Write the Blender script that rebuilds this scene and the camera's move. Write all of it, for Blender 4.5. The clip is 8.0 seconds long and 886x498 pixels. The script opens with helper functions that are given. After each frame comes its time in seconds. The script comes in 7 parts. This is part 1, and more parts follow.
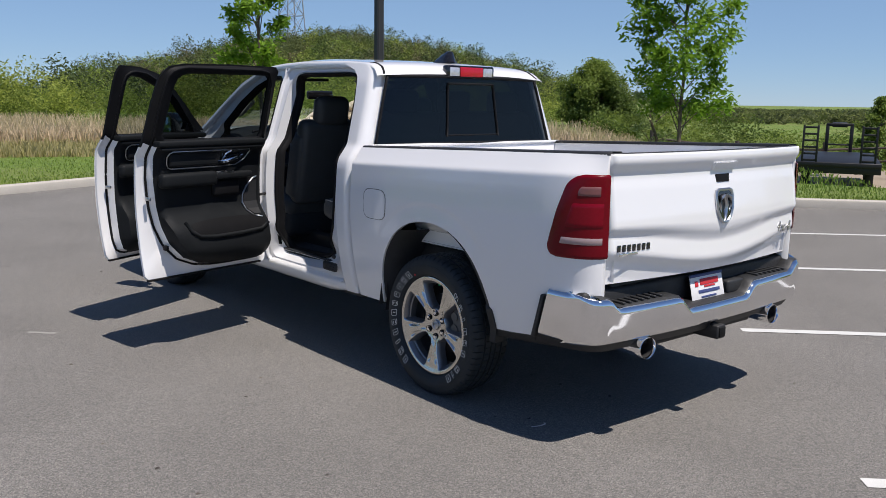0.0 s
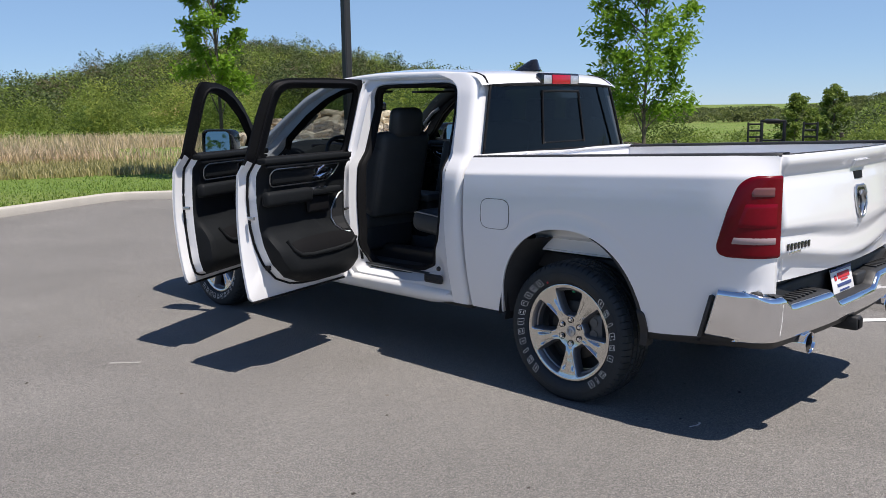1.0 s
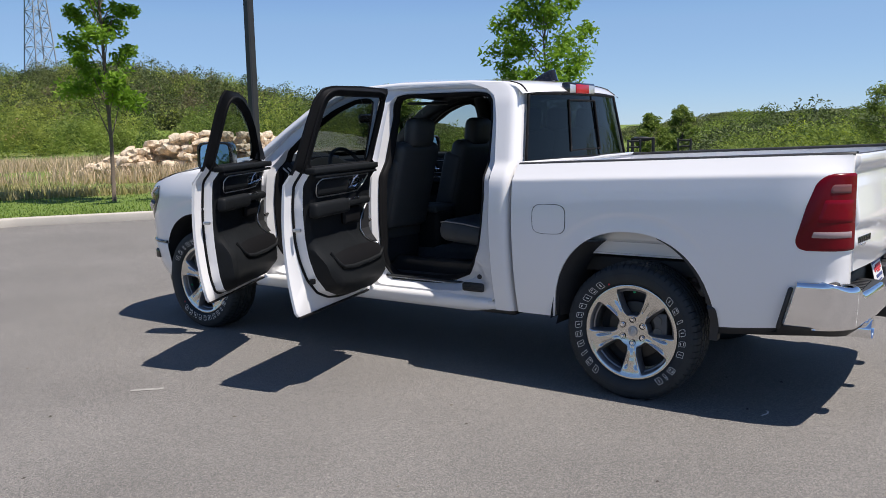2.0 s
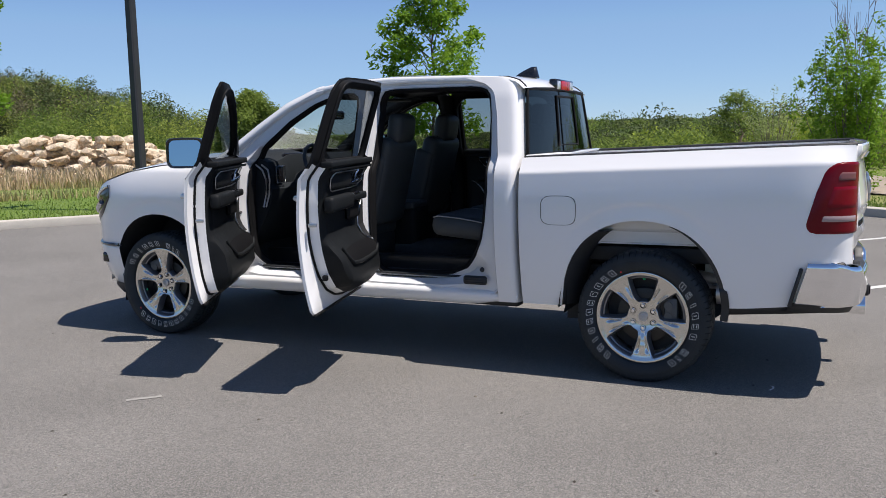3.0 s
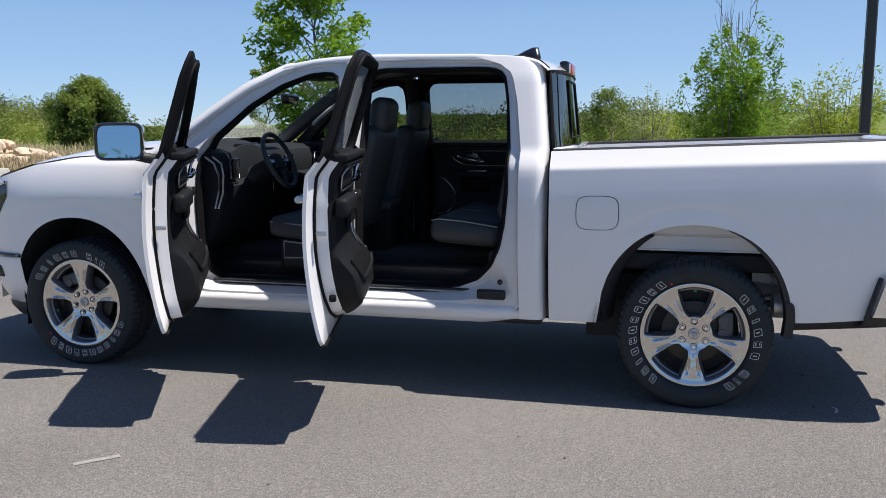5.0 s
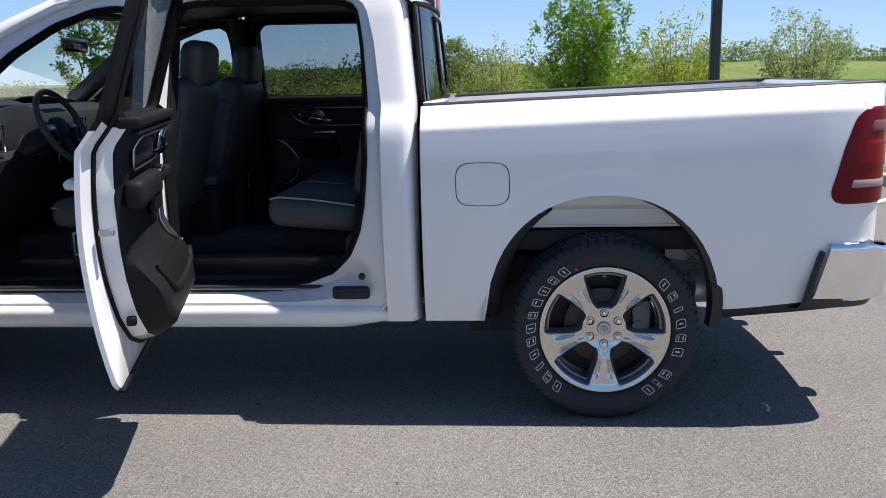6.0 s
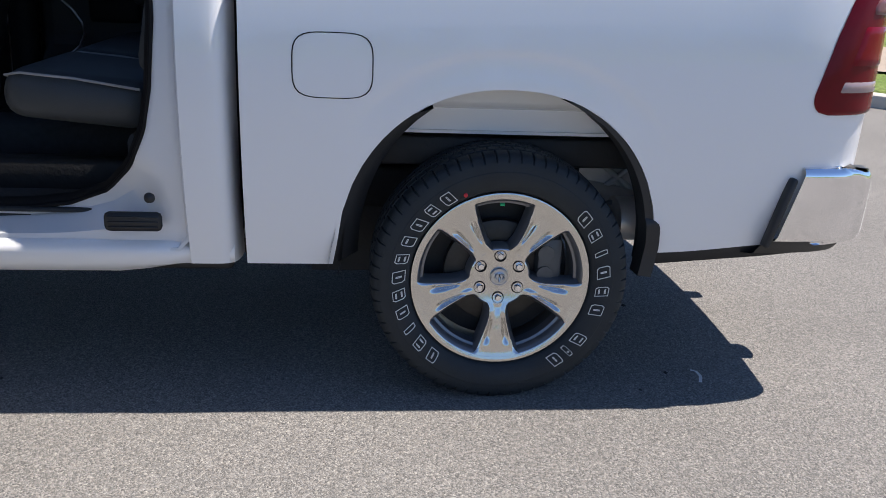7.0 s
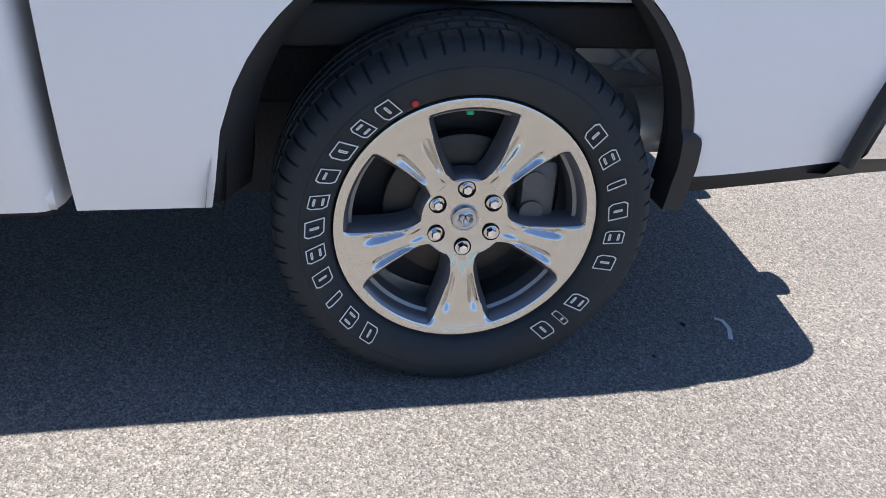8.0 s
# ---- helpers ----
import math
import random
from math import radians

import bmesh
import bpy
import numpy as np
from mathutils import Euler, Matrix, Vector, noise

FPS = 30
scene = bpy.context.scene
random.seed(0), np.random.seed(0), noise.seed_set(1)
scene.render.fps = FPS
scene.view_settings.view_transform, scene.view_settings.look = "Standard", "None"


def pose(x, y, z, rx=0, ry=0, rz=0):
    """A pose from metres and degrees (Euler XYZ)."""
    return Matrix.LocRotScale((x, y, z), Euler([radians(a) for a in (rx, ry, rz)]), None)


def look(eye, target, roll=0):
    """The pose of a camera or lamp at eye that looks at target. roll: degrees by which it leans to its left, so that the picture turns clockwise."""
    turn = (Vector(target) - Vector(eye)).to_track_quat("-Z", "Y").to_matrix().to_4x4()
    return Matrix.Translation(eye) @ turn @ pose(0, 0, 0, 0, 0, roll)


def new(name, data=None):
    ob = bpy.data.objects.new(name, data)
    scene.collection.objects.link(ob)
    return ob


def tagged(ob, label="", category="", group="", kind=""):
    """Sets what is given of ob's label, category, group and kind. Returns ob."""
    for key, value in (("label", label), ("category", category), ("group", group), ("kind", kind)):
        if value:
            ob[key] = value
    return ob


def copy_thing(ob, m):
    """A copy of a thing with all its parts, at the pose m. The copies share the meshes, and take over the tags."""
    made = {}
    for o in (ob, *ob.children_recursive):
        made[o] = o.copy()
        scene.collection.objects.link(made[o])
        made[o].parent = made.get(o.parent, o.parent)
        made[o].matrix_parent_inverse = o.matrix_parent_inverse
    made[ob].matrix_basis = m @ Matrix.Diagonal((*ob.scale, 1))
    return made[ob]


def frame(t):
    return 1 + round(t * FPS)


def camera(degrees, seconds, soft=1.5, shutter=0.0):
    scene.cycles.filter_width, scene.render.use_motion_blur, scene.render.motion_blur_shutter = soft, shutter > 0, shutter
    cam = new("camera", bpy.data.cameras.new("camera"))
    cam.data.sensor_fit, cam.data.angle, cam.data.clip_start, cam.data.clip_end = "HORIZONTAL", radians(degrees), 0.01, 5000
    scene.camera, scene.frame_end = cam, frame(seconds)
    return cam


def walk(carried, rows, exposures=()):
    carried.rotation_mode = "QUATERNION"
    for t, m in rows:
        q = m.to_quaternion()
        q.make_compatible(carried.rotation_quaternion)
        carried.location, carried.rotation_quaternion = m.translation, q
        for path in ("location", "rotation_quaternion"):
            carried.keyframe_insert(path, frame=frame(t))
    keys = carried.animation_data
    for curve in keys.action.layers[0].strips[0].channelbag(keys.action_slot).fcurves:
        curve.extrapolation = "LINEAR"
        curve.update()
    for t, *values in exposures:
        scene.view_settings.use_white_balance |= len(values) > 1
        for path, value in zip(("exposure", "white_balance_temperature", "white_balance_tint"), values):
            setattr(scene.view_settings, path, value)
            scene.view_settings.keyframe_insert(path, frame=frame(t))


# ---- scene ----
cam = camera(54.3, 8.0, soft=0.75)
PATH = [
    (0, (-4.122, -3.869, 1.737), (-2.859, -2.356, 1.397), 0.8),
    (0.5, (-4.599, -3.444, 1.737), (-3.272, -1.985, 1.405), -1.4),
    (1, (-5.043, -2.994, 1.748), (-3.639, -1.607, 1.425), -0.9),
    (1.5, (-5.479, -2.545, 1.757), (-3.924, -1.322, 1.459), -1.5),
    (1.7, (-5.624, -2.32, 1.729), (-4.048, -1.124, 1.437), -1.5),
    (2.8, (-6.31, -1.316, 1.615), (-4.528, -0.446, 1.354), -0.9),
    (3, (-6.376, -1.111, 1.611), (-4.575, -0.284, 1.341), -1.1),
    (3.5, (-6.542, -0.683, 1.596), (-4.705, 0.064, 1.338), -0.6),
    (4, (-6.577, -0.366, 1.604), (-4.686, 0.226, 1.331), -0.3),
    (5.3, (-5.539, 0.345, 1.584), (-3.6, 0.735, 1.285), -0.5),
    (5.5, (-5.349, 0.417, 1.595), (-3.393, 0.697, 1.286), -1.2),
    (6, (-4.763, 0.444, 1.559), (-2.807, 0.582, 1.165), -1.2),
    (6.5, (-4.165, 0.481, 1.462), (-2.243, 0.417, 0.914), 1.65),
    (7, (-3.58, 0.461, 1.386), (-1.692, 0.257, 0.758), 2.59),
    (7.5, (-3.028, 0.396, 1.341), (-1.228, 0.206, 0.49), 2.82),
    (8, (-2.61, 0.376, 1.3), (-0.906, 0.023, 0.315), 3.84),
]
walk(cam, [(t, look(eye, target, roll)) for t, eye, target, roll in PATH], exposures=[(t, e, 6600, 13) for t, e in ((0, 0.13), (1, 0.36), (3, 0.36), (4.2, 0.38), (5.5, 0.53), (6.5, 0.73), (7.2, 0.83), (8, 1.22))])

# ---- light: clear noon sky and one sun, high behind the tailgate ----
SUN = Vector((0.062, -0.45, 1.0)).normalized()
sun_data = bpy.data.lights.new("sun", "SUN")
sun_data.energy, sun_data.angle, sun_data.color = 4.6, radians(0.53), (1.0, 0.95, 0.88)
sun = new("sun", sun_data)
sun.matrix_world = look(tuple(SUN * 60), (0, 0, 0))
world = bpy.data.worlds.new("sky")
scene.world = world
world.use_nodes = True
wn = world.node_tree.nodes
sky = wn.new("ShaderNodeTexSky")
sky.sky_type, sky.sun_disc = "NISHITA", False
sky.sun_elevation = math.asin(SUN.z)
sky.sun_rotation = math.atan2(SUN.x, SUN.y)
sky.altitude = 3500
sky.air_density, sky.dust_density, sky.ozone_density = 1.0, 0.0, 3.0
tint = wn.new("ShaderNodeMixRGB")
tint.blend_type, tint.inputs[0].default_value, tint.inputs[2].default_value = "MULTIPLY", 1.0, (0.88, 0.94, 1.0, 1)
world.node_tree.links.new(sky.outputs["Color"], tint.inputs[1])
clear = wn.new("ShaderNodeMixRGB")
clear.blend_type, clear.inputs[0].default_value, clear.inputs[2].default_value = "DARKEN", 0.6, (2.1, 3.5, 5.5, 1)
world.node_tree.links.new(tint.outputs[0], clear.inputs[1])
world.node_tree.links.new(clear.outputs[0], wn["Background"].inputs["Color"])
wn["Background"].inputs["Strength"].default_value = 0.104

# ---- materials ----
def mat(name, col, rough=0.5, metal=0.0, var=0.12, scale=8.0, bump=0.0, bscale=150.0, coat=0.0, spec=0.5, island=0.0, speck=0.0, objvar=0.0):
    """A surface of colour col, varied at a coarse and a fine scale, with relief."""
    m = bpy.data.materials.new(name)
    m.use_nodes = True
    nt = m.node_tree
    n, link = nt.nodes, nt.links.new
    b = n["Principled BSDF"]
    b.inputs["Roughness"].default_value, b.inputs["Metallic"].default_value = rough, metal
    b.inputs["Coat Weight"].default_value, b.inputs["Coat Roughness"].default_value = coat, 0.04
    b.inputs["Specular IOR Level"].default_value = spec
    geo = n.new("ShaderNodeTexCoord")
    coarse, fine = n.new("ShaderNodeTexNoise"), n.new("ShaderNodeTexNoise")
    for tex, s in ((coarse, scale), (fine, bscale)):
        tex.inputs["Scale"].default_value, tex.inputs["Detail"].default_value = s, 4.0
        link(geo.outputs["Object"], tex.inputs["Vector"])
    add = n.new("ShaderNodeMath")
    add.operation = "MULTIPLY_ADD"
    link(coarse.outputs["Fac"], add.inputs[0])
    add.inputs[1].default_value = 2 * var
    add.inputs[2].default_value = 1 - var
    value = add.outputs[0]
    if speck:
        sp = n.new("ShaderNodeMath")
        sp.operation = "MULTIPLY_ADD"
        link(fine.outputs["Fac"], sp.inputs[0])
        sp.inputs[1].default_value = 2 * speck
        sp.inputs[2].default_value = 1 - speck
        mul = n.new("ShaderNodeMath")
        mul.operation = "MULTIPLY"
        link(value, mul.inputs[0])
        link(sp.outputs[0], mul.inputs[1])
        value = mul.outputs[0]
    for amount, node, out in ((island, "ShaderNodeNewGeometry", "Random Per Island"), (objvar, "ShaderNodeObjectInfo", "Random")):
        if amount:
            src = n.new(node)
            sp = n.new("ShaderNodeMath")
            sp.operation = "MULTIPLY_ADD"
            link(src.outputs[out], sp.inputs[0])
            sp.inputs[1].default_value = 2 * amount
            sp.inputs[2].default_value = 1 - amount
            mul = n.new("ShaderNodeMath")
            mul.operation = "MULTIPLY"
            link(value, mul.inputs[0])
            link(sp.outputs[0], mul.inputs[1])
            value = mul.outputs[0]
    mix = n.new("ShaderNodeVectorMath")
    mix.operation = "SCALE"
    mix.inputs[0].default_value = col
    link(value, mix.inputs["Scale"])
    link(mix.outputs["Vector"], b.inputs["Base Color"])
    if bump:
        bp = n.new("ShaderNodeBump")
        bp.inputs["Strength"].default_value, bp.inputs["Distance"].default_value = 1.0, bump
        link(fine.outputs["Fac"], bp.inputs["Height"])
        link(bp.outputs["Normal"], b.inputs["Normal"])
    return m


def glass(name, tint, gloss=0.02):
    """A thin pane: it lets light of its tint through and mirrors by Fresnel."""
    m = bpy.data.materials.new(name)
    m.use_nodes = True
    n, link = m.node_tree.nodes, m.node_tree.links.new
    n.remove(n["Principled BSDF"])
    clear, shine, rim, power, gain, mix = (n.new(k) for k in ("ShaderNodeBsdfTransparent", "ShaderNodeBsdfGlossy", "ShaderNodeLayerWeight", "ShaderNodeMath", "ShaderNodeMath", "ShaderNodeMixShader"))
    clear.inputs["Color"].default_value = (*tint, 1)
    shine.inputs["Roughness"].default_value = gloss
    rim.inputs["Blend"].default_value = 0.5
    power.operation, power.inputs[1].default_value = "POWER", 5.0
    gain.operation, gain.inputs[1].default_value, gain.inputs[2].default_value = "MULTIPLY_ADD", 0.9, 0.045
    link(rim.outputs["Facing"], power.inputs[0])
    link(power.outputs[0], gain.inputs[0])
    link(gain.outputs[0], mix.inputs[0])
    link(clear.outputs[0], mix.inputs[1])
    link(shine.outputs[0], mix.inputs[2])
    link(mix.outputs[0], n["Material Output"].inputs["Surface"])
    return m


def leafy(name, col, col2, island=0.35, crowns=0.0):
    """Leaves: a matt upper side, some light shining through, every leaf a little different."""
    m = bpy.data.materials.new(name)
    m.use_nodes = True
    n, link = m.node_tree.nodes, m.node_tree.links.new
    b = n["Principled BSDF"]
    b.inputs["Roughness"].default_value = 0.6
    b.inputs["Specular IOR Level"].default_value = 0.25
    geo, ramp = n.new("ShaderNodeNewGeometry"), n.new("ShaderNodeMixRGB")
    ramp.inputs[1].default_value, ramp.inputs[2].default_value = (*col, 1), (*col2, 1)
    if crowns:
        # whole crowns and clumps differ as well as single leaves
        patch, lift, add = n.new("ShaderNodeTexNoise"), n.new("ShaderNodeMapRange"), n.new("ShaderNodeMath")
        patch.inputs["Scale"].default_value, patch.inputs["Detail"].default_value = crowns, 1.0
        link(geo.outputs["Position"], patch.inputs["Vector"])
        for k, v in ((1, 0.38), (2, 0.62), (3, -0.25), (4, 0.75)):
            lift.inputs[k].default_value = v
        link(patch.outputs[0], lift.inputs[0])
        add.operation, add.use_clamp = "MULTIPLY_ADD", True
        add.inputs[1].default_value = 0.5
        link(geo.outputs["Random Per Island"], add.inputs[0])
        link(lift.outputs[0], add.inputs[2])
        link(add.outputs[0], ramp.inputs[0])
    else:
        link(geo.outputs["Random Per Island"], ramp.inputs[0])
    link(ramp.outputs[0], b.inputs["Base Color"])
    tr, mix = n.new("ShaderNodeBsdfTranslucent"), n.new("ShaderNodeMixShader")
    link(ramp.outputs[0], tr.inputs["Color"])
    mix.inputs[0].default_value = island
    link(b.outputs[0], mix.inputs[1])
    link(tr.outputs[0], mix.inputs[2])
    link(mix.outputs[0], n["Material Output"].inputs["Surface"])
    return m


def two_tone(name, a, b_col, scale, rough, bump, bscale, lo=0.42, hi=0.6, speck=0.25, stretch=(1, 1, 1)):
    """Ground of two colours in patches, with a fine speckle and relief."""
    m = bpy.data.materials.new(name)
    m.use_nodes = True
    n, link = m.node_tree.nodes, m.node_tree.links.new
    b = n["Principled BSDF"]
    b.inputs["Roughness"].default_value = rough
    b.inputs["Specular IOR Level"].default_value = 0.3
    geo, mp = n.new("ShaderNodeTexCoord"), n.new("ShaderNodeMapping")
    mp.inputs["Scale"].default_value = stretch
    link(geo.outputs["Object"], mp.inputs["Vector"])
    patch, fine, grit = (n.new("ShaderNodeTexNoise") for _ in range(3))
    for tex, s, dt in ((patch, scale, 6.0), (fine, bscale, 3.0), (grit, bscale * 0.22, 2.0)):
        tex.inputs["Scale"].default_value, tex.inputs["Detail"].default_value = s, dt
        link(mp.outputs[0], tex.inputs["Vector"])
    ramp = n.new("ShaderNodeMapRange")
    ramp.inputs["From Min"].default_value, ramp.inputs["From Max"].default_value = lo, hi
    link(patch.outputs["Fac"], ramp.inputs["Value"])
    mix = n.new("ShaderNodeMixRGB")
    mix.inputs[1].default_value, mix.inputs[2].default_value = (*a, 1), (*b_col, 1)
    link(ramp.outputs[0], mix.inputs[0])
    sharp = n.new("ShaderNodeMapRange")
    sharp.inputs["From Min"].default_value, sharp.inputs["From Max"].default_value = 0.36, 0.66
    sharp.inputs["To Min"].default_value, sharp.inputs["To Max"].default_value = 1 - speck, 1 + speck
    link(fine.outputs["Fac"], sharp.inputs["Value"])
    half = n.new("ShaderNodeMapRange")
    half.inputs["From Min"].default_value, half.inputs["From Max"].default_value = 0.3, 0.7
    half.inputs["To Min"].default_value, half.inputs["To Max"].default_value = 1 - speck * 0.4, 1 + speck * 0.4
    link(grit.outputs["Fac"], half.inputs["Value"])
    both = n.new("ShaderNodeMath")
    both.operation = "MULTIPLY"
    link(sharp.outputs[0], both.inputs[0])
    link(half.outputs[0], both.inputs[1])
    sc = n.new("ShaderNodeVectorMath")
    sc.operation = "SCALE"
    link(mix.outputs[0], sc.inputs[0])
    link(both.outputs[0], sc.inputs["Scale"])
    link(sc.outputs["Vector"], b.inputs["Base Color"])
    bp = n.new("ShaderNodeBump")
    bp.inputs["Strength"].default_value, bp.inputs["Distance"].default_value = 1.0, bump
    link(fine.outputs["Fac"], bp.inputs["Height"])
    link(bp.outputs["Normal"], b.inputs["Normal"])
    return m


def aggregate(name):
    """Worn asphalt: stones of several greys and tans in dark binder, with stained patches and fine relief."""
    m = bpy.data.materials.new(name)
    m.use_nodes = True
    n, link = m.node_tree.nodes, m.node_tree.links.new
    b = n["Principled BSDF"]
    b.inputs["Roughness"].default_value = 0.9
    b.inputs["Specular IOR Level"].default_value = 0.3
    geo = n.new("ShaderNodeTexCoord")
    stones, small = n.new("ShaderNodeTexVoronoi"), n.new("ShaderNodeTexVoronoi")
    stones.inputs["Scale"].default_value, small.inputs["Scale"].default_value = 185.0, 360.0
    patch, stain = n.new("ShaderNodeTexNoise"), n.new("ShaderNodeTexNoise")
    patch.inputs["Scale"].default_value, patch.inputs["Detail"].default_value = 0.7, 6.0
    stain.inputs["Scale"].default_value, stain.inputs["Detail"].default_value = 62.0, 3.0
    for tex in (stones, small, patch, stain):
        link(geo.outputs["Object"], tex.inputs["Vector"])
    ramps = []
    for tex in (stones, small):
        pick = n.new("ShaderNodeSeparateColor")
        link(tex.outputs["Color"], pick.inputs[0])
        ramp = n.new("ShaderNodeValToRGB")
        ramp.color_ramp.interpolation = "LINEAR"
        el = ramp.color_ramp.elements
        el[0].position, el[0].color = 0.0, (0.063, 0.062, 0.060, 1)
        el[1].position, el[1].color = 1.0, (0.41, 0.39, 0.345, 1)
        for at, c in ((0.22, (0.104, 0.102, 0.098)), (0.45, (0.153, 0.150, 0.142)), (0.60, (0.205, 0.184, 0.163)), (0.76, (0.238, 0.235, 0.228)), (0.9, (0.305, 0.284, 0.260))):
            e = el.new(at)
            e.color = (*c, 1)
        link(pick.outputs[0], ramp.inputs[0])
        ramps.append(ramp)
    mix = n.new("ShaderNodeMixRGB")
    mix.inputs[0].default_value = 0.48
    link(ramps[0].outputs[0], mix.inputs[1])
    link(ramps[1].outputs[0], mix.inputs[2])
    value = None
    for tex, lo, hi in ((patch, 0.90, 1.08), (stain, 0.90, 1.11)):
        rng_node = n.new("ShaderNodeMapRange")
        rng_node.inputs["From Min"].default_value, rng_node.inputs["From Max"].default_value = 0.32, 0.68
        rng_node.inputs["To Min"].default_value, rng_node.inputs["To Max"].default_value = lo, hi
        link(tex.outputs["Fac"], rng_node.inputs["Value"])
        if value is None:
            value = rng_node.outputs[0]
        else:
            mul = n.new("ShaderNodeMath")
            mul.operation = "MULTIPLY"
            link(value, mul.inputs[0])
            link(rng_node.outputs[0], mul.inputs[1])
            value = mul.outputs[0]
    sc = n.new("ShaderNodeVectorMath")
    sc.operation = "SCALE"
    link(mix.outputs[0], sc.inputs[0])
    link(value, sc.inputs["Scale"])
    link(sc.outputs["Vector"], b.inputs["Base Color"])
    bp = n.new("ShaderNodeBump")
    bp.inputs["Strength"].default_value, bp.inputs["Distance"].default_value = 0.85, 0.003
    bp.invert = True
    link(stones.outputs["Distance"], bp.inputs["Height"])
    link(bp.outputs["Normal"], b.inputs["Normal"])
    return m


WHITE = mat("white_paint", (0.86, 0.86, 0.865), 0.34, 0, 0.015, 1.5, coat=1.0)
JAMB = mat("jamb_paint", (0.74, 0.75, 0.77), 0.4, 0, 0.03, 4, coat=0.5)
BLACK = mat("black_plastic", (0.022, 0.023, 0.025), 0.55, 0, 0.15, 20, 0.0004, 400)
SEAL = mat("rubber_seal", (0.009, 0.009, 0.010), 0.6, 0, 0.15, 20, spec=0.15)
GLOSSBLACK = mat("gloss_black", (0.01, 0.01, 0.012), 0.12, 0, 0.05, 5, coat=0.6)
# same black trim plastic twice: darkened where sunlit, lightened to lift the shaded cabin
TRIMDARK = mat("trim_plastic_sun_darkened", (0.0120, 0.0135, 0.0150), 0.55, 0, 0.12, 15, 0.0006, 500, spec=0.14)
TRIM = mat("trim_plastic_shade_lifted", (0.034, 0.038, 0.042), 0.55, 0, 0.12, 15, 0.0006, 500, spec=0.2)
LEATHER = mat("black_leather", (0.062, 0.068, 0.072), 0.45, 0, 0.15, 10, 0.0008, 300, spec=0.3)
DASH = mat("dash_top", (0.020, 0.024, 0.028), 0.65, 0, 0.12, 15, 0.0006, 500, spec=0.15)
CARPET = mat("dark_carpet", (0.060, 0.063, 0.066), 0.95, 0, 0.3, 40, 0.002, 700)
STITCH = mat("grey_piping", (0.35, 0.35, 0.35), 0.6, 0, 0.1, 40)
CHROME = mat("chrome", (0.88, 0.88, 0.9), 0.06, 1.0, 0.02, 3)
SATIN = mat("satin_metal", (0.55, 0.56, 0.58), 0.28, 1.0, 0.05, 30)
STEEL = mat("exhaust_steel", (0.70, 0.67, 0.61), 0.35, 0.65, 0.2, 20)
SHIELD = mat("heat_shield_metal", (0.60, 0.60, 0.58), 0.45, 0.35, 0.2, 25)
UNDER = mat("chassis_black", (0.018, 0.018, 0.019), 0.6, 0, 0.3, 12, 0.002, 60)
LINER = mat("wheelhouse_liner", (0.025, 0.026, 0.028), 0.8, 0, 0.3, 15, 0.001, 200)
TYRE = mat("tyre_rubber", (0.021, 0.026, 0.030), 0.62, 0, 0.3, 12, 0.0010, 250, spec=0.35)
LETTER = mat("white_lettering", (0.72, 0.72, 0.7), 0.6, 0, 0.08, 60)
MACHINED = mat("machined_aluminium", (0.64, 0.63, 0.61), 0.17, 1.0, 0.05, 40)
POCKET = mat("dark_grey_wheel_paint", (0.19, 0.195, 0.21), 0.32, 0.6, 0.1, 30, coat=0.4)
BARREL = mat("wheel_barrel", (0.12, 0.125, 0.13), 0.4, 0.7, 0.15, 20)
ROTOR = mat("brake_disc_steel", (0.055, 0.053, 0.05), 0.45, 0.8, 0.15, 60)
CALIPER = mat("cast_caliper", (0.11, 0.115, 0.12), 0.5, 0.5, 0.2, 30)
REDLENS = mat("red_lens", (0.15, 0.002, 0.008), 0.25, 0, 0.15, 40, coat=0.15, spec=0.15)
BRIGHTRED = mat("bright_red_lens", (0.42, 0.008, 0.02), 0.2, 0, 0.1, 60, coat=0.3)
DARKRED = mat("deep_red_lens", (0.20, 0.003, 0.012), 0.2, 0, 0.15, 60, coat=0.15, spec=0.15)
CLEARLENS = mat("clear_lens", (0.36, 0.26, 0.26), 0.15, 0, 0.1, 80, coat=0.6)
SMOKELENS = mat("smoky_lens", (0.20, 0.08, 0.08), 0.25, 0, 0.1, 80, coat=0.35, spec=0.25)
CARGOLENS = mat("cargo_lens_clear", (0.55, 0.56, 0.60), 0.12, 0.4, 0.3, 60, coat=0.8)
HEADLENS = mat("headlamp_lens", (0.02, 0.022, 0.026), 0.15, 0, 0.4, 60, coat=0.4)
MIRROR = mat("mirror_glass", (0.30, 0.43, 0.54), 0.02, 1.0, 0.0, 3)
TINT = glass("tinted_glass", (0.55, 0.60, 0.60))
DARKTINT = glass("privacy_glass", (0.34, 0.37, 0.38))
BACKTINT = glass("dark_tinted_glass", (0.09, 0.10, 0.11))
CLEAR = glass("clear_glass", (0.80, 0.86, 0.84))
PLATEW = mat("plate_white", (0.8, 0.8, 0.8), 0.4, 0, 0.04, 60)
INKRED = mat("ink_red", (0.6, 0.03, 0.04), 0.5, 0, 0.05, 60)
INKBLUE = mat("ink_dark_blue", (0.05, 0.07, 0.2), 0.5, 0, 0.05, 60)
GREENMARK = mat("green_mark", (0.02, 0.5, 0.2), 0.5, 0, 0.05, 60)
ASPHALT = aggregate("asphalt")
PAINTLINE = mat("worn_line_paint", (0.62, 0.62, 0.60), 0.7, 0, 0.15, 6, 0.002, 200, speck=0.2)
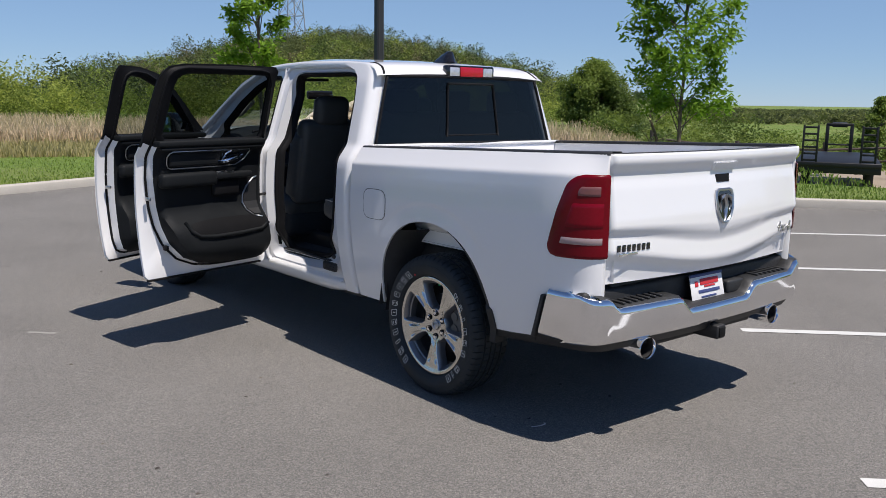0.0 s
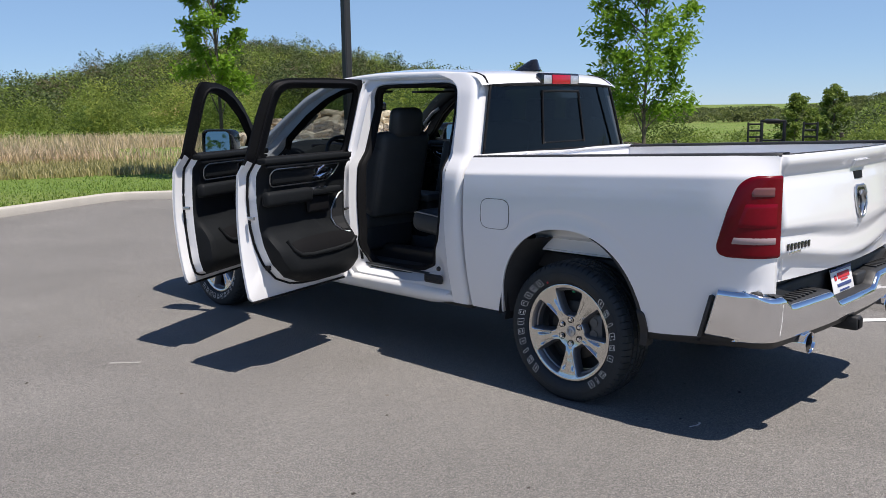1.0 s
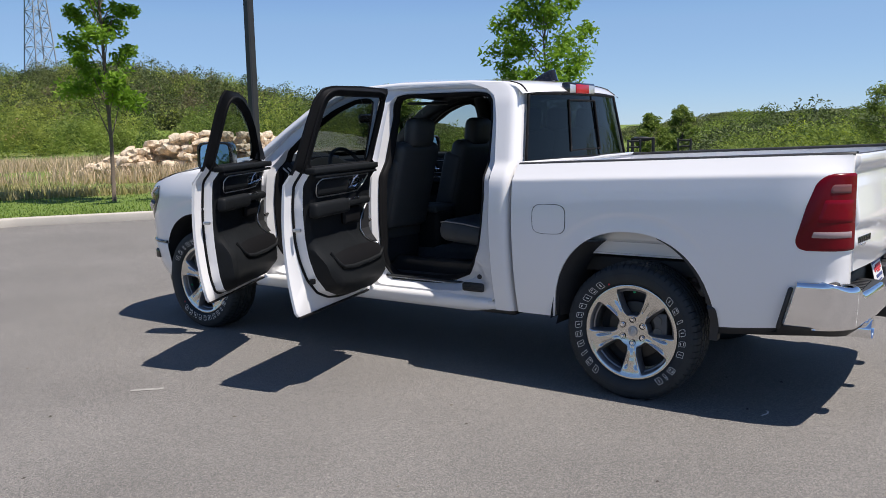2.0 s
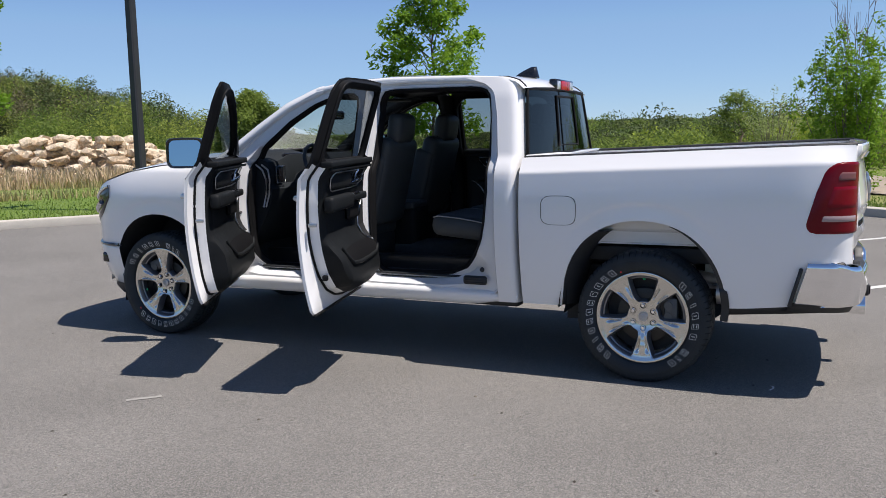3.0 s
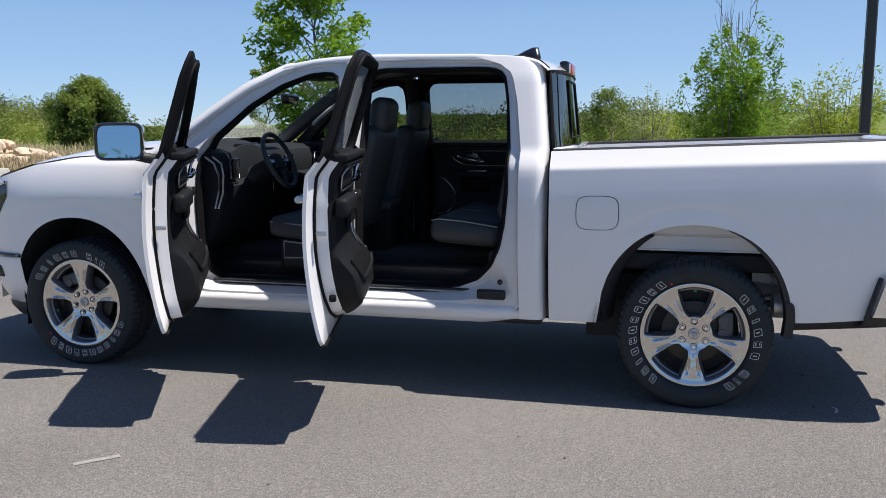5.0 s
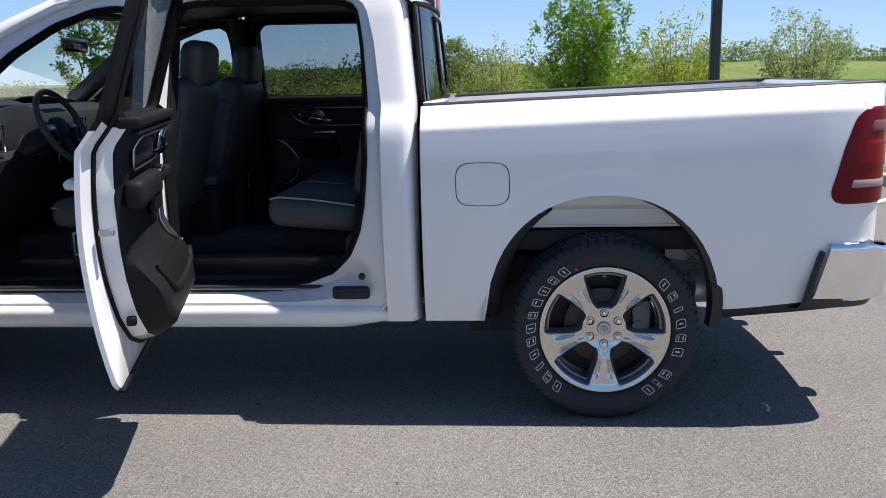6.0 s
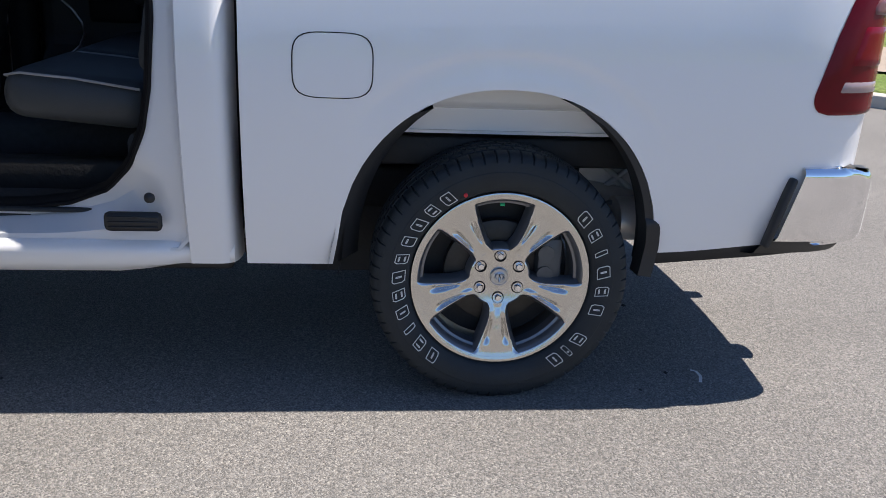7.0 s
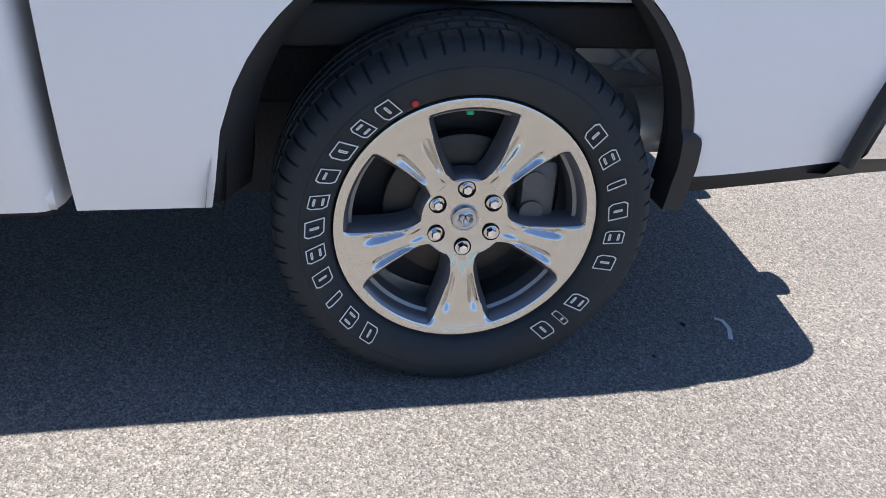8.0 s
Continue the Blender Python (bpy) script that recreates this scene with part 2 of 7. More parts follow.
KERB = mat("kerb_concrete", (0.46, 0.43, 0.38), 0.85, 0, 0.15, 3, 0.003, 80, speck=0.15)
CONCRETE = mat("concrete_base", (0.40, 0.39, 0.36), 0.85, 0, 0.15, 5, 0.003, 60, speck=0.15)
LAWN = two_tone("lawn", (0.13, 0.20, 0.035), (0.22, 0.23, 0.08), 0.12, 0.9, 0.05, 25, 0.46, 0.72, 0.35)
DRIVE = mat("tan_concrete_drive", (0.33, 0.27, 0.21), 0.9, 0, 0.12, 1.2, 0.003, 40, speck=0.1)
DRYGRASS = leafy("dry_grass", (0.74, 0.57, 0.40), (0.46, 0.37, 0.21), 0.3)
GREENGRASS = leafy("green_blades", (0.15, 0.25, 0.035), (0.26, 0.33, 0.08), 0.3)
MEADOW = leafy("meadow_blades", (0.34, 0.31, 0.12), (0.50, 0.42, 0.22), 0.3)
LEAF = leafy("maple_leaf", (0.24, 0.40, 0.035), (0.13, 0.25, 0.025), 0.5)
LEAFPALE = leafy("pale_spring_leaf", (0.42, 0.48, 0.20), (0.24, 0.31, 0.11), 0.5)
LEAFYELLOW = leafy("yellow_green_leaf", (0.38, 0.45, 0.05), (0.22, 0.30, 0.04), 0.5)
LEAFDARK = leafy("dark_pine_leaf", (0.06, 0.09, 0.03), (0.11, 0.14, 0.05), 0.2)
LEAFHEDGE = leafy("hedge_leaf", (0.27, 0.35, 0.07), (0.10, 0.16, 0.035), 0.45)
LEAFMID = leafy("wood_leaf", (0.26, 0.34, 0.068), (0.09, 0.14, 0.035), 0.5, 0.32)
LEAFHILL = leafy("hill_leaf", (0.19, 0.22, 0.075), (0.07, 0.09, 0.04), 0.45, 0.22)
LEAFBROWN = leafy("budding_leaf", (0.20, 0.18, 0.09), (0.11, 0.10, 0.06), 0.4)
LEAFLIME = leafy("lime_leaf", (0.36, 0.41, 0.085), (0.16, 0.21, 0.05), 0.5, 0.3)
BARK = mat("bark", (0.13, 0.10, 0.075), 0.9, 0, 0.3, 15, 0.01, 60)
TWIG = mat("grey_twig", (0.16, 0.13, 0.12), 0.9, 0, 0.2, 15)
ROCK = two_tone("tan_boulder", (0.68, 0.57, 0.43), (0.54, 0.41, 0.28), 2.0, 0.9, 0.03, 14, 0.4, 0.65, 0.2)
POLE = mat("bronze_pole", (0.045, 0.045, 0.047), 0.45, 0.3, 0.1, 5)
CLAY = mat("clay_bank", (0.36, 0.20, 0.11), 0.95, 0, 0.3, 0.4, 0.05, 3)
LATTICE = mat("galvanised_lattice", (0.30, 0.33, 0.36), 0.6, 0.2, 0.1, 1)
RAILWOOD = mat("dark_fence_wood", (0.07, 0.055, 0.045), 0.85, 0, 0.25, 12)
TRAILER = mat("trailer_black", (0.015, 0.015, 0.017), 0.5, 0.2, 0.2, 6)


# ---- building helpers ----
def part(name, bm, material, parent=None, label="", smooth=True, angle=None):
    """Links a bmesh as one mesh object under a thing or a part."""
    me = bpy.data.meshes.new(name)
    bm.to_mesh(me)
    bm.free()
    for m in (material if isinstance(material, (list, tuple)) else [material]):
        me.materials.append(m)
    if smooth:
        me.shade_smooth()
        if angle:
            me.set_sharp_from_angle(angle=radians(angle))
    ob = new(name, me)
    ob.parent = parent
    if label:
        ob["label"] = label
    return ob


def raw(name, verts, faces, material, parent=None, label="", smooth=False):
    me = bpy.data.meshes.new(name)
    me.from_pydata([tuple(v) for v in verts], [], faces)
    for m in (material if isinstance(material, (list, tuple)) else [material]):
        me.materials.append(m)
    if smooth:
        me.shade_smooth()
    ob = new(name, me)
    ob.parent = parent
    if label:
        ob["label"] = label
    return ob


def thing(name, label, category, group="", kind="", at=(0, 0, 0)):
    ob = new(name)
    ob.location = at
    return tagged(ob, label, category, group, kind)


def smooth01(a, b, x):
    u = min(1.0, max(0.0, (x - a) / (b - a)))
    return u * u * (3 - 2 * u)


def lerp_table(table, x):
    """Piecewise linear through (x, value) pairs."""
    if x <= table[0][0]:
        return table[0][1]
    for (x0, v0), (x1, v1) in zip(table, table[1:]):
        if x <= x1:
            return v0 + (v1 - v0) * (x - x0) / (x1 - x0)
    return table[-1][1]


def box(bm, c, s, bevel=0.0, m=None, seg=2):
    """A bevelled box of size s round c."""
    made = bmesh.ops.create_cube(bm, size=1.0, matrix=(m or Matrix()) @ Matrix.Translation(c) @ Matrix.Diagonal((*s, 1)))
    if bevel:
        edges = list({e for v in made["verts"] for e in v.link_edges})
        bmesh.ops.bevel(bm, geom=edges, offset=bevel, segments=seg, affect="EDGES", profile=0.5)


def grid(bm, rows, close=False, mi=0, flip=False):
    """Quads through rows of points of equal length."""
    vs = [[bm.verts.new(p) for p in r] for r in rows]
    for a, b in zip(vs, vs[1:]):
        n = len(a)
        for i in range(n if close else n - 1):
            q = (a[i], a[(i + 1) % n], b[(i + 1) % n], b[i])
            if len(set(q)) == 4:
                f = bm.faces.new(q[::-1] if flip else q)
                f.material_index = mi
    return vs


def cap(bm, ring, mi=0, flip=False):
    f = bm.faces.new(ring[::-1] if flip else ring)
    f.material_index = mi
    return f


def tube(bm, pts, radii, seg=8, ends=True):
    """A round tube along points."""
    rings = []
    pts = [Vector(p) for p in pts]
    up = Vector((0, 0, 1))
    for i, p in enumerate(pts):
        d = (pts[min(i + 1, len(pts) - 1)] - pts[max(i - 1, 0)]).normalized()
        side = d.cross(up)
        if side.length < 0.05:
            side = d.cross(Vector((1, 0, 0)))
        side.normalize()
        over = side.cross(d)
        r = radii[i] if isinstance(radii, (list, tuple)) else radii
        rings.append([p + (side * math.cos(a) + over * math.sin(a)) * r for a in (2 * math.pi * k / seg for k in range(seg))])
    vs = grid(bm, rings, close=True)
    if ends:
        cap(bm, vs[0])
        cap(bm, vs[-1], flip=True)


def disc(bm, r0, r1, x0, x1, seg=48, cy=0.0, cz=0.0):
    """A ring or cone between (radius r0 at x0) and (r1 at x1) about an axis along x."""
    rows = [[(x, cy + r * math.sin(2 * math.pi * k / seg), cz + r * math.cos(2 * math.pi * k / seg)) for k in range(seg)] for r, x in ((r0, x0), (r1, x1))]
    return grid(bm, rows, close=True)


def lathe(bm, prof, seg=64, mi=0):
    """Revolves (x, radius) pairs about the x axis."""
    return grid(bm, [[(x, r * math.sin(2 * math.pi * k / seg), r * math.cos(2 * math.pi * k / seg)) for k in range(seg)] for x, r in prof], close=True, mi=mi)


# ---- ground: the lot, its kerb, and the land out to the horizon ----
D, N = Vector((0.72, -0.694)), Vector((0.694, 0.72))
EDGE = [(12.2, 1.0), (9.9, 3.6), (6.4, 11.2), (2.7, 13.9), (-0.3, 12.6), (-9, 11.5), (-26, 8), (-26, -20), (-2, -24), (1.5, -10), (6.3, -5.2), (10.1, -1.9)]
CX, CY = 0.0, 2.0


def edge_radius(th):
    """Distance from the lot's middle to its kerb in the direction th."""
    dx, dy = math.cos(th), math.sin(th)
    best = 1e9
    for (ax, ay), (bx, by) in zip(EDGE, EDGE[1:] + EDGE[:1]):
        ex, ey, qx, qy = bx - ax, by - ay, ax - CX, ay - CY
        det = dx * -ey + dy * ex
        if abs(det) < 1e-9:
            continue
        s = (qx * -ey + qy * ex) / det
        u = (dx * qy - dy * qx) / det
        if s > 0 and -1e-6 <= u <= 1 + 1e-6:
            best = min(best, s)
    return best


def rounded_radius(th):
    return sum(edge_radius(th + k * 0.012) * w for k, w in ((-2, 1), (-1, 2), (0, 3), (1, 2), (2, 1))) / 9


def land(x, y):
    """Height of the land outside the kerb."""
    r = math.hypot(x + 5, y + 2)
    az = math.degrees(math.atan2(y + 2, x + 5))
    h = 0.12 + 0.25 * noise.noise((x * 0.08, y * 0.08, 0)) * smooth01(20, 40, r)
    h -= 0.8 * smooth01(15, 28, r) * (1 - smooth01(60, 110, r)) * lerp_table([(-180, 0), (8, 0), (17, 1), (30, 1), (38, 0), (180, 0)], az)
    crest = lerp_table([(-180, 0), (20, 0.5), (37, 0.0), (41, 0.6), (43, 2.4), (45, 4.6), (48, 6.8), (51, 8.6), (57, 10.5), (63, 8.0), (68, 4), (76, 0), (95, 0), (180, 0)], az)
    h += crest * smooth01(70, 165, r) * (1 - 0.6 * smooth01(180, 400, r))
    roll = lerp_table([(-180, 0), (-40, 0.5), (-16, 2.2), (-6, 2.0), (2, 0.0), (180, 0)], az)
    h += roll * smooth01(35, 90, r) * (1 - smooth01(120, 200, r))
    h -= 4.5 * smooth01(25, 100, r) * lerp_table([(-180, 0), (17, 0), (21, 1), (33, 1), (38, 0), (180, 0)], az)
    far = lerp_table([(-180, 8), (0, 8), (10, 10), (19, 7), (22, 0), (32, 0), (36, 8), (60, 10), (180, 8)], az)
    h += far * smooth01(300, 900, r) * (0.8 + 0.4 * noise.noise((x * 0.004, y * 0.004, 3)))
    return h


TH = sorted({2 * math.pi * k / 480 for k in range(480)})
RK = [rounded_radius(t) for t in TH]


def polar(t, r, z):
    return (CX + r * math.cos(t), CY + r * math.sin(t), z)


bm = bmesh.new()
rings = [[polar(t, rk * f, 0.0) for t, rk in zip(TH, RK)] for f in (0.02, 0.25, 0.5, 0.75, 1.005)]
vs = grid(bm, rings, close=True)
cap(bm, vs[0])
tagged(part("parking_lot", bm, ASPHALT, smooth=False), "grey worn asphalt of an open parking lot", "asphalt", kind="structure")

bm = bmesh.new()
prof = [(0.0, -0.05), (0.0, 0.0), (0.0, 0.115), (0.012, 0.14), (0.04, 0.15), (0.26, 0.15), (0.30, 0.145), (0.32, 0.0)]
grid(bm, [[polar(t, rk + o, z) for t, rk in zip(TH, RK)] for o, z in prof], close=True)
tagged(part("kerb", bm, KERB, smooth=True, angle=40), "pale concrete kerb round the parking lot", "kerb", kind="structure")

bm = bmesh.new()
rings = [[polar(t, rk * 0.9, -0.3) for t, rk in zip(TH, RK)], [polar(t, rk + 0.3, -0.3) for t, rk in zip(TH, RK)]]
for o in (0.3, 0.8, 1.6, 3, 5, 7.5, 10, 13, 17, 22, 28, 36, 46, 60, 75, 92, 110, 130, 150, 175, 210, 260, 340, 460, 640, 900, 1400, 2200, 4000):
    row = []
    for t, rk in zip(TH, RK):
        x, y, _ = polar(t, rk + o, 0)
        row.append((x, y, 0.135 + (land(x, y) - 0.12) * smooth01(0.3, 12, o)))
    rings.append(row)
grid(bm, rings, close=True)
tagged(part("ground", bm, LAWN), "mown green grass running out to fields", "grass", kind="structure")


def lot_point(n, d):
    p = N * n + D * d
    return p.x, p.y


def strip(bm, pts, w, z):
    """A flat band of width w along points, lying at height z."""
    left, right = [], []
    for i, p in enumerate(pts):
        a, b = Vector(pts[max(i - 1, 0)]), Vector(pts[min(i + 1, len(pts) - 1)])
        t = (b - a).normalized()
        s = Vector((-t.y, t.x)) * w / 2
        left.append((p[0] + s.x, p[1] + s.y, z))
        right.append((p[0] - s.x, p[1] - s.y, z))
    grid(bm, [left, right])


for n in (-1.72, 1.04, 3.75, 6.38):
    bm = bmesh.new()
    a, b = lot_point(n, 1.42 if n < 0 else 1.58), lot_point(n, 7.9)
    pts = [(a[0] + (b[0] - a[0]) * k / 12, a[1] + (b[1] - a[1]) * k / 12) for k in range(13)]
    strip(bm, pts, 0.10, 0.004)
    tagged(part("parking_line", bm, PAINTLINE, smooth=False), "worn white painted parking bay line on asphalt", "road marking", "bay lines", "structure")

# the tan concrete drive beyond the verge
bm = bmesh.new()
rows = []
for k in range(-16, 40):
    n = k * 1.5
    d0 = 11.0 - 3.2 * smooth01(12, 17, n)
    row = []
    for j in range(5):
        x, y = lot_point(n, d0 + (16.5 - d0) * j / 4)
        row.append((x, y, land(x, y) + 0.05))
    rows.append(row)
grid(bm, rows)
tagged(part("drive", bm, DRIVE), "tan concrete drive beyond the grass verge", "road", kind="structure")

# ---- plants ----
rng = random.Random(7)


def leaf_cards(verts, faces, centre, radii, count, size, rnd, shell=0.55, squash=0.7):
    """Adds small bent leaves scattered through an uneven crown."""
    cx, cy, cz = centre
    for _ in range(count):
        u, v, w = rnd.gauss(0, 1), rnd.gauss(0, 1), rnd.gauss(0, 1)
        l = math.sqrt(u * u + v * v + w * w) or 1
        r = rnd.random() ** (1 - shell)
        x, y, z = cx + u / l * r * radii[0], cy + v / l * r * radii[1], cz + w / l * r * radii[2]
        s = size * rnd.uniform(0.6, 1.3)
        a, b, e = rnd.uniform(0, 6.283), rnd.uniform(-1.5, 1.5), rnd.uniform(-0.9, 0.9)
        p = Vector((math.cos(a) * math.cos(e), math.sin(a) * math.cos(e), math.sin(e))) * s
        q = Vector((-math.sin(a) * math.cos(b), math.cos(a) * math.cos(b), math.sin(b))) * s * squash
        c = Vector((x, y, z))
        i = len(verts)
        verts += [c - p, c + q * 0.6, c + p + Vector((0, 0, -0.25 * s)), c - q * 0.6]
        faces.append((i, i + 1, i + 2, i + 3))


def tree(name, label, at, height, spread, clumps, leaf_mat, leaf_size, leaves, rnd, bare=0.0, trunk=0.045, low=0.3, top=1.0):
    """A young tree: tapered trunk, limbs, and a crown of small leaves in loose clumps."""
    x0, y0 = at
    z0 = land(x0, y0) - 0.02
    ob = thing(name, label, "tree", at=(x0, y0, z0))
    bm = bmesh.new()
    pts = [(rnd.uniform(-0.04, 0.04) * k, rnd.uniform(-0.04, 0.04) * k, height * k / 6) for k in range(7)]
    pts[0] = (0, 0, 0)
    tube(bm, pts, [trunk * (1 - 0.14 * k) + 0.004 for k in range(7)], 8)
    verts, faces = [], []
    for k in range(clumps):
        f = low + (top - low) * (k + 0.5) / clumps
        a = k * 2.4 + rnd.uniform(-0.5, 0.5)
        reach = spread * (math.sin(math.pi * min(1, (f - low) / (1.03 - low) * 0.8 + 0.22)) ** 0.8) * rnd.uniform(0.55, 1.05)
        base = Vector((0, 0, height * max(0.12, f - 0.12)))
        tip = Vector((math.cos(a) * reach, math.sin(a) * reach, height * f + rnd.uniform(-0.1, 0.15)))
        mid = base.lerp(tip, 0.5) + Vector((0, 0, 0.06 * height * (0.2 + rnd.random()) - 0.05))
        tube(bm, [base, mid, tip], [trunk * 0.35, trunk * 0.22, 0.004], 5)
        for q, num in ((tip, 0.5), (mid.lerp(tip, 0.5), 0.32), (mid, 0.18)):
            rr = spread * rnd.uniform(0.2, 0.36)
            leaf_cards(verts, faces, q + Vector((rnd.uniform(-.1, .1), rnd.uniform(-.1, .1), 0)), (rr, rr, rr * 0.8), int(leaves / clumps * num), leaf_size, rnd, 0.4)
    for _ in range(int(bare * 12)):
        a = rnd.uniform(0, 6.283)
        b = Vector((0, 0, height * rnd.uniform(0.55, 0.95)))
        t = b + Vector((math.cos(a) * 0.5, math.sin(a) * 0.5, rnd.uniform(0.8, 1.5))) * (0.6 + bare * 0.5)
        tube(bm, [b, b.lerp(t, 0.4) + Vector((math.cos(a) * .12, math.sin(a) * .12, 0)), t], [0.014, 0.010, 0.004], 5)
    part("trunk", bm, BARK if not bare else TWIG, ob)
    raw("crown", verts, faces, leaf_mat, ob)
    return ob


tree("young_maple", "slim young maple with loose bright green leaves", (6.2, 15.6), 8.4, 1.05, 30, LEAF, 0.075, 11000, random.Random(1), low=0.27)
tree("young_maple", "young maple with a broad bright green crown on the verge", (12.2, 7.6), 5.6, 1.28, 32, LEAF, 0.075, 9000, random.Random(2), low=0.3)
tree("young_tree", "slender pale green sapling beside the maple", (14.0, 9.6), 3.4, 0.7, 14, LEAFPALE, 0.06, 1800, random.Random(3), low=0.3)
def bush(label, at, height, spread, stems, leaf_mat, leaf_size, leaves, rnd, bare=0, thin=0.0, name="shrub"):
    """Many stems fanning up from one foot, clothed in loose upright sprays of leaves."""
    x0, y0 = at
    ob = thing(name, label, "shrub", at=(x0, y0, land(x0, y0) - 0.02))
    bm = bmesh.new()
    verts, faces = [], []
    for k in range(stems):
        a = k * 2.4 + rnd.uniform(-0.4, 0.4)
        f = math.sqrt((k + 0.5) / stems)
        reach = spread * f * rnd.uniform(0.75, 1.0)
        tall = height * (1 - 0.30 * f * f) * rnd.uniform(0.78, 1.0)
        pts = []
        for n in range(6):
            t = n / 5
            pts.append(Vector((math.cos(a) * reach * t ** 0.8 + rnd.uniform(-.05, .05) * t, math.sin(a) * reach * t ** 0.8 + rnd.uniform(-.05, .05) * t, (tall - 0.12) * t)))
        tube(bm, pts, [0.02, 0.017, 0.013, 0.010, 0.007, 0.003], 5)
        for n in range(9):
            t = 0.12 + 0.88 * n / 8
            q = pts[min(4, int(t * 5))].lerp(pts[min(5, int(t * 5) + 1)], t * 5 - min(4, int(t * 5)))
            r = spread * rnd.uniform(0.13, 0.24) * (1.1 - 0.55 * t) + 0.04
            num = leaves / stems / 9 * (1 - thin * t) * rnd.uniform(0.6, 1.4)
            leaf_cards(verts, faces, q + Vector((rnd.uniform(-r, r), rnd.uniform(-r, r), rnd.uniform(-r, r) * 0.5)), (r, r, r * 1.5), int(num), leaf_size, rnd, 0.35)
    for _ in range(bare):
        a, f = rnd.uniform(0, 6.283), rnd.uniform(0.08, 0.42)
        b = Vector((math.cos(a) * f * 0.2, math.sin(a) * f * 0.2, height * rnd.uniform(0.55, 0.75)))
        t = Vector((math.cos(a) * f, math.sin(a) * f, height * rnd.uniform(0.95, 1.15)))
        m = b.lerp(t, 0.45) + Vector((math.cos(a) * 0.10, math.sin(a) * 0.10, 0))
        tube(bm, [b, m, t], [0.010, 0.007, 0.003], 5)
        for _ in range(2):
            q = m.lerp(t, rnd.uniform(0.0, 0.6))
            a2 = a + rnd.uniform(-1.2, 1.2)
            e = q + Vector((math.cos(a2) * 0.16, math.sin(a2) * 0.16, rnd.uniform(0.25, 0.5)))
            tube(bm, [q, q.lerp(e, 0.5) + Vector((math.cos(a2) * 0.04, math.sin(a2) * 0.04, 0)), e], [0.006, 0.004, 0.002], 4)
    part("trunk", bm, TWIG, ob, "thin grey many-stemmed trunk")
    raw("foliage", verts, faces, leaf_mat, ob)
    return ob


bush("green many-stemmed shrub with bare grey twigs above", (13.8, -1.3), 4.0, 1.3, 26, LEAF, 0.050, 17000, random.Random(4), bare=11, thin=0.1)
bush("pale spring shrub with thin open foliage", (19.5, 0.6), 2.75, 0.95, 20, LEAFPALE, 0.045, 8000, random.Random(5), thin=0.7)
bush("yellow-green loose shrub behind the lamp pole", (19.2, -4.3), 3.3, 1.6, 22, LEAFYELLOW, 0.055, 13000, random.Random(6), thin=0.75)
bush("pale green shrub with feathery branches", (18.0, -7.2), 3.1, 1.35, 28, LEAFPALE, 0.045, 15000, random.Random(8), thin=0.3)
tree("shrub", "small pale shrub behind the pickup bed", (22.5, 1.8), 2.5, 1.2, 24, LEAFHEDGE, 0.05, 7000, random.Random(9), low=0.1)
tree("round_tree", "full rounded green tree standing in the field", (39.2, 33.1), 3.9, 2.5, 60, LEAFMID, 0.11, 26000, random.Random(10), low=0.06, trunk=0.12)

tree("field_tree", "slim dark green tree alone in the field", (50.5, 20.0), 4.8, 1.5, 26, LEAFHEDGE, 0.11, 7000, random.Random(12), low=0.25, trunk=0.09)
tree("field_tree", "narrow dark green tree alone in the field", (56.6, 20.0), 5.2, 1.2, 22, LEAFHEDGE, 0.11, 6000, random.Random(13), low=0.3, trunk=0.09)


def wood(name, label, spots, leaf_mat, per, size, rnd):
    """Far trees and scrub: many crowns of leaf clumps in one sheet of foliage."""
    verts, faces = [], []
    mean = sum(r for _, _, r, _ in spots) / len(spots)
    for x, y, r, h in spots:
        z = land(x, y)
        count = int(per / 8 * min(2.2, max(0.5, (r / mean) ** 1.8)))
        for k in range(8):
            # clumps from the foot of the crown to its top, drawing in as they rise
            up = (k + rnd.random()) / 8
            out = r * 0.72 * math.sqrt(max(0.0, 1.0 - up ** 2.2)) * rnd.uniform(0.5, 1.0)
            a = 2.4 * k + rnd.uniform(-0.6, 0.6)
            rr = r * rnd.uniform(0.36, 0.56)
            leaf_cards(verts, faces, (x + out * math.cos(a), y + out * math.sin(a), z + h * (0.10 + 0.72 * up)), (rr, rr, min(rr, h * 0.28)), count, size, rnd, 0.6)
    return tagged(raw(name, verts, faces, leaf_mat), label, "trees", kind="stuff")


def spread(az0, az1, r0, r1, count, rad, hgt, rnd):
    out = []
    for _ in range(count):
        a = radians(rnd.uniform(az0, az1))
        r = math.sqrt(rnd.uniform(r0 * r0, r1 * r1))
        s = rnd.choice((0.65, 0.8, 0.9, 1.0, 1.15, 1.45))
        out.append((-5 + r * math.cos(a), -2 + r * math.sin(a), rad * s, hgt * s * rnd.uniform(0.8, 1.2)))
    return out


wood("wooded_hill", "hill covered with mixed spring woodland", spread(38, 72, 95, 190, 520, 2.3, 2.8, rng), LEAFHILL, 270, 0.20, rng)
wood("brown_woods", "brownish trees just coming into leaf on the hill", spread(38, 72, 95, 190, 260, 2.1, 2.9, rng), LEAFBROWN, 270, 0.19, rng)
wood("lime_woods", "yellow-green spring trees on the hill", spread(38, 74, 90, 190, 240, 2.2, 2.8, rng), LEAFLIME, 270, 0.19, rng)
wood("hill_pines", "dark pines standing among the hill woods", spread(40, 74, 90, 185, 230, 1.5, 4.0, rng), LEAFDARK, 260, 0.17, rng)
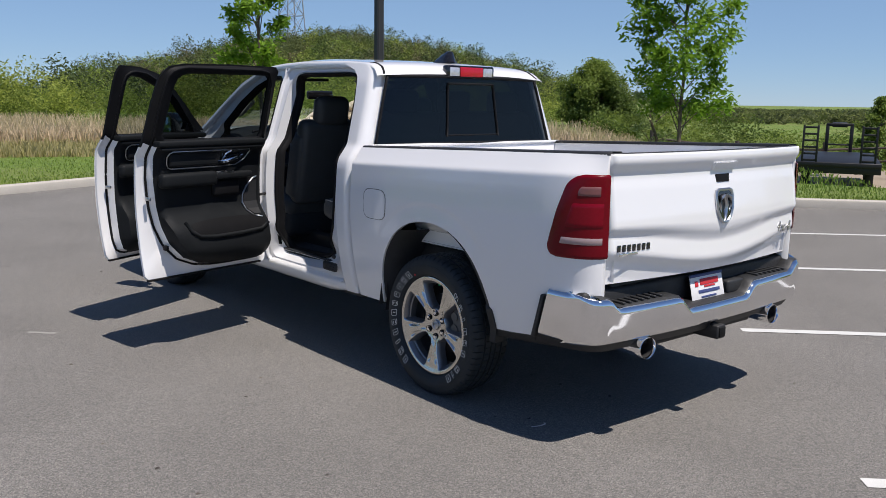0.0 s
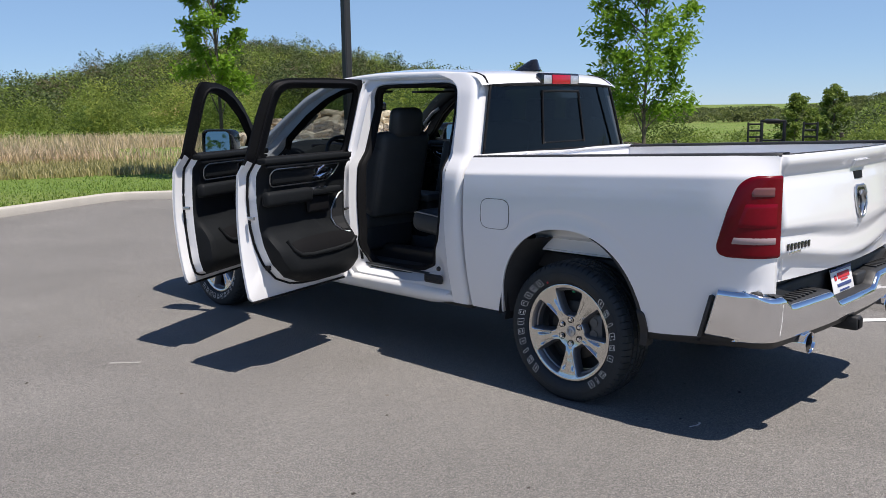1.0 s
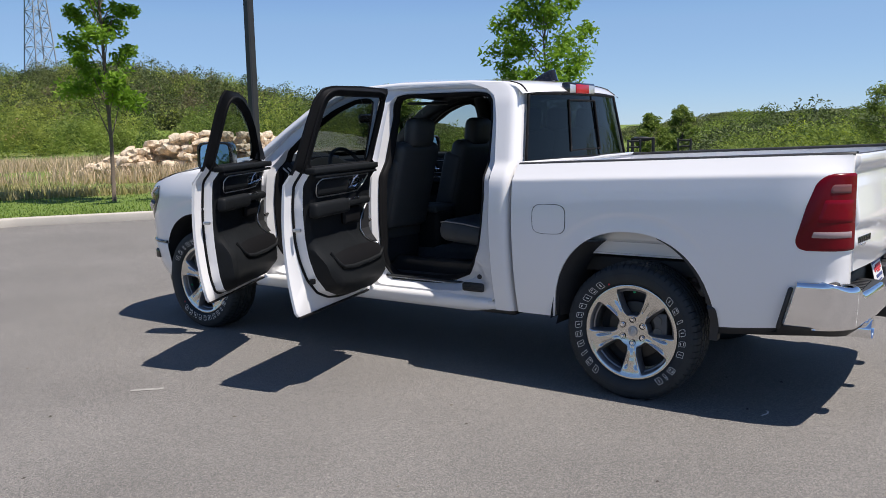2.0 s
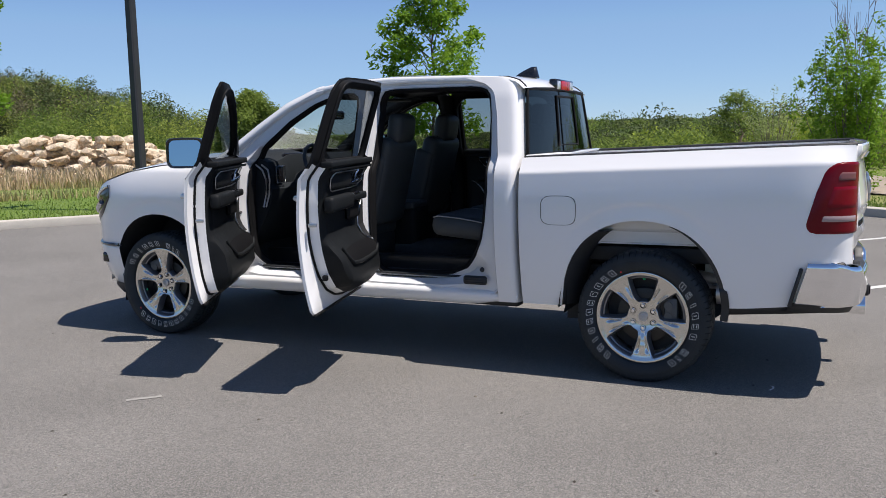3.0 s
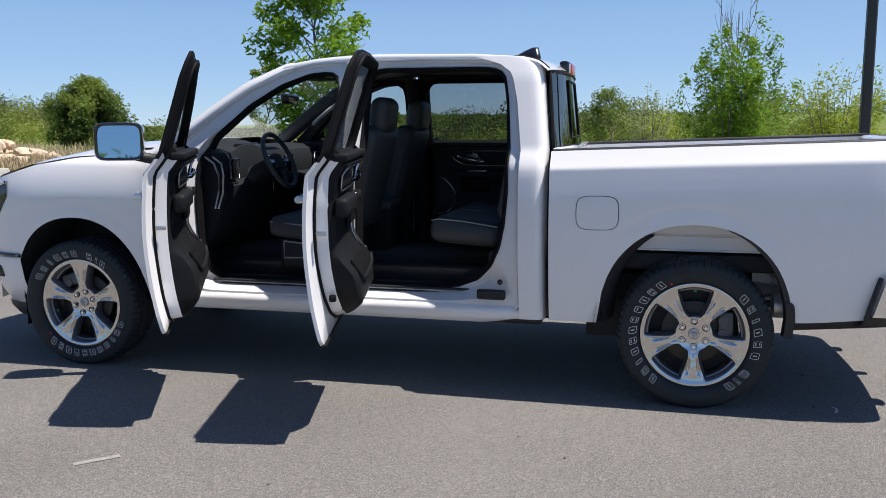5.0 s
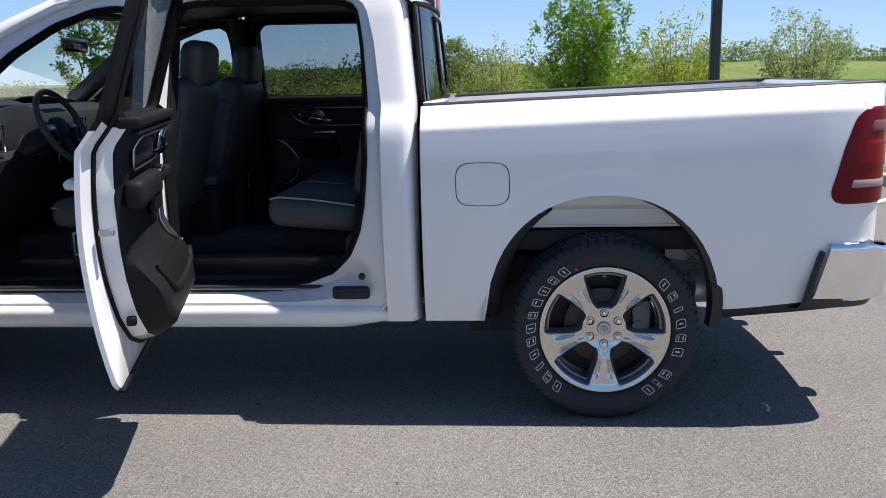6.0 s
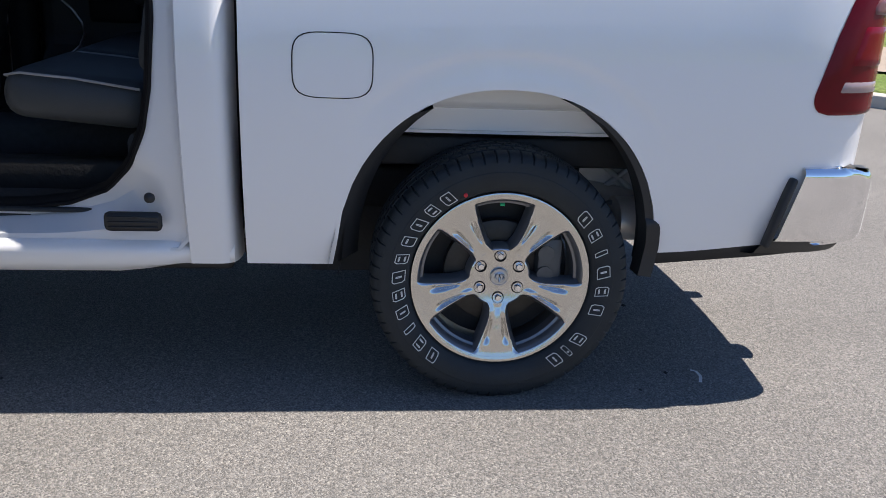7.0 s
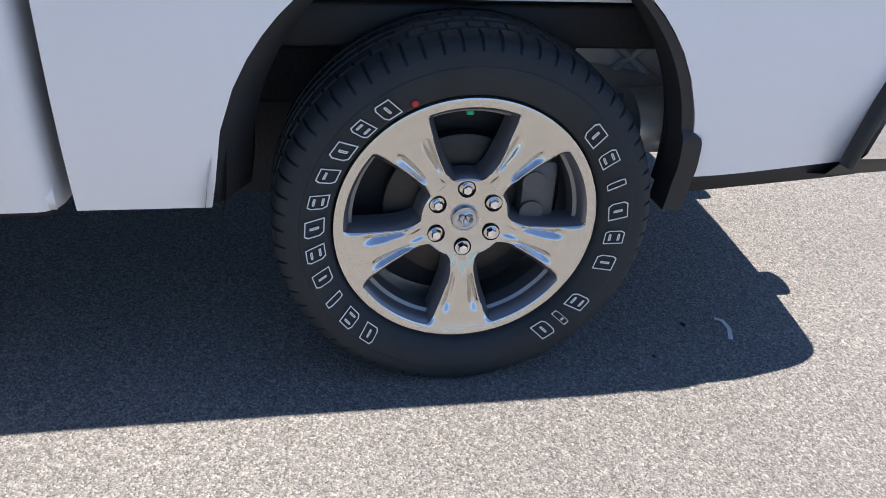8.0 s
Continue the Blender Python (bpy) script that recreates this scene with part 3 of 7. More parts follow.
wood("hill_trees", "bright green trees scattered over the hill", spread(42, 74, 85, 180, 240, 2.4, 3.2, rng), LEAFMID, 300, 0.18, rng)
wood("field_edge_trees", "dark green trees along the field edge", spread(40, 82, 60, 85, 60, 1.9, 2.6, rng), LEAFMID, 800, 0.12, rng)
wood("lime_scrub", "yellow-green young trees along the field edge", spread(40, 82, 58, 80, 45, 1.8, 2.4, rng), LEAFLIME, 760, 0.12, rng)
wood("pine_belt", "dark pines beyond the dry field", spread(68, 84, 80, 110, 40, 2.2, 3.4, rng), LEAFDARK, 360, 0.2, rng)
wood("hedgerow", "green hedgerow and scrub behind the lot", spread(-8, 18.5, 30, 46, 80, 1.2, 1.15, rng), LEAFHEDGE, 700, 0.08, rng)
wood("scrub", "bright yellow-green scrub along the hedgerow", spread(-14, 18, 27, 42, 26, 0.8, 1.3, rng), LEAFYELLOW, 450, 0.075, rng)
wood("dark_trees", "dark rounded trees behind the hedgerow", spread(0, 19, 46, 70, 60, 1.7, 1.9, rng), LEAFDARK, 560, 0.12, rng)
wood("field_scrub", "mixed green scrub beyond the drive", spread(19, 38, 48, 75, 75, 1.7, 1.2, rng), LEAFMID, 420, 0.13, rng)
tall = []
for k in range(16):
    a, r = radians(26.8 + 0.55 * k), 54 + 5 * rng.random()
    x, y = -6.5 + r * math.cos(a), -0.7 + r * math.sin(a)
    tall.append((x, y, 1.5, 1.7 - land(x, y) + rng.uniform(-0.5, 0.5)))
wood("tall_scrub", "tall bright green scrub beyond the drive", tall, LEAFMID, 700, 0.10, rng)
wood("distant_trees", "line of trees across the far fields", spread(-60, 45, 90, 170, 240, 2.4, 2.2, rng), LEAFMID, 340, 0.19, rng)
wood("far_woods", "dark woods on the far hills", spread(-30, 42, 260, 800, 700, 8.0, 2.6, rng), LEAFHILL, 260, 0.75, rng)
wood("surrounding_trees", "trees round the rest of the lot", spread(84, 300, 60, 95, 190, 3.0, 5.0, rng), LEAFMID, 60, 0.6, rng)


def blades(name, label, spots, leaf_mat, tall, width, rnd):
    verts, faces = [], []
    for x, y in spots:
        z = land(x, y) if math.hypot(x - CX, y - CY) - rounded_radius(math.atan2(y - CY, x - CX)) > 12 else 0.135
        h = tall * rnd.uniform(0.5, 1.15)
        a = rnd.uniform(0, 6.283)
        w = Vector((math.cos(a), math.sin(a), 0)) * width
        lean = Vector((rnd.uniform(-.3, .3), rnd.uniform(-.3, .3), 1)) * h
        c = Vector((x, y, z - 0.03))
        i = len(verts)
        verts += [c - w, c + w, c + lean * 0.6 + w * 0.8, c + lean * 0.6 - w * 0.8, c + lean + Vector((rnd.uniform(-.2, .2), rnd.uniform(-.2, .2), 0)) * h]
        faces += [(i, i + 1, i + 2, i + 3), (i + 3, i + 2, i + 4)]
    return tagged(raw(name, verts, faces, leaf_mat), label, "grass", kind="stuff")


def field(az0, az1, r0, r1, count, rnd, thin=0.0):
    out = []
    while len(out) < count:
        a = rnd.uniform(az0, az1)
        r = r0 + (r1 - r0) * rnd.random() ** 1.4
        x, y = -5 + r * math.cos(radians(a)), -2 + r * math.sin(radians(a))
        if noise.noise((x * 0.15, y * 0.15, 5)) > thin - rnd.random() * 0.5:
            out.append((x, y))
    return out


blades("dry_grass", "tall dry straw-coloured grass beyond the mown verge", field(34, 84, 28.5, 54, 30000, rng), DRYGRASS, 0.62, 0.020, rng)
blades("rough_grass", "rough green and straw meadow grass before the dry field", field(30, 84, 23.0, 33, 16000, rng), MEADOW, 0.30, 0.018, rng)
lawn_spots = []
for _ in range(26000):
    t = radians(rng.uniform(-30, 108))
    rk = rounded_radius(t) + 0.34 + 9 * rng.random() ** 1.6
    lawn_spots.append((CX + rk * math.cos(t), CY + rk * math.sin(t)))
blades("mown_grass", "short mown green grass on the verge", [p for p in lawn_spots if not (7.4 < p[0] * D.x + p[1] * D.y < 17 and p[0] * N.x + p[1] * N.y > 11) and not (10.6 < p[0] * D.x + p[1] * D.y < 17)], GREENGRASS, 0.09, 0.012, rng)


# ---- boulders ----
def boulder(rnd, r):
    bm = bmesh.new()
    bmesh.ops.create_icosphere(bm, subdivisions=2, radius=1.0)
    o = rnd.random() * 50
    sx, sy, sz = r * rnd.uniform(0.9, 1.5), r * rnd.uniform(0.7, 1.1), r * rnd.uniform(0.55, 0.8)
    for v in bm.verts:
        k = 1 + 0.6 * noise.noise(v.co * 1.5 + Vector((o, 0, 0))) + 0.22 * noise.noise(v.co * 3 + Vector((0, o, 0)))
        v.co = Vector((v.co.x * k * sx, v.co.y * k * sy, max(-0.7, min(0.75, v.co.z * k)) * sz))
    return bm


shapes = []
for k in range(8):
    ob = part("boulder", boulder(random.Random(30 + k), 0.25), ROCK, smooth=True, angle=24)
    shapes.append(tagged(ob, "rounded tan boulder in a heap at the field edge", "boulder", "heap of boulders"))
rb = random.Random(12)
first = list(shapes)
along, out = Vector((0.71, -0.70)), Vector((0.70, 0.71))
count = 0
for layer, (num, half, depth, z) in enumerate([(58, 5.2, 1.5, 0.2), (54, 4.7, 1.3, 0.46), (46, 4.1, 1.0, 0.72), (36, 3.4, 0.75, 0.98), (24, 2.6, 0.5, 1.22), (12, 1.7, 0.3, 1.42)]):
    for k in range(num):
        s = -half + 2 * half * (k + rb.random()) / num
        q = Vector((16.0, 23.2)) + along * s + out * rb.uniform(-depth, depth)
        m = pose(q.x, q.y, land(q.x, q.y) + z * (1 - 0.35 * (s / 5.2) ** 2), rb.uniform(-25, 25), rb.uniform(-25, 25), rb.uniform(0, 360))
        if count < 8:
            shapes[count].matrix_world = m
        else:
            copy_thing(first[count % 8], m)
        count += 1

# ---- lamp poles ----
def lamp_pole(x, y, label):
    z = 0.13
    ob = thing("lamp_pole", label, "lamp pole", "parking lot lamps", at=(x, y, z))
    bm = bmesh.new()
    vs = grid(bm, [[(r * math.cos(a), r * math.sin(a), zz) for a in (2 * math.pi * k / 32 for k in range(32))] for r, zz in ((0.36, -0.2), (0.36, 0.66), (0.335, 0.70))], close=True)
    cap(bm, vs[-1])
    part("base", bm, CONCRETE, ob, "round cast concrete footing", angle=40)
    bm = bmesh.new()
    box(bm, (0, 0, 0.72), (0.30, 0.30, 0.03), 0.006)
    part("base_plate", bm, POLE, ob)
    bm = bmesh.new()
    box(bm, (0, 0, 0.80), (0.24, 0.24, 0.14), 0.02)
    part("base_cover", bm, POLE, ob)
    bm = bmesh.new()
    vs = grid(bm, [[(sx * w, sy * w, zz) for sx, sy in ((-1, -.7), (-.7, -1), (.7, -1), (1, -.7), (1, .7), (.7, 1), (-.7, 1), (-1, .7))] for w, zz in ((0.09, 0.72), (0.075, 8.4))], close=True)
    cap(bm, vs[-1])
    part("pole", bm, POLE, ob, smooth=False)
    for sgn in (-1, 1):
        bm = bmesh.new()
        box(bm, (sgn * 0.62, 0, 8.3), (0.75, 0.36, 0.12), 0.03)
        part("lamp_head", bm, POLE, ob)
    return ob


lamp_pole(7.0, 11.7, "dark square lamp pole on a round concrete base")
lamp_pole(11.5, -3.4, "dark square lamp pole beside the drive")

# ---- lattice tower on the hill ----
tower = thing("lattice_tower", "grey steel lattice transmission tower on the hill", "tower", at=(78.6, 139.5, land(78.6, 139.5) - 0.5))
bm = bmesh.new()
H = 26.0


def leg_at(z, sx, sy):
    w = 2.1 * (1 - 0.72 * z / H)
    return (sx * w, sy * w, z)


corners = ((-1, -1), (1, -1), (1, 1), (-1, 1))
for sx, sy in corners:
    tube(bm, [leg_at(0, sx, sy), leg_at(H, sx, sy)], 0.11, 4)
part("legs", bm, LATTICE, tower, smooth=False)
bm = bmesh.new()
lv = [0, 4, 7.6, 10.8, 13.6, 16, 18.2, 20.2, 22, 23.6, 25]
for za, zb in zip(lv, lv[1:]):
    for (ax, ay), (bx, by) in zip(corners, corners[1:] + corners[:1]):
        tube(bm, [leg_at(za, ax, ay), leg_at(zb, bx, by)], 0.06, 4)
        tube(bm, [leg_at(za, bx, by), leg_at(zb, ax, ay)], 0.06, 4)
        tube(bm, [leg_at(zb, ax, ay), leg_at(zb, bx, by)], 0.05, 4)
part("bracing", bm, LATTICE, tower, smooth=False)
for zz in (19.0, 23.0):
    bm = bmesh.new()
    tube(bm, [(-4.2, 0, zz), (0, 0, zz + 0.9), (4.2, 0, zz)], 0.1, 4)
    tube(bm, [(-4.2, 0, zz), (4.2, 0, zz)], 0.1, 4)
    part("crossarm", bm, LATTICE, tower, smooth=False)

# clay bank showing through the hill's trees
bm = bmesh.new()
rows = []
for i in range(9):
    r = 84 + i * 3.2
    row = []
    for j in range(7):
        a = radians(61.0 + j * 0.33 + 0.35 * math.sin(i * 1.3) - 0.12 * i)
        x, y = -5 + r * math.cos(a), -2 + r * math.sin(a)
        row.append((x, y, land(x, y) + 0.6 + 1.1 * math.sin(math.pi * i / 8) * math.sin(math.pi * j / 6)))
    rows.append(row)
grid(bm, rows)
tagged(part("clay_bank", bm, CLAY), "bare orange clay bank on the hillside", "bank", kind="structure")

# ---- rail fence and flat trailer by the drive ----
fence = thing("rail_fence", "dark timber post and rail fence at the field", "fence", at=(0, 0, 0))
fpts = [(24.5 + 2.1 * k, 17.5 - 2.5 * k) for k in range(4)]
for p in fpts:
    bm = bmesh.new()
    box(bm, (p[0], p[1], land(*p) + 0.6), (0.14, 0.14, 1.3), 0.02)
    part("post", bm, RAILWOOD, fence)
for a, b in zip(fpts, fpts[1:]):
    for zz in (0.45, 0.95):
        bm = bmesh.new()
        tube(bm, [(a[0], a[1], land(*a) + zz), (b[0], b[1], land(*b) + zz)], 0.05, 6)
        part("rail", bm, RAILWOOD, fence)

TX, TY = 20.3, 7.9
trailer = tagged(new("flatbed_trailer"), "black gooseneck flatbed trailer with raised ladder ramps", "trailer")
trailer.matrix_world = pose(TX, TY, land(TX, TY) + 0.05, 0, 0, -64) @ Matrix.Scale(0.98, 4)
bm = bmesh.new()
box(bm, (0, 3.2, 0.74), (2.3, 6.6, 0.14), 0.02)
part("deck", bm, TRAILER, trailer)
for sx in (-1, 1):
    bm = bmesh.new()
    box(bm, (sx * 0.5, 3.2, 0.58), (0.12, 6.4, 0.2), 0.02)
    part("frame_beam", bm, TRAILER, trailer)
    for yy in (1.2, 2.1):
        bm = bmesh.new()
        lathe(bm, [(-0.12, 0.18), (-0.12, 0.36), (-0.08, 0.39), (0.08, 0.39), (0.12, 0.36), (0.12, 0.18)], 32)
        ob = part("wheel", bm, TYRE, trailer, angle=40)
        ob.location = (sx * 0.88, yy, 0.39)
    ramp = bmesh.new()
    for q in (-0.19, 0.19):
        box(ramp, (sx * 0.78 + q, -0.02, 1.32), (0.06, 0.08, 1.1), 0.01)
    for k in range(6):
        box(ramp, (sx * 0.78, -0.02, 0.86 + 0.19 * k), (0.36, 0.05, 0.06), 0.01)
    part("ladder_ramp", ramp, TRAILER, trailer)
bm = bmesh.new()
box(bm, (0, -0.02, 0.62), (2.3, 0.08, 0.26), 0.02)
part("rear_bumper", bm, TRAILER, trailer)
bm = bmesh.new()
for q in (-0.40, 0.40):
    box(bm, (q, 6.9, 1.25), (0.12, 0.14, 1.1), 0.02)
box(bm, (0, 6.9, 1.76), (0.9, 0.14, 0.10), 0.02)
box(bm, (0, 6.9, 1.05), (0.9, 0.10, 0.06), 0.02)
box(bm, (0, 7.6, 1.75), (0.5, 1.5, 0.16), 0.03)
part("gooseneck", bm, TRAILER, trailer)


# ---- the pickup: forward is +y, its left side faces -x ----
truck = thing("pickup_truck", "white crew cab pickup with both near side doors open", "pickup truck")
WB = 3.898
PROFILE = [(0.38, 0.905), (0.44, 0.928), (0.52, 0.950), (0.6, 0.969), (0.7, 0.988), (0.8, 1.001), (0.9, 1.0105), (0.97, 1.0150), (1.03, 1.0165), (1.09, 1.0160), (1.15, 1.0138), (1.21, 1.0100), (1.27, 1.0050), (1.334, 0.9985), (1.343, 0.9955), (1.350, 0.9900), (1.374, 0.971), (1.41, 0.944), (1.44, 0.922)]


def rail_top(y):
    return 1.428 + 0.033 * (0.8 - y)


def flare(y, z, yc, a, b, z0):
    rho = ((abs(y - yc) / a) ** 2.2 + (max(0.0, z - z0) / b) ** 2.2) ** (1 / 2.2)
    return -0.0045 * (1 - smooth01(1.150, 1.180, rho)) * smooth01(1.0, 1.12, rho) * smooth01(0.85, 1.0, z)


def side(y, z, bed=False):
    """Half width of the body at a point of its side."""
    zz = z - (rail_top(y) - 1.44) * smooth01(0.9, 1.3, z) if bed else z
    if z > 1.44 and not bed:
        x = 0.922 - (z - 1.44) * 0.31 - 0.15 * max(0, z - 1.85)
    else:
        x = lerp_table(PROFILE, zz)
    if y > 4.2:
        x -= 0.16 * ((y - 4.2) / 0.7) ** 2
    if y > 3.1:
        x -= 0.065 * (max(0.0, z - 1.10) / 0.3) ** 2 * smooth01(3.15, 3.5, y)
    if y < -0.85:
        x -= 0.05 * ((-0.85 - y) / 0.35) ** 2
    return x + flare(y, z, 0, 0.535, 0.60, 0.44) + flare(y, z, WB, 0.515, 0.60, 0.40)


def arch(y, yc, a, b, z0):
    u = abs(y - yc) / a
    return z0 + b * (1 - u ** 2.2) ** (1 / 2.2) if u < 1 else None


def rear_point(sx, s, z, out=0.0):
    """A point of the bed's skin; s runs back along the side and round the rear corner to the tailgate."""
    if s <= 1.0:
        return (sx * (side(-s, z, True) + out), -s, z)
    t = min(1.0, (s - 1.0) / 0.26)
    x0 = side(-1.0, z, True)
    a, b, c = Vector((x0, -1.0)), Vector((x0 - 0.015, -1.18)), Vector((0.865, -1.205))
    p = a * (1 - t) ** 2 + b * 2 * t * (1 - t) + c * t * t
    d = ((b - a) * (1 - t) + (c - b) * t).normalized()
    return (sx * (p.x - d.y * out), p.y + d.x * 0 - out * abs(d.x), z)


def zsamples(z0, z1, n, top):
    """Heights from z0 to z1, closer together at the shoulder."""
    lower = [z0 + (top - z0) * k / n for k in range(n)]
    return lower + [top + (z1 - top) * k / 16 for k in range(17)]


def tube_part(name, pts, r, m, parent, seg=8, label=""):
    bm = bmesh.new()
    tube(bm, pts, r, seg)
    return part(name, bm, m, parent, label)


# bed sides
for sx in (-1, 1):
    bm = bmesh.new()
    rows = []
    ss = sorted({round(-0.80 + 0.03 * k, 3) for k in range(61)} | {-0.518, 0.518, -0.53, 0.53, -0.5, 0.5})
    ss += [1.0 + 0.26 * k / 10 for k in range(1, 11)]
    for s in ss:
        y = -s
        low = arch(y, 0, 0.52, 0.585, 0.45) if s < 0.7 else None
        bottom = 0.450 if y > 0 else 0.505 + 0.045 * smooth01(0.5, 1.05, s)
        low = bottom if low is None else max(low, bottom)
        top = rail_top(y if s < 1.0 else -1.0 - 0.2 * (s - 1.0) / 0.26)
        rows.append([rear_point(sx, s, z) for z in zsamples(low, top, 26, 1.300)])
    rows.append([(sx * 0.867, -1.13, p[2]) for p in rows[-1]])
    vs = grid(bm, rows, flip=(sx > 0))
    # hemmed lower edge turned inwards
    grid(bm, [[r[0] for r in rows], [(p[0] - sx * 0.03, p[1], p[2] + 0.004) for p in (r[0] for r in rows)]], flip=(sx > 0))
    part("bed_side", bm, WHITE, truck, "white painted steel bed side")
    # rail cap
    bm = bmesh.new()
    yy = [0.79 - 0.05 * k for k in range(36)] + [rear_point(1, 1.0 + 0.26 * k / 8, 1.49)[1] for k in range(9)]
    edge = [0.925 + (rear_point(1, 1.0, rail_top(-1.1))[0] + 0.003 - 0.925) * smooth01(-0.2, -0.96, y) for y in yy[:36]] + [rear_point(1, 1.0 + 0.26 * k / 8, rail_top(-1.1))[0] + 0.003 for k in range(9)]
    prof = [(-0.002, -0.008), (-0.003, 0.004), (-0.014, 0.011), (-0.080, 0.011), (-0.088, 0.006), (-0.088, -0.008)]
    grid(bm, [[(sx * (e + o), y, rail_top(y) + h) for o, h in prof] for y, e in zip(yy, edge)], flip=(sx > 0))
    part("rail_cap", bm, BLACK, truck, "black plastic bed rail cap")
    # inner wall of the bed
    bm = bmesh.new()
    grid(bm, [[(sx * 0.845, y, rail_top(y) + 0.005), (sx * 0.835, y, 1.30), (sx * 0.815, y, 1.27), (sx * 0.80, y, 0.86)] for y in yy], flip=(sx < 0))
    part("bed_inner_wall", bm, WHITE, truck)
    bm = bmesh.new()
    box(bm, (sx * 0.70, 0, 1.077), (0.26, 0.92, 0.27), 0.03)
    part("bed_wheelhouse", bm, WHITE, truck)

bm = bmesh.new()
rows = []
for k in range(65):
    x = -0.81 + 1.62 * k / 64
    rows.append([(x, y, 0.86 + 0.012 * (1 if k % 4 < 2 else 0)) for y in (0.77, -0.2, -1.16)])
grid(bm, rows)
part("bed_floor", bm, WHITE, truck, smooth=False)
bm = bmesh.new()
box(bm, (0, 0.765, 1.14), (1.72, 0.035, 0.575), 0.012)
part("bed_front_wall", bm, WHITE, truck)
bm = bmesh.new()
box(bm, (0, 0.765, 1.435), (1.76, 0.06, 0.02), 0.008)
part("bed_front_cap", bm, WHITE, truck)

# fuel filler door and its shut line on the left side
bm = bmesh.new()
pts = []
for k in range(48):
    a = 2 * math.pi * k / 48
    c, s = math.cos(a), math.sin(a)
    e = (abs(c) ** 4 + abs(s) ** 4) ** -0.25
    pts.append((0.530 + 0.117 * c * e, 1.090 + 0.094 * s * e))
grid(bm, [[(-(side(0.532 + (y - 0.532) * f, 1.085 + (z - 1.085) * f, True) + o), 0.532 + (y - 0.532) * f, 1.085 + (z - 1.085) * f) for y, z in pts] for f, o in ((1.012, 0.0005), (1.012, 0.0016), (0.985, 0.0016), (0.985, 0.0005))], close=True, flip=True)
fuel = part("fuel_door_gap", bm, SEAL, truck, "thin dark shut line")
bm = bmesh.new()
vs = grid(bm, [[(-(side(0.532 + (y - 0.532) * f, 1.085 + (z - 1.085) * f, True) + 0.0025), 0.532 + (y - 0.532) * f, 1.085 + (z - 1.085) * f) for y, z in pts] for f in (0.975, 0.6, 0.2)], close=True, flip=True)
cap(bm, vs[-1], flip=True)
part("fuel_door", bm, WHITE, truck)


# tail lamps
def lamp_patch(sx, z0, z1, s0, s1, out, corner, n=14):
    """A lens following the rear corner: s0(z) is its forward edge."""
    bm = bmesh.new()
    rows, edge = [], []
    for k in range(n + 1):
        v = k / n
        z = z0 + (z1 - z0) * v
        r = sum(corner * (1 - math.sqrt(1 - max(0.0, 1 - d * (z1 - z0) / corner) ** 2)) for d in (v, 1 - v))
        a, b = s0(z) + r, s1
        rows.append([rear_point(sx, a + (b - a) * j / 10, z, out * (1 if 0 < k < n and 0 < j else 0.2)) for j in range(11)])
    grid(bm, rows, flip=(sx < 0))
    return bm


def lamp_edge(z):
    return 0.935 + (z - 0.985) * 0.27


for sx in (-1, 1):
    lamp = part("tail_lamp", lamp_patch(sx, 0.985, 1.395, lamp_edge, 1.262, 0.012, 0.07, 48), REDLENS, truck, "red tail lamp with clear reversing band")
    part("reversing_lens", lamp_patch(sx, 1.045, 1.10, lambda z: lamp_edge(z) + 0.050, 1.225, 0.014, 0.012, 4), CLEARLENS, lamp, "clear white lens")
    part("indicator_lens", lamp_patch(sx, 1.285, 1.345, lambda z: lamp_edge(z) + 0.060, 1.205, 0.015, 0.03, 6), SMOKELENS, lamp, "smoky clear lens")
    part("brake_lens", lamp_patch(sx, 1.125, 1.27, lambda z: lamp_edge(z) + 0.050, 1.225, 0.015, 0.02, 8), DARKRED, lamp, "deep red lens")

# tailgate
def gate_y(x, z):
    y = -1.205 - 0.062 * (1 - (x / 0.87) ** 2)
    y += lerp_table([(0.82, 0.030), (0.88, 0.022), (0.905, 0.014), (0.925, 0.0), (0.94, -0.010), (0.96, -0.013), (1.03, -0.006), (1.045, -0.004), (1.065, -0.010), (1.09, -0.022), (1.11, -0.026), (1.15, -0.023), (1.30, -0.002), (1.35, 0.008), (1.375, 0.009), (1.395, 0.001), (1.42, -0.016), (1.44, -0.021), (1.478, -0.016), (1.49, 0.012)], z + 0.05 * math.cos(x * 3.1) * smooth01(1.2, 1.0, z) - 0.02)
    return y


GT = 1.492
bm = bmesh.new()
rows = []
for k in range(49):
    x = -0.8635 + 1.727 * k / 48
    rows.append([(x, gate_y(x, z), z) for z in [0.85 + (GT - 0.85) * j / 60 for j in range(61)]] + [(x, gate_y(x, GT) + 0.05, GT + 0.002), (x, -1.15, GT - 0.02), (x, -1.145, 0.86)])
vs = grid(bm, rows, flip=True)
cap(bm, vs[0])
cap(bm, vs[-1])
gate = part("tailgate", bm, WHITE, truck, "white sculpted tailgate, closed")
bm = bmesh.new()
rows = []
for k in range(41):
    x = -0.861 + 1.722 * k / 40
    y = gate_y(x, GT)
    rows.append([(x, y + 0.012, GT - 0.003), (x, y + 0.016, GT + 0.007), (x, y + 0.055, GT - 0.004), (x, y + 0.058, GT - 0.02)])
grid(bm, rows, flip=True)
part("gate_cap", bm, BLACK, gate, "black plastic tailgate cap")
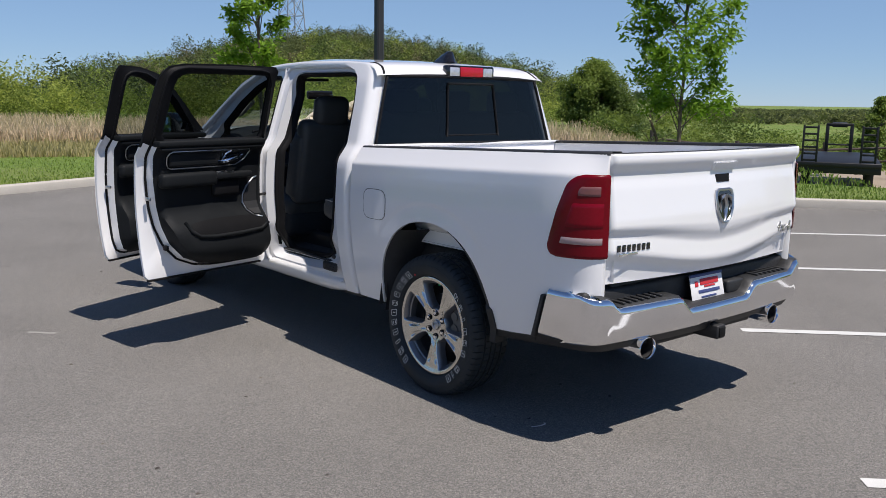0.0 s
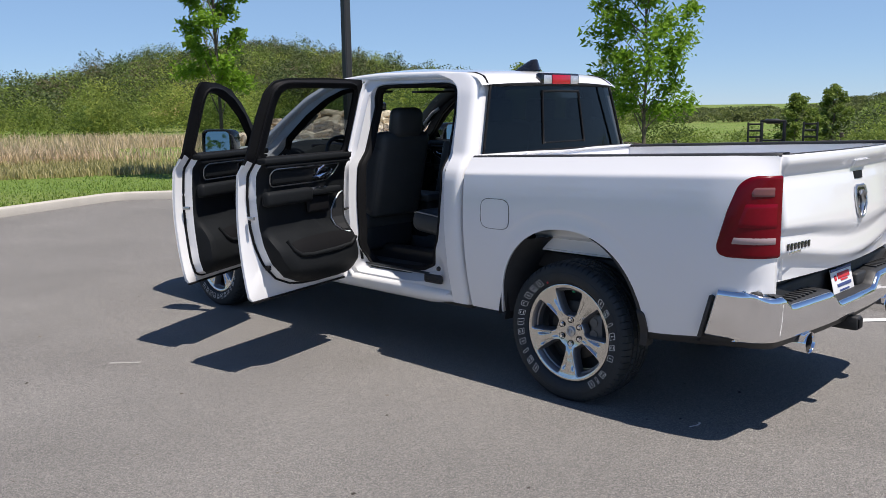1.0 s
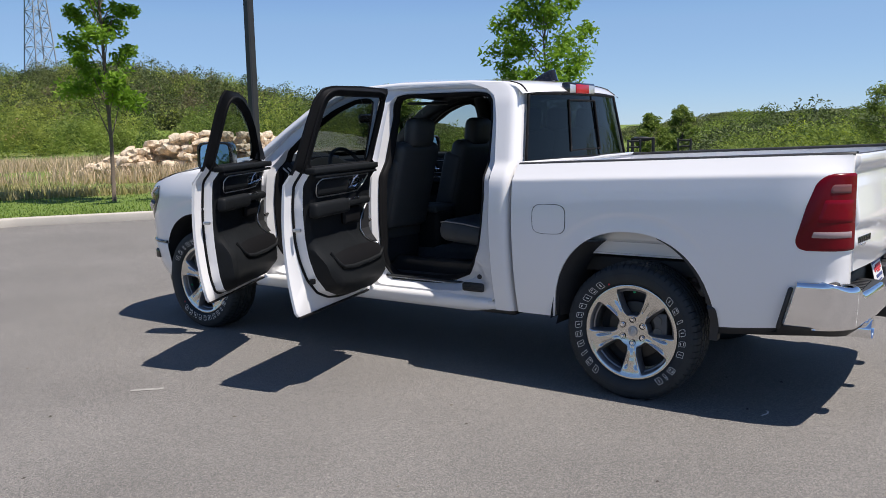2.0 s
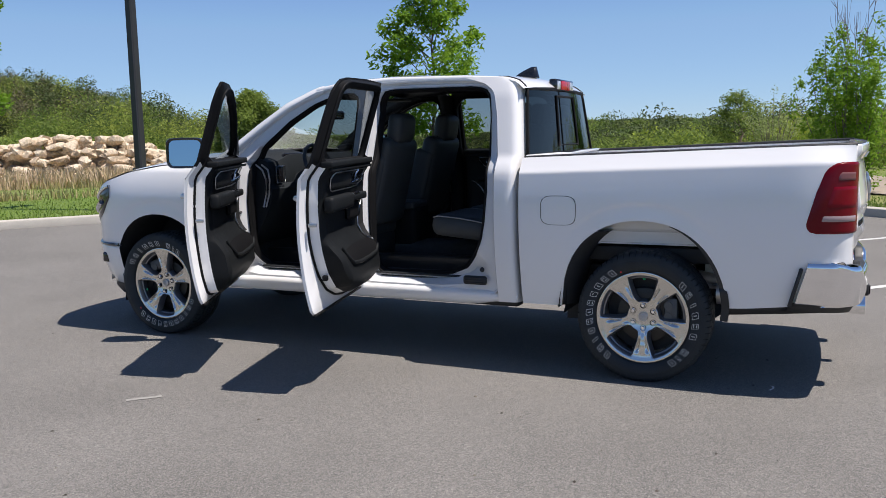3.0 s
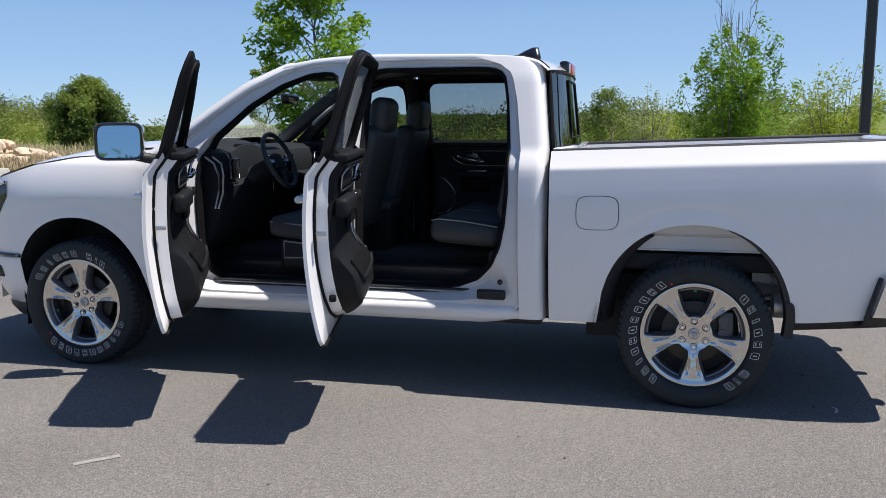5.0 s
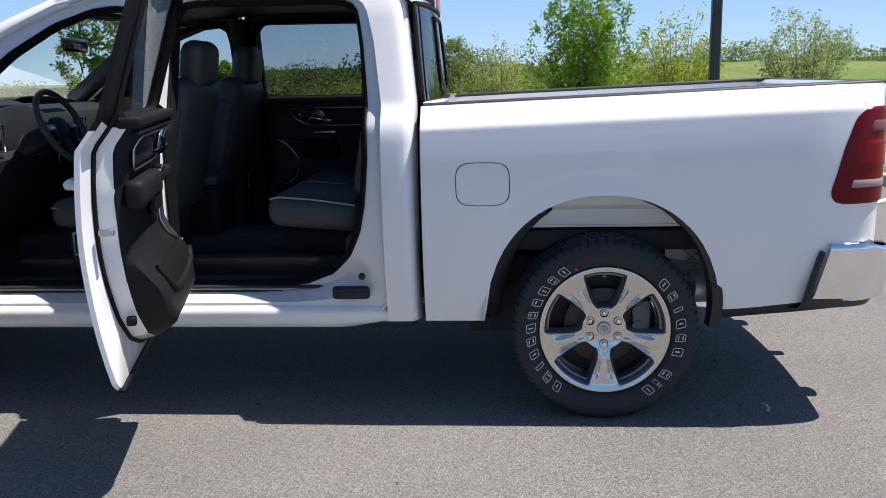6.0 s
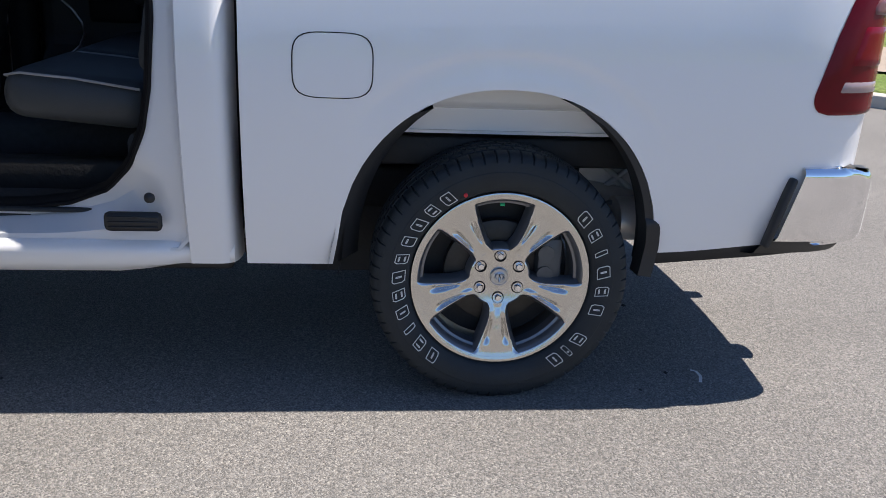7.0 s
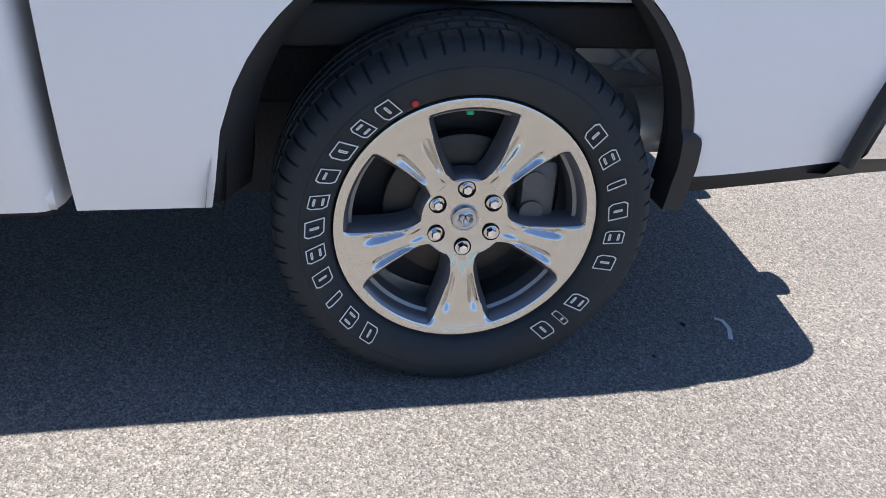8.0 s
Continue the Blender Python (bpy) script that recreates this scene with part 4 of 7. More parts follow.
# flush white handle with its dark recess
def gate_plate(w0, w1, z0, z1, out, thick):
    """A plate with slanted ends lying on the gate."""
    bm = bmesh.new()
    loops = []
    for f, o in ((1.0, -0.004), (1.0, thick * 0.6), (0.97, thick), (0.5, thick)):
        pts = []
        for k in range(9):
            u = -1 + k / 4
            pts.append((u * w0, z0))
        for k in range(9):
            u = 1 - k / 4
            pts.append((u * w1, z1))
        cz = (z0 + z1) / 2
        loops.append([(x * f, gate_y(x * f, cz + (z - cz) * f) - out - o, cz + (z - cz) * f) for x, z in pts])
    vs = grid(bm, loops, close=True)
    cap(bm, vs[-1])
    bmesh.ops.recalc_face_normals(bm, faces=bm.faces)
    return bm


part("gate_handle", gate_plate(0.098, 0.106, 1.394, 1.430, 0.0, 0.012), WHITE, gate, angle=40)
part("handle_recess", gate_plate(0.058, 0.066, 1.326, 1.368, 0.0005, 0.003), SEAL, gate, "dark handle recess", angle=40)
# chrome shield emblem, plain
def shield_ring(f, o):
    pts = [(0, 0.092), (0.045, 0.094), (0.068, 0.083), (0.075, 0.052), (0.07, -0.018), (0.048, -0.066), (0.022, -0.092), (0, -0.098)]
    pts = pts + [(-x, z) for x, z in pts[-2:0:-1]]
    return [(x * f * 1.12, gate_y(0, 1.20 + z * f) - o - 0.002, 1.20 + z * f) for x, z in pts]


bm = bmesh.new()
grid(bm, [shield_ring(f, o) for f, o in ((1.0, 0.0), (1.0, 0.007), (0.94, 0.012), (0.86, 0.011), (0.82, 0.006))], close=True)
bmesh.ops.recalc_face_normals(bm, faces=bm.faces)
emblem = part("emblem", bm, SATIN, gate, "chrome shield emblem", angle=30)
bm = bmesh.new()
vs = grid(bm, [shield_ring(f, o) for f, o in ((0.83, 0.006), (0.3, 0.006))], close=True)
cap(bm, vs[-1])
bmesh.ops.recalc_face_normals(bm, faces=bm.faces)
part("emblem_field", bm, GLOSSBLACK, emblem)
bm = bmesh.new()
for sg in (-1, 1):
    tube(bm, [(sg * 0.012, gate_y(0, 1.2) - 0.006, 1.255), (sg * 0.045, gate_y(0, 1.2) - 0.008, 1.245), (sg * 0.052, gate_y(0, 1.2) - 0.006, 1.205), (sg * 0.036, gate_y(0, 1.2) - 0.005, 1.165)], [0.010, 0.013, 0.011, 0.007], 8)
tube(bm, [(0, gate_y(0, 1.2) - 0.006, 1.26), (0, gate_y(0, 1.2) - 0.010, 1.20), (0, gate_y(0, 1.2) - 0.008, 1.12)], [0.012, 0.015, 0.010], 10)
part("emblem_relief", bm, SATIN, emblem)
# plain bars for the trim badge, and the drive badge
rb = random.Random(3)
bm = bmesh.new()
for k in range(7):
    x = -0.80 + 0.034 * k
    box(bm, (x, gate_y(x, 1.03) - 0.003, 1.032), (0.024, 0.006, 0.034), 0.002)
part("badge", bm, GLOSSBLACK, gate, "dark raised badge")
bm = bmesh.new()
for k in range(1):
    box(bm, (-0.70, gate_y(-0.7, 1.0) - 0.002, 1.002), (0.22, 0.004, 0.012), 0.001)
part("badge_underline", bm, CHROME, gate)
cu = bpy.data.curves.new("drive_badge", "FONT")
cu.body, cu.size, cu.extrude, cu.shear, cu.align_x = "4x4", 0.085, 0.004, 0.3, "CENTER"
cu.space_character = 1.1
tmp = bpy.data.objects.new("tmp", cu)
scene.collection.objects.link(tmp)
me = bpy.data.meshes.new_from_object(tmp.evaluated_get(bpy.context.evaluated_depsgraph_get()))
bpy.data.objects.remove(tmp)
me.materials.clear()
me.materials.append(SATIN)
ob = new("drive_badge", me)
ob.parent = gate
ob.matrix_local = pose(0.70, gate_y(0.70, 1.02) - 0.006, 0.995, 90, 0, -5.5)

# rear bumper: chrome face with a black step pad
def bumper_line(u):
    """Plan of the bumper's face, u from 0 at the middle to 1 at the side end."""
    if u < 0.72:
        x = 0.90 * u / 0.72
        return x, -1.315 + 0.055 * (x / 0.9) ** 2
    t = (u - 0.72) / 0.28
    a, b, c = Vector((0.90, -1.26)), Vector((1.015, -1.235)), Vector((1.018, -0.915))
    p = a * (1 - t) ** 2 + b * 2 * t * (1 - t) + c * t * t
    return p.x, p.y


def bumper_top(x):
    return 0.668 + 0.070 * smooth01(0.26, 0.36, abs(x)) + 0.052 * smooth01(0.80, 0.88, abs(x)) + 0.022 * smooth01(0.95, 1.01, abs(x))


bm = bmesh.new()
rows = []
for k in range(-48, 49):
    u = abs(k) / 48
    x, y = bumper_line(u)
    sg = 1 if k >= 0 else -1
    top = bumper_top(x)
    bot = 0.565
    inn = Vector((-x, -0.4 - y)).normalized() if u > 0.9 else Vector((0, 1))
    lean = 0.27 * smooth01(0.78, 1.0, u)
    rows.append([(sg * (x + inn.x * o), y + inn.y * o - lean * (z - 0.60), z) for o, z in ((0.10, top + 0.004), (0.03, top + 0.006), (0.014, top + 0.002), (0.004, top - 0.010), (0.0, top - 0.024), (0.0, top - 0.03), (0.001, (top + bot) / 2), (0.003, bot + 0.02), (0.008, bot + 0.008), (0.02, bot), (0.06, bot - 0.01))])
grid(bm, rows)
bumper = part("rear_bumper", bm, CHROME, truck, "chrome rear bumper with a black step pad")
bm = bmesh.new()
rows = []
for k in range(-40, 41):
    x = 0.93 * k / 40
    t = bumper_top(x)
    y = -1.315 + 0.055 * (x / 0.9) ** 2
    rows.append([(x, y + 0.022, t + 0.004), (x, y + 0.03, t + 0.012), (x, -1.15, t + 0.018), (x, -1.14, t - 0.05)])
grid(bm, rows)
part("step_pad", bm, BLACK, bumper, "ribbed black plastic step pad")
for k in range(7):
    for sg in (-1, 1):
        bm = bmesh.new()
        box(bm, (sg * (0.46 + 0.05 * k), -1.205, bumper_top(0.6) + 0.02), (0.018, 0.09, 0.012), 0.004)
        part("step_rib", bm, BLACK, bumper)
bm = bmesh.new()
rows = []
for k in range(-30, 31):
    u = abs(k) / 30
    x, y = bumper_line(u)
    sg = 1 if k >= 0 else -1
    rows.append([(sg * (x - 0.02), y + 0.03, 0.575), (sg * (x - 0.05), y + 0.06, 0.515), (sg * (x - 0.12), y + 0.16, 0.50)])
grid(bm, rows)
part("lower_valance", bm, BLACK, bumper, "black lower valance")
for sg in (-1, 1):
    bm = bmesh.new()
    box(bm, (0, 0, 0), (0.04, 0.022, 0.24), 0.008, m=pose(sg * 1.004, -0.905, 0.665, 15, 0, 0))
    part("end_gap", bm, BLACK, bumper)
bm = bmesh.new()
box(bm, (0, -1.07, 0.70), (1.94, 0.20, 0.24), 0.02)
part("bumper_bracket", bm, UNDER, bumper)
# plate with plain coloured bars
plate = thing("dealer_plate", "white dealer plate with red and blue lettering bars", "number plate")
bm = bmesh.new()
box(bm, (0, 0, 0), (0.305, 0.006, 0.155), 0.003)
plate_panel = part("panel", bm, PLATEW, plate)
for (w, h, cx, cz, m) in ((0.305, 0.016, 0, 0.07, INKBLUE), (0.305, 0.012, 0, -0.072, INKBLUE), (0.17, 0.034, 0.02, 0.032, INKRED), (0.10, 0.010, 0.02, 0.006, INKRED), (0.20, 0.018, 0.01, -0.020, INKBLUE), (0.14, 0.010, 0.0, -0.050, INKBLUE), (0.03, 0.03, -0.10, 0.025, INKRED)):
    bm = bmesh.new()
    box(bm, (cx, -0.005, cz), (w, 0.004, h), 0.0015)
    part("printed_bar", bm, m, plate)
plate.matrix_world = pose(0.0, -1.215, 0.74, -14, 0, 0)
# hitch receiver and exhaust tips
bm = bmesh.new()
box(bm, (0, -1.12, 0.50), (1.1, 0.10, 0.09), 0.02)
box(bm, (0.0, -1.20, 0.505), (0.078, 0.25, 0.078), 0.010)
part("hitch_receiver", bm, UNDER, truck, "black square hitch receiver")
bm = bmesh.new()
box(bm, (0, -1.327, 0.505), (0.056, 0.012, 0.056), 0.004)
part("hitch_opening", bm, SEAL, truck)
bm = bmesh.new()
box(bm, (0.26, -1.19, 0.715), (0.16, 0.09, 0.075), 0.012)
part("trailer_socket", bm, BLACK, bumper, "black trailer wiring socket")
for sg in (-1, 1):
    bm = bmesh.new()
    rows = [[(sg * 0.60 + r * math.cos(a) * 1.15, y, 0.508 + r * math.sin(a)) for a in (2 * math.pi * k / 32 for k in range(32))] for r, y in ((0.035, -0.98), (0.042, -1.05), (0.051, -1.04), (0.057, -1.280), (0.055, -1.287), (0.051, -1.280), (0.049, -1.08))]
    vs = grid(bm, rows, close=True)
    tip = part("exhaust_tip", bm, CHROME, truck, "chrome exhaust tip", angle=60)
    bm = bmesh.new()
    vs = grid(bm, [[(sg * 0.60 + r * math.cos(a) * 1.15, y, 0.508 + r * math.sin(a)) for a in (2 * math.pi * k / 32 for k in range(32))] for r, y in ((0.0506, -1.272), (0.0495, -1.18), (0.0485, -1.09), (0.01, -1.08))], close=True)
    cap(bm, vs[-1])
    bmesh.ops.recalc_face_normals(bm, faces=bm.faces)
    part("bore", bm, UNDER, tip)

# ---- cab shell ----
ROOF = [(0.84, 1.89), (0.90, 1.943), (0.98, 1.972), (1.3, 1.995), (1.9, 2.004), (2.25, 1.992), (2.5, 1.95), (2.75, 1.84), (3.0, 1.675), (3.2, 1.53), (3.36, 1.42)]


def roof_edge(y):
    return lerp_table(ROOF, y)


def gx(z):
    return side(2.0, z)


# cab corner and rear pillar
for sx in (-1, 1):
    bm = bmesh.new()
    rows = []
    zz = [0.446 + 0.954 * k / 22 for k in range(23)] + [1.405, 1.415, 1.43, 1.45] + [1.47 + (1.885 - 1.47) * k / 12 for k in range(13)]
    zz = zz + [1.90, 1.915, 1.93, 1.945, 1.96, 1.975]
    cols = [(1.0, 0.0), (0.985, 0.0), (0.96, 0.0), (0.92, 0.0), (0.89, 0.001), (0.87, 0.004), (0.845, 0.018), (0.832, 0.045), (0.826, 0.085), (0.824, 0.13)]
    for y, inn in cols:
        row = []
        t = (1.0 - y) / 0.176
        for z in zz:
            front = lerp_table([(0.4, 0.975), (1.43, 0.975), (1.72, 1.012), (1.875, 1.050), (1.93, 1.125), (1.96, 1.22), (1.98, 1.3)], z)
            rear = 0.824 + max(0.0, z - 1.44) * 0.11
            yy = front + (rear - front) * t
            zc = min(z, roof_edge(yy) - 0.004)
            row.append((sx * (side(1.5, zc) - inn - 0.002), yy, zc))
        rows.append(row)
    grid(bm, rows, flip=(sx < 0))
    bmesh.ops.recalc_face_normals(bm, faces=bm.faces)
    part("cab_corner", bm, WHITE, truck, "white cab corner and rear pillar")
    # sill under the doors
    bm = bmesh.new()
    prof = [(0.52, -0.03), (0.505, -0.005), (0.48, 0.0), (0.445, -0.010), (0.415, -0.030), (0.405, -0.09)]
    grid(bm, [[(sx * (side(2.0, 0.5) + o - 0.016 * smooth01(1.06, 0.97, y)), y, max(z, 0.405 + 0.043 * smooth01(1.3, 0.9, y))) for z, o in prof] for y in [0.84 + 0.04 * k for k in range(8)] + [1.2 + 0.1 * k for k in range(22)]], flip=(sx < 0))
    part("sill", bm, WHITE, truck, "white sill below the doors")
    bm = bmesh.new()
    box(bm, (sx * 0.82, 2.05, 0.445), (0.12, 2.4, 0.08), 0.02)
    part("sill_underside", bm, UNDER, truck)

# roof skin
bm = bmesh.new()
rows = []
ry = [0.84, 0.86, 0.88, 0.91, 0.95, 1.0, 1.1, 1.3, 1.6, 1.9, 2.15, 2.3, 2.42, 2.5]
for y in ry:
    ze = roof_edge(y)
    xe = gx(ze) + 0.0
    drip = smooth01(0.86, 1.02, y)
    row = [(-xe + 0.012, y, ze - 0.01 - 0.04 * drip), (-xe + 0.003 - 0.007 * drip, y, ze - 0.008 - 0.022 * drip), (-xe + 0.002, y, ze - 0.006)]
    for k in range(25):
        u = -1 + 2 * k / 24
        row.append((u * (xe - 0.012), y - 0.05 * (1 - u * u) * smooth01(1.0, 0.84, y) + 0.10 * (1 - u * u) * smooth01(2.2, 2.5, y), ze + (0.022 + 0.022 * smooth01(1.2, 2.0, y)) * (1 - abs(u) ** 2.4)))
    row += [(xe - 0.002, y, ze - 0.006), (xe - 0.003 + 0.007 * drip, y, ze - 0.008 - 0.022 * drip), (xe - 0.012, y, ze - 0.01 - 0.04 * drip)]
    rows.append(row)
grid(bm, rows, flip=True)
roof = part("roof", bm, WHITE, truck, "white roof panel")
# dark ditch seams that run from the rear window's corners onto the roof
for sx in (-1, 1):
    pts = []
    for y, x in ((0.846, 0.715), (0.87, 0.700), (0.90, 0.688), (0.94, 0.680), (0.99, 0.675), (1.06, 0.673)):
        xe = gx(roof_edge(y)) - 0.012
        pts.append((sx * x, y, roof_edge(y) + 0.022 * (1 - min(1.0, x / xe) ** 2.4)))
    tube_part("roof_seam", pts, [0.010, 0.010, 0.009, 0.008, 0.006, 0.004], SEAL, roof, 6, "dark rubber ditch seam")
# pillars of the windscreen
for sx in (-1, 1):
    bm = bmesh.new()
    rows = []
    for y in [2.44 + 0.92 * k / 20 for k in range(21)]:
        ze = roof_edge(y)
        xe = gx(ze)
        slope = (roof_edge(y + 0.02) - roof_edge(y - 0.02)) / 0.04
        nrm = Vector((-slope, 1)).normalized()
        rows.append([(sx * (xe - 0.07), y + nrm.x * 0.0 + 0.02, ze + 0.012), (sx * (xe - 0.02), y, ze + 0.006), (sx * xe, y - nrm.x * 0.02, ze - 0.018), (sx * (xe - 0.002 + 0.018), y - nrm.x * 0.055, ze - 0.052), (sx * (xe - 0.02), y - nrm.x * 0.06, ze - 0.057)])
    grid(bm, rows, flip=(sx > 0))
    bmesh.ops.recalc_face_normals(bm, faces=bm.faces)
    part("windscreen_pillar", bm, WHITE, truck)

# rear window with its sliding middle pane
def rear_glass(u, v, out=0.0):
    """u across from -1 to 1, v from bottom to top."""
    x = u * (0.815 - 0.125 * v)
    y = 0.800 + 0.045 * v - 0.055 * (1 - u * u) - out
    return (x, y, 1.437 + 0.452 * v + 0.006 * (1 - u * u))


bm = bmesh.new()
grid(bm, [[rear_glass(-1 + 2 * k / 24, j / 8) for k in range(25)] for j in range(9)])
rw = part("rear_window", bm, BACKTINT, truck, "dark tinted rear window with a sliding pane")
bm = bmesh.new()
for a, b in (((-0.30, 0.10), (-0.30, 0.90)), ((0.30, 0.10), (0.30, 0.90)), ((-0.30, 0.90), (0.30, 0.90))):
    tube(bm, [rear_glass(a[0] + (b[0] - a[0]) * k / 6, a[1] + (b[1] - a[1]) * k / 6, 0.004) for k in range(7)], 0.008, 6)
part("slider_frame", bm, SEAL, rw)
tube_part("slider_sill", [rear_glass(-0.30 + 0.6 * k / 6, 0.12, 0.006) for k in range(7)], 0.005, SEAL, rw)
bm = bmesh.new()
edge = [rear_glass(-1 + 2 * k / 24, 0, 0.002) for k in range(25)] + [rear_glass(1, j / 8, 0.002) for j in range(9)] + [rear_glass(1 - 2 * k / 24, 1, 0.002) for k in range(25)] + [rear_glass(-1, 1 - j / 8, 0.002) for j in range(9)]
tube(bm, edge + [edge[0]], 0.010, 6, False)
part("window_seal", bm, SEAL, rw)
# back panel below and above the rear window
bm = bmesh.new()
grid(bm, [[(0.83 * u, 0.79 - 0.04 * (1 - u * u) + o, z) for u in [-1 + k / 8 for k in range(17)]] for z, o in ((0.5, 0.03), (1.3, 0.03), (1.40, 0.02), (1.432, 0.005))])
part("cab_back", bm, WHITE, truck)
bm = bmesh.new()
grid(bm, [[(u * (0.70 - 0.02 * k), 0.843 - 0.052 * (1 - u * u) + 0.012 * k, 1.886 + (roof_edge(0.84) + 0.025 * (1 - u * u) - 1.886) * k / 3 + 0.006 * (1 - u * u)) for u in [-1 + j / 10 for j in range(21)]] for k in range(4)])
part("roof_rear_edge", bm, WHITE, truck)
# high brake lamp
lamp = None
bm = bmesh.new()
box(bm, (0, 0.812, 1.931), (0.44, 0.06, 0.090), 0.014)
lamp = part("high_brake_lamp", bm, GLOSSBLACK, truck, "high mounted brake lamp with cargo lights")
bm = bmesh.new()
box(bm, (0, 0.782, 1.931), (0.21, 0.012, 0.066), 0.005)
part("brake_lens", bm, BRIGHTRED, lamp, "bright red lens")
for sg in (-1, 1):
    bm = bmesh.new()
    box(bm, (sg * 0.155, 0.784, 1.931), (0.088, 0.012, 0.060), 0.005)
    part("cargo_lens", bm, CARGOLENS, lamp, "clear cargo lamp lens")
# aerial fin
bm = bmesh.new()
rows = []
for k in range(11):
    t = k / 10
    h = 0.084 * min(1, (t / 0.7) ** 0.6) if t < 0.92 else 0.084 * (1 - t) / 0.08 * 0.9 + 0.0075
    w = 0.035 + 0.02 * t
    y = 1.19 - 0.19 * t
    rows.append([(-w, y, 2.0), (-w * 0.8, y, 2.0 + h * 0.5), (-w * 0.35, y - 0.01, 2.0 + h * 0.93), (0, y - 0.012, 2.0 + h), (w * 0.35, y - 0.01, 2.0 + h * 0.93), (w * 0.8, y, 2.0 + h * 0.5), (w, y, 2.0)])
vs = grid(bm, rows)
cap(bm, vs[-1], flip=True)
part("aerial_fin", bm, GLOSSBLACK, truck, "black shark fin aerial")

# ---- front end ----
HOODLINE = [(3.15, 1.405), (3.5, 1.40), (3.9, 1.375), (4.2, 1.325), (4.45, 1.25), (4.65, 1.16), (4.95, 1.06)]


def front_point(sx, s, z, out=0.0):
    if s <= 4.40:
        return (sx * (side(s, z) + out), s, z)
    t = min(1.0, (s - 4.40) / 0.5)
    x0 = side(4.40, z)
    a, b, c = Vector((x0, 4.40)), Vector((x0 - 0.06, 4.72)), Vector((0.58, 4.86))
    p = a * (1 - t) ** 2 + b * 2 * t * (1 - t) + c * t * t
    bow = 0.035 * math.sin(math.pi * smooth01(0.35, 1.2, z)) - 0.05
    return (sx * (p.x + out), p.y + bow * t + out * t, z)


for sx in (-1, 1):
    bm = bmesh.new()
    rows = []
    ss = sorted({round(3.20 + 0.03 * k, 3) for k in range(41)} | {WB - 0.498, WB + 0.498}) + [4.40 + 0.5 * k / 12 for k in range(1, 13)]
    for s in ss:
        low = arch(s, WB, 0.50, 0.60, 0.39) if abs(s - WB) < 0.5 else None
        bottom = 0.44 if s < WB else 0.72
        low = bottom if low is None else max(low, 0.42 if s < WB else 0.72)
        top = lerp_table(HOODLINE, s)
        rows.append([front_point(sx, s, low + (top - low) * j / 26) for j in range(27)])
    grid(bm, rows, flip=(sx < 0))
    bmesh.ops.recalc_face_normals(bm, faces=bm.faces)
    part("front_wing", bm, WHITE, truck, "white front wing")
    # front bumper end
    bm = bmesh.new()
    rows = []
    for s in [4.34 + 0.56 * k / 16 for k in range(17)]:
        rows.append([front_point(sx, s, z, o) for z, o in ((0.715, -0.02), (0.71, 0.004), (0.69, 0.012), (0.55, 0.012), (0.46, 0.0), (0.37, -0.03), (0.345, -0.06))])
    grid(bm, rows, flip=(sx > 0))
    bmesh.ops.recalc_face_normals(bm, faces=bm.faces)
    part("front_bumper_end", bm, WHITE, truck, "pale front bumper corner")
    bm = bmesh.new()
    rows = []
    for s in [4.32 + 0.4 * k / 10 for k in range(11)]:
        rows.append([front_point(sx, s, z, o) for z, o in ((0.37, -0.028), (0.33, -0.03), (0.27, -0.07), (0.25, -0.10))])
    grid(bm, rows)
    part("air_dam", bm, BLACK, truck, "black lower air dam")
    tube_part("bumper_trim", [front_point(sx, 4.345 + 0.55 * k / 16, 0.722, 0.008) for k in range(17)], 0.014, GLOSSBLACK, truck, 8, "dark gloss strip on the bumper's top edge")
    p = front_point(sx, 4.55, 0.60, 0.012)
    bm = bmesh.new()
    box(bm, p, (0.03, 0.07, 0.085), 0.012)
    part("bumper_lamp", bm, GLOSSBLACK, truck, "small dark lamp in the bumper corner")
    bm = bmesh.new()
    grid(bm, [[(sx * x, WB + 0.50 + 0.02 * f, z) for x in (0.93, 0.75, 0.55)] for f, z in ((0.0, 0.62), (-1.0, 0.46), (-1.6, 0.30), (-1.4, 0.235))])
    part("front_liner_flap", bm, LINER, truck, "black liner flap before the front wheel")
    bm = bmesh.new()
    rows = []
    for s in [4.40 + 0.36 * k / 10 for k in range(11)]:
        t = (s - 4.40) / 0.36
        zt = lerp_table(HOODLINE, s) - 0.045
        rows.append([front_point(sx, s, zt - (0.185 + 0.03 * math.sin(math.pi * t)) * smooth01(-0.35, 0.30, t) * j / 6, 0.008 if 0 < j < 6 else 0.002) for j in range(7)])
    grid(bm, rows)
    bmesh.ops.recalc_face_normals(bm, faces=bm.faces)
    head = part("headlamp", bm, HEADLENS, truck, "clear headlamp in a dark housing")
    tube_part("lamp_brow", [front_point(sx, 4.41 + 0.34 * k / 8, lerp_table(HOODLINE, 4.41 + 0.34 * k / 8) - 0.05, 0.010) for k in range(9)], 0.011, CHROME, head, 8, "bright chrome brow")
    tube_part("lamp_reflector", [front_point(sx, 4.50 + 0.22 * k / 6, lerp_table(HOODLINE, 4.50 + 0.22 * k / 6) - 0.15, 0.006) for k in range(7)], 0.026, CARGOLENS, head, 10, "clear projector strip")

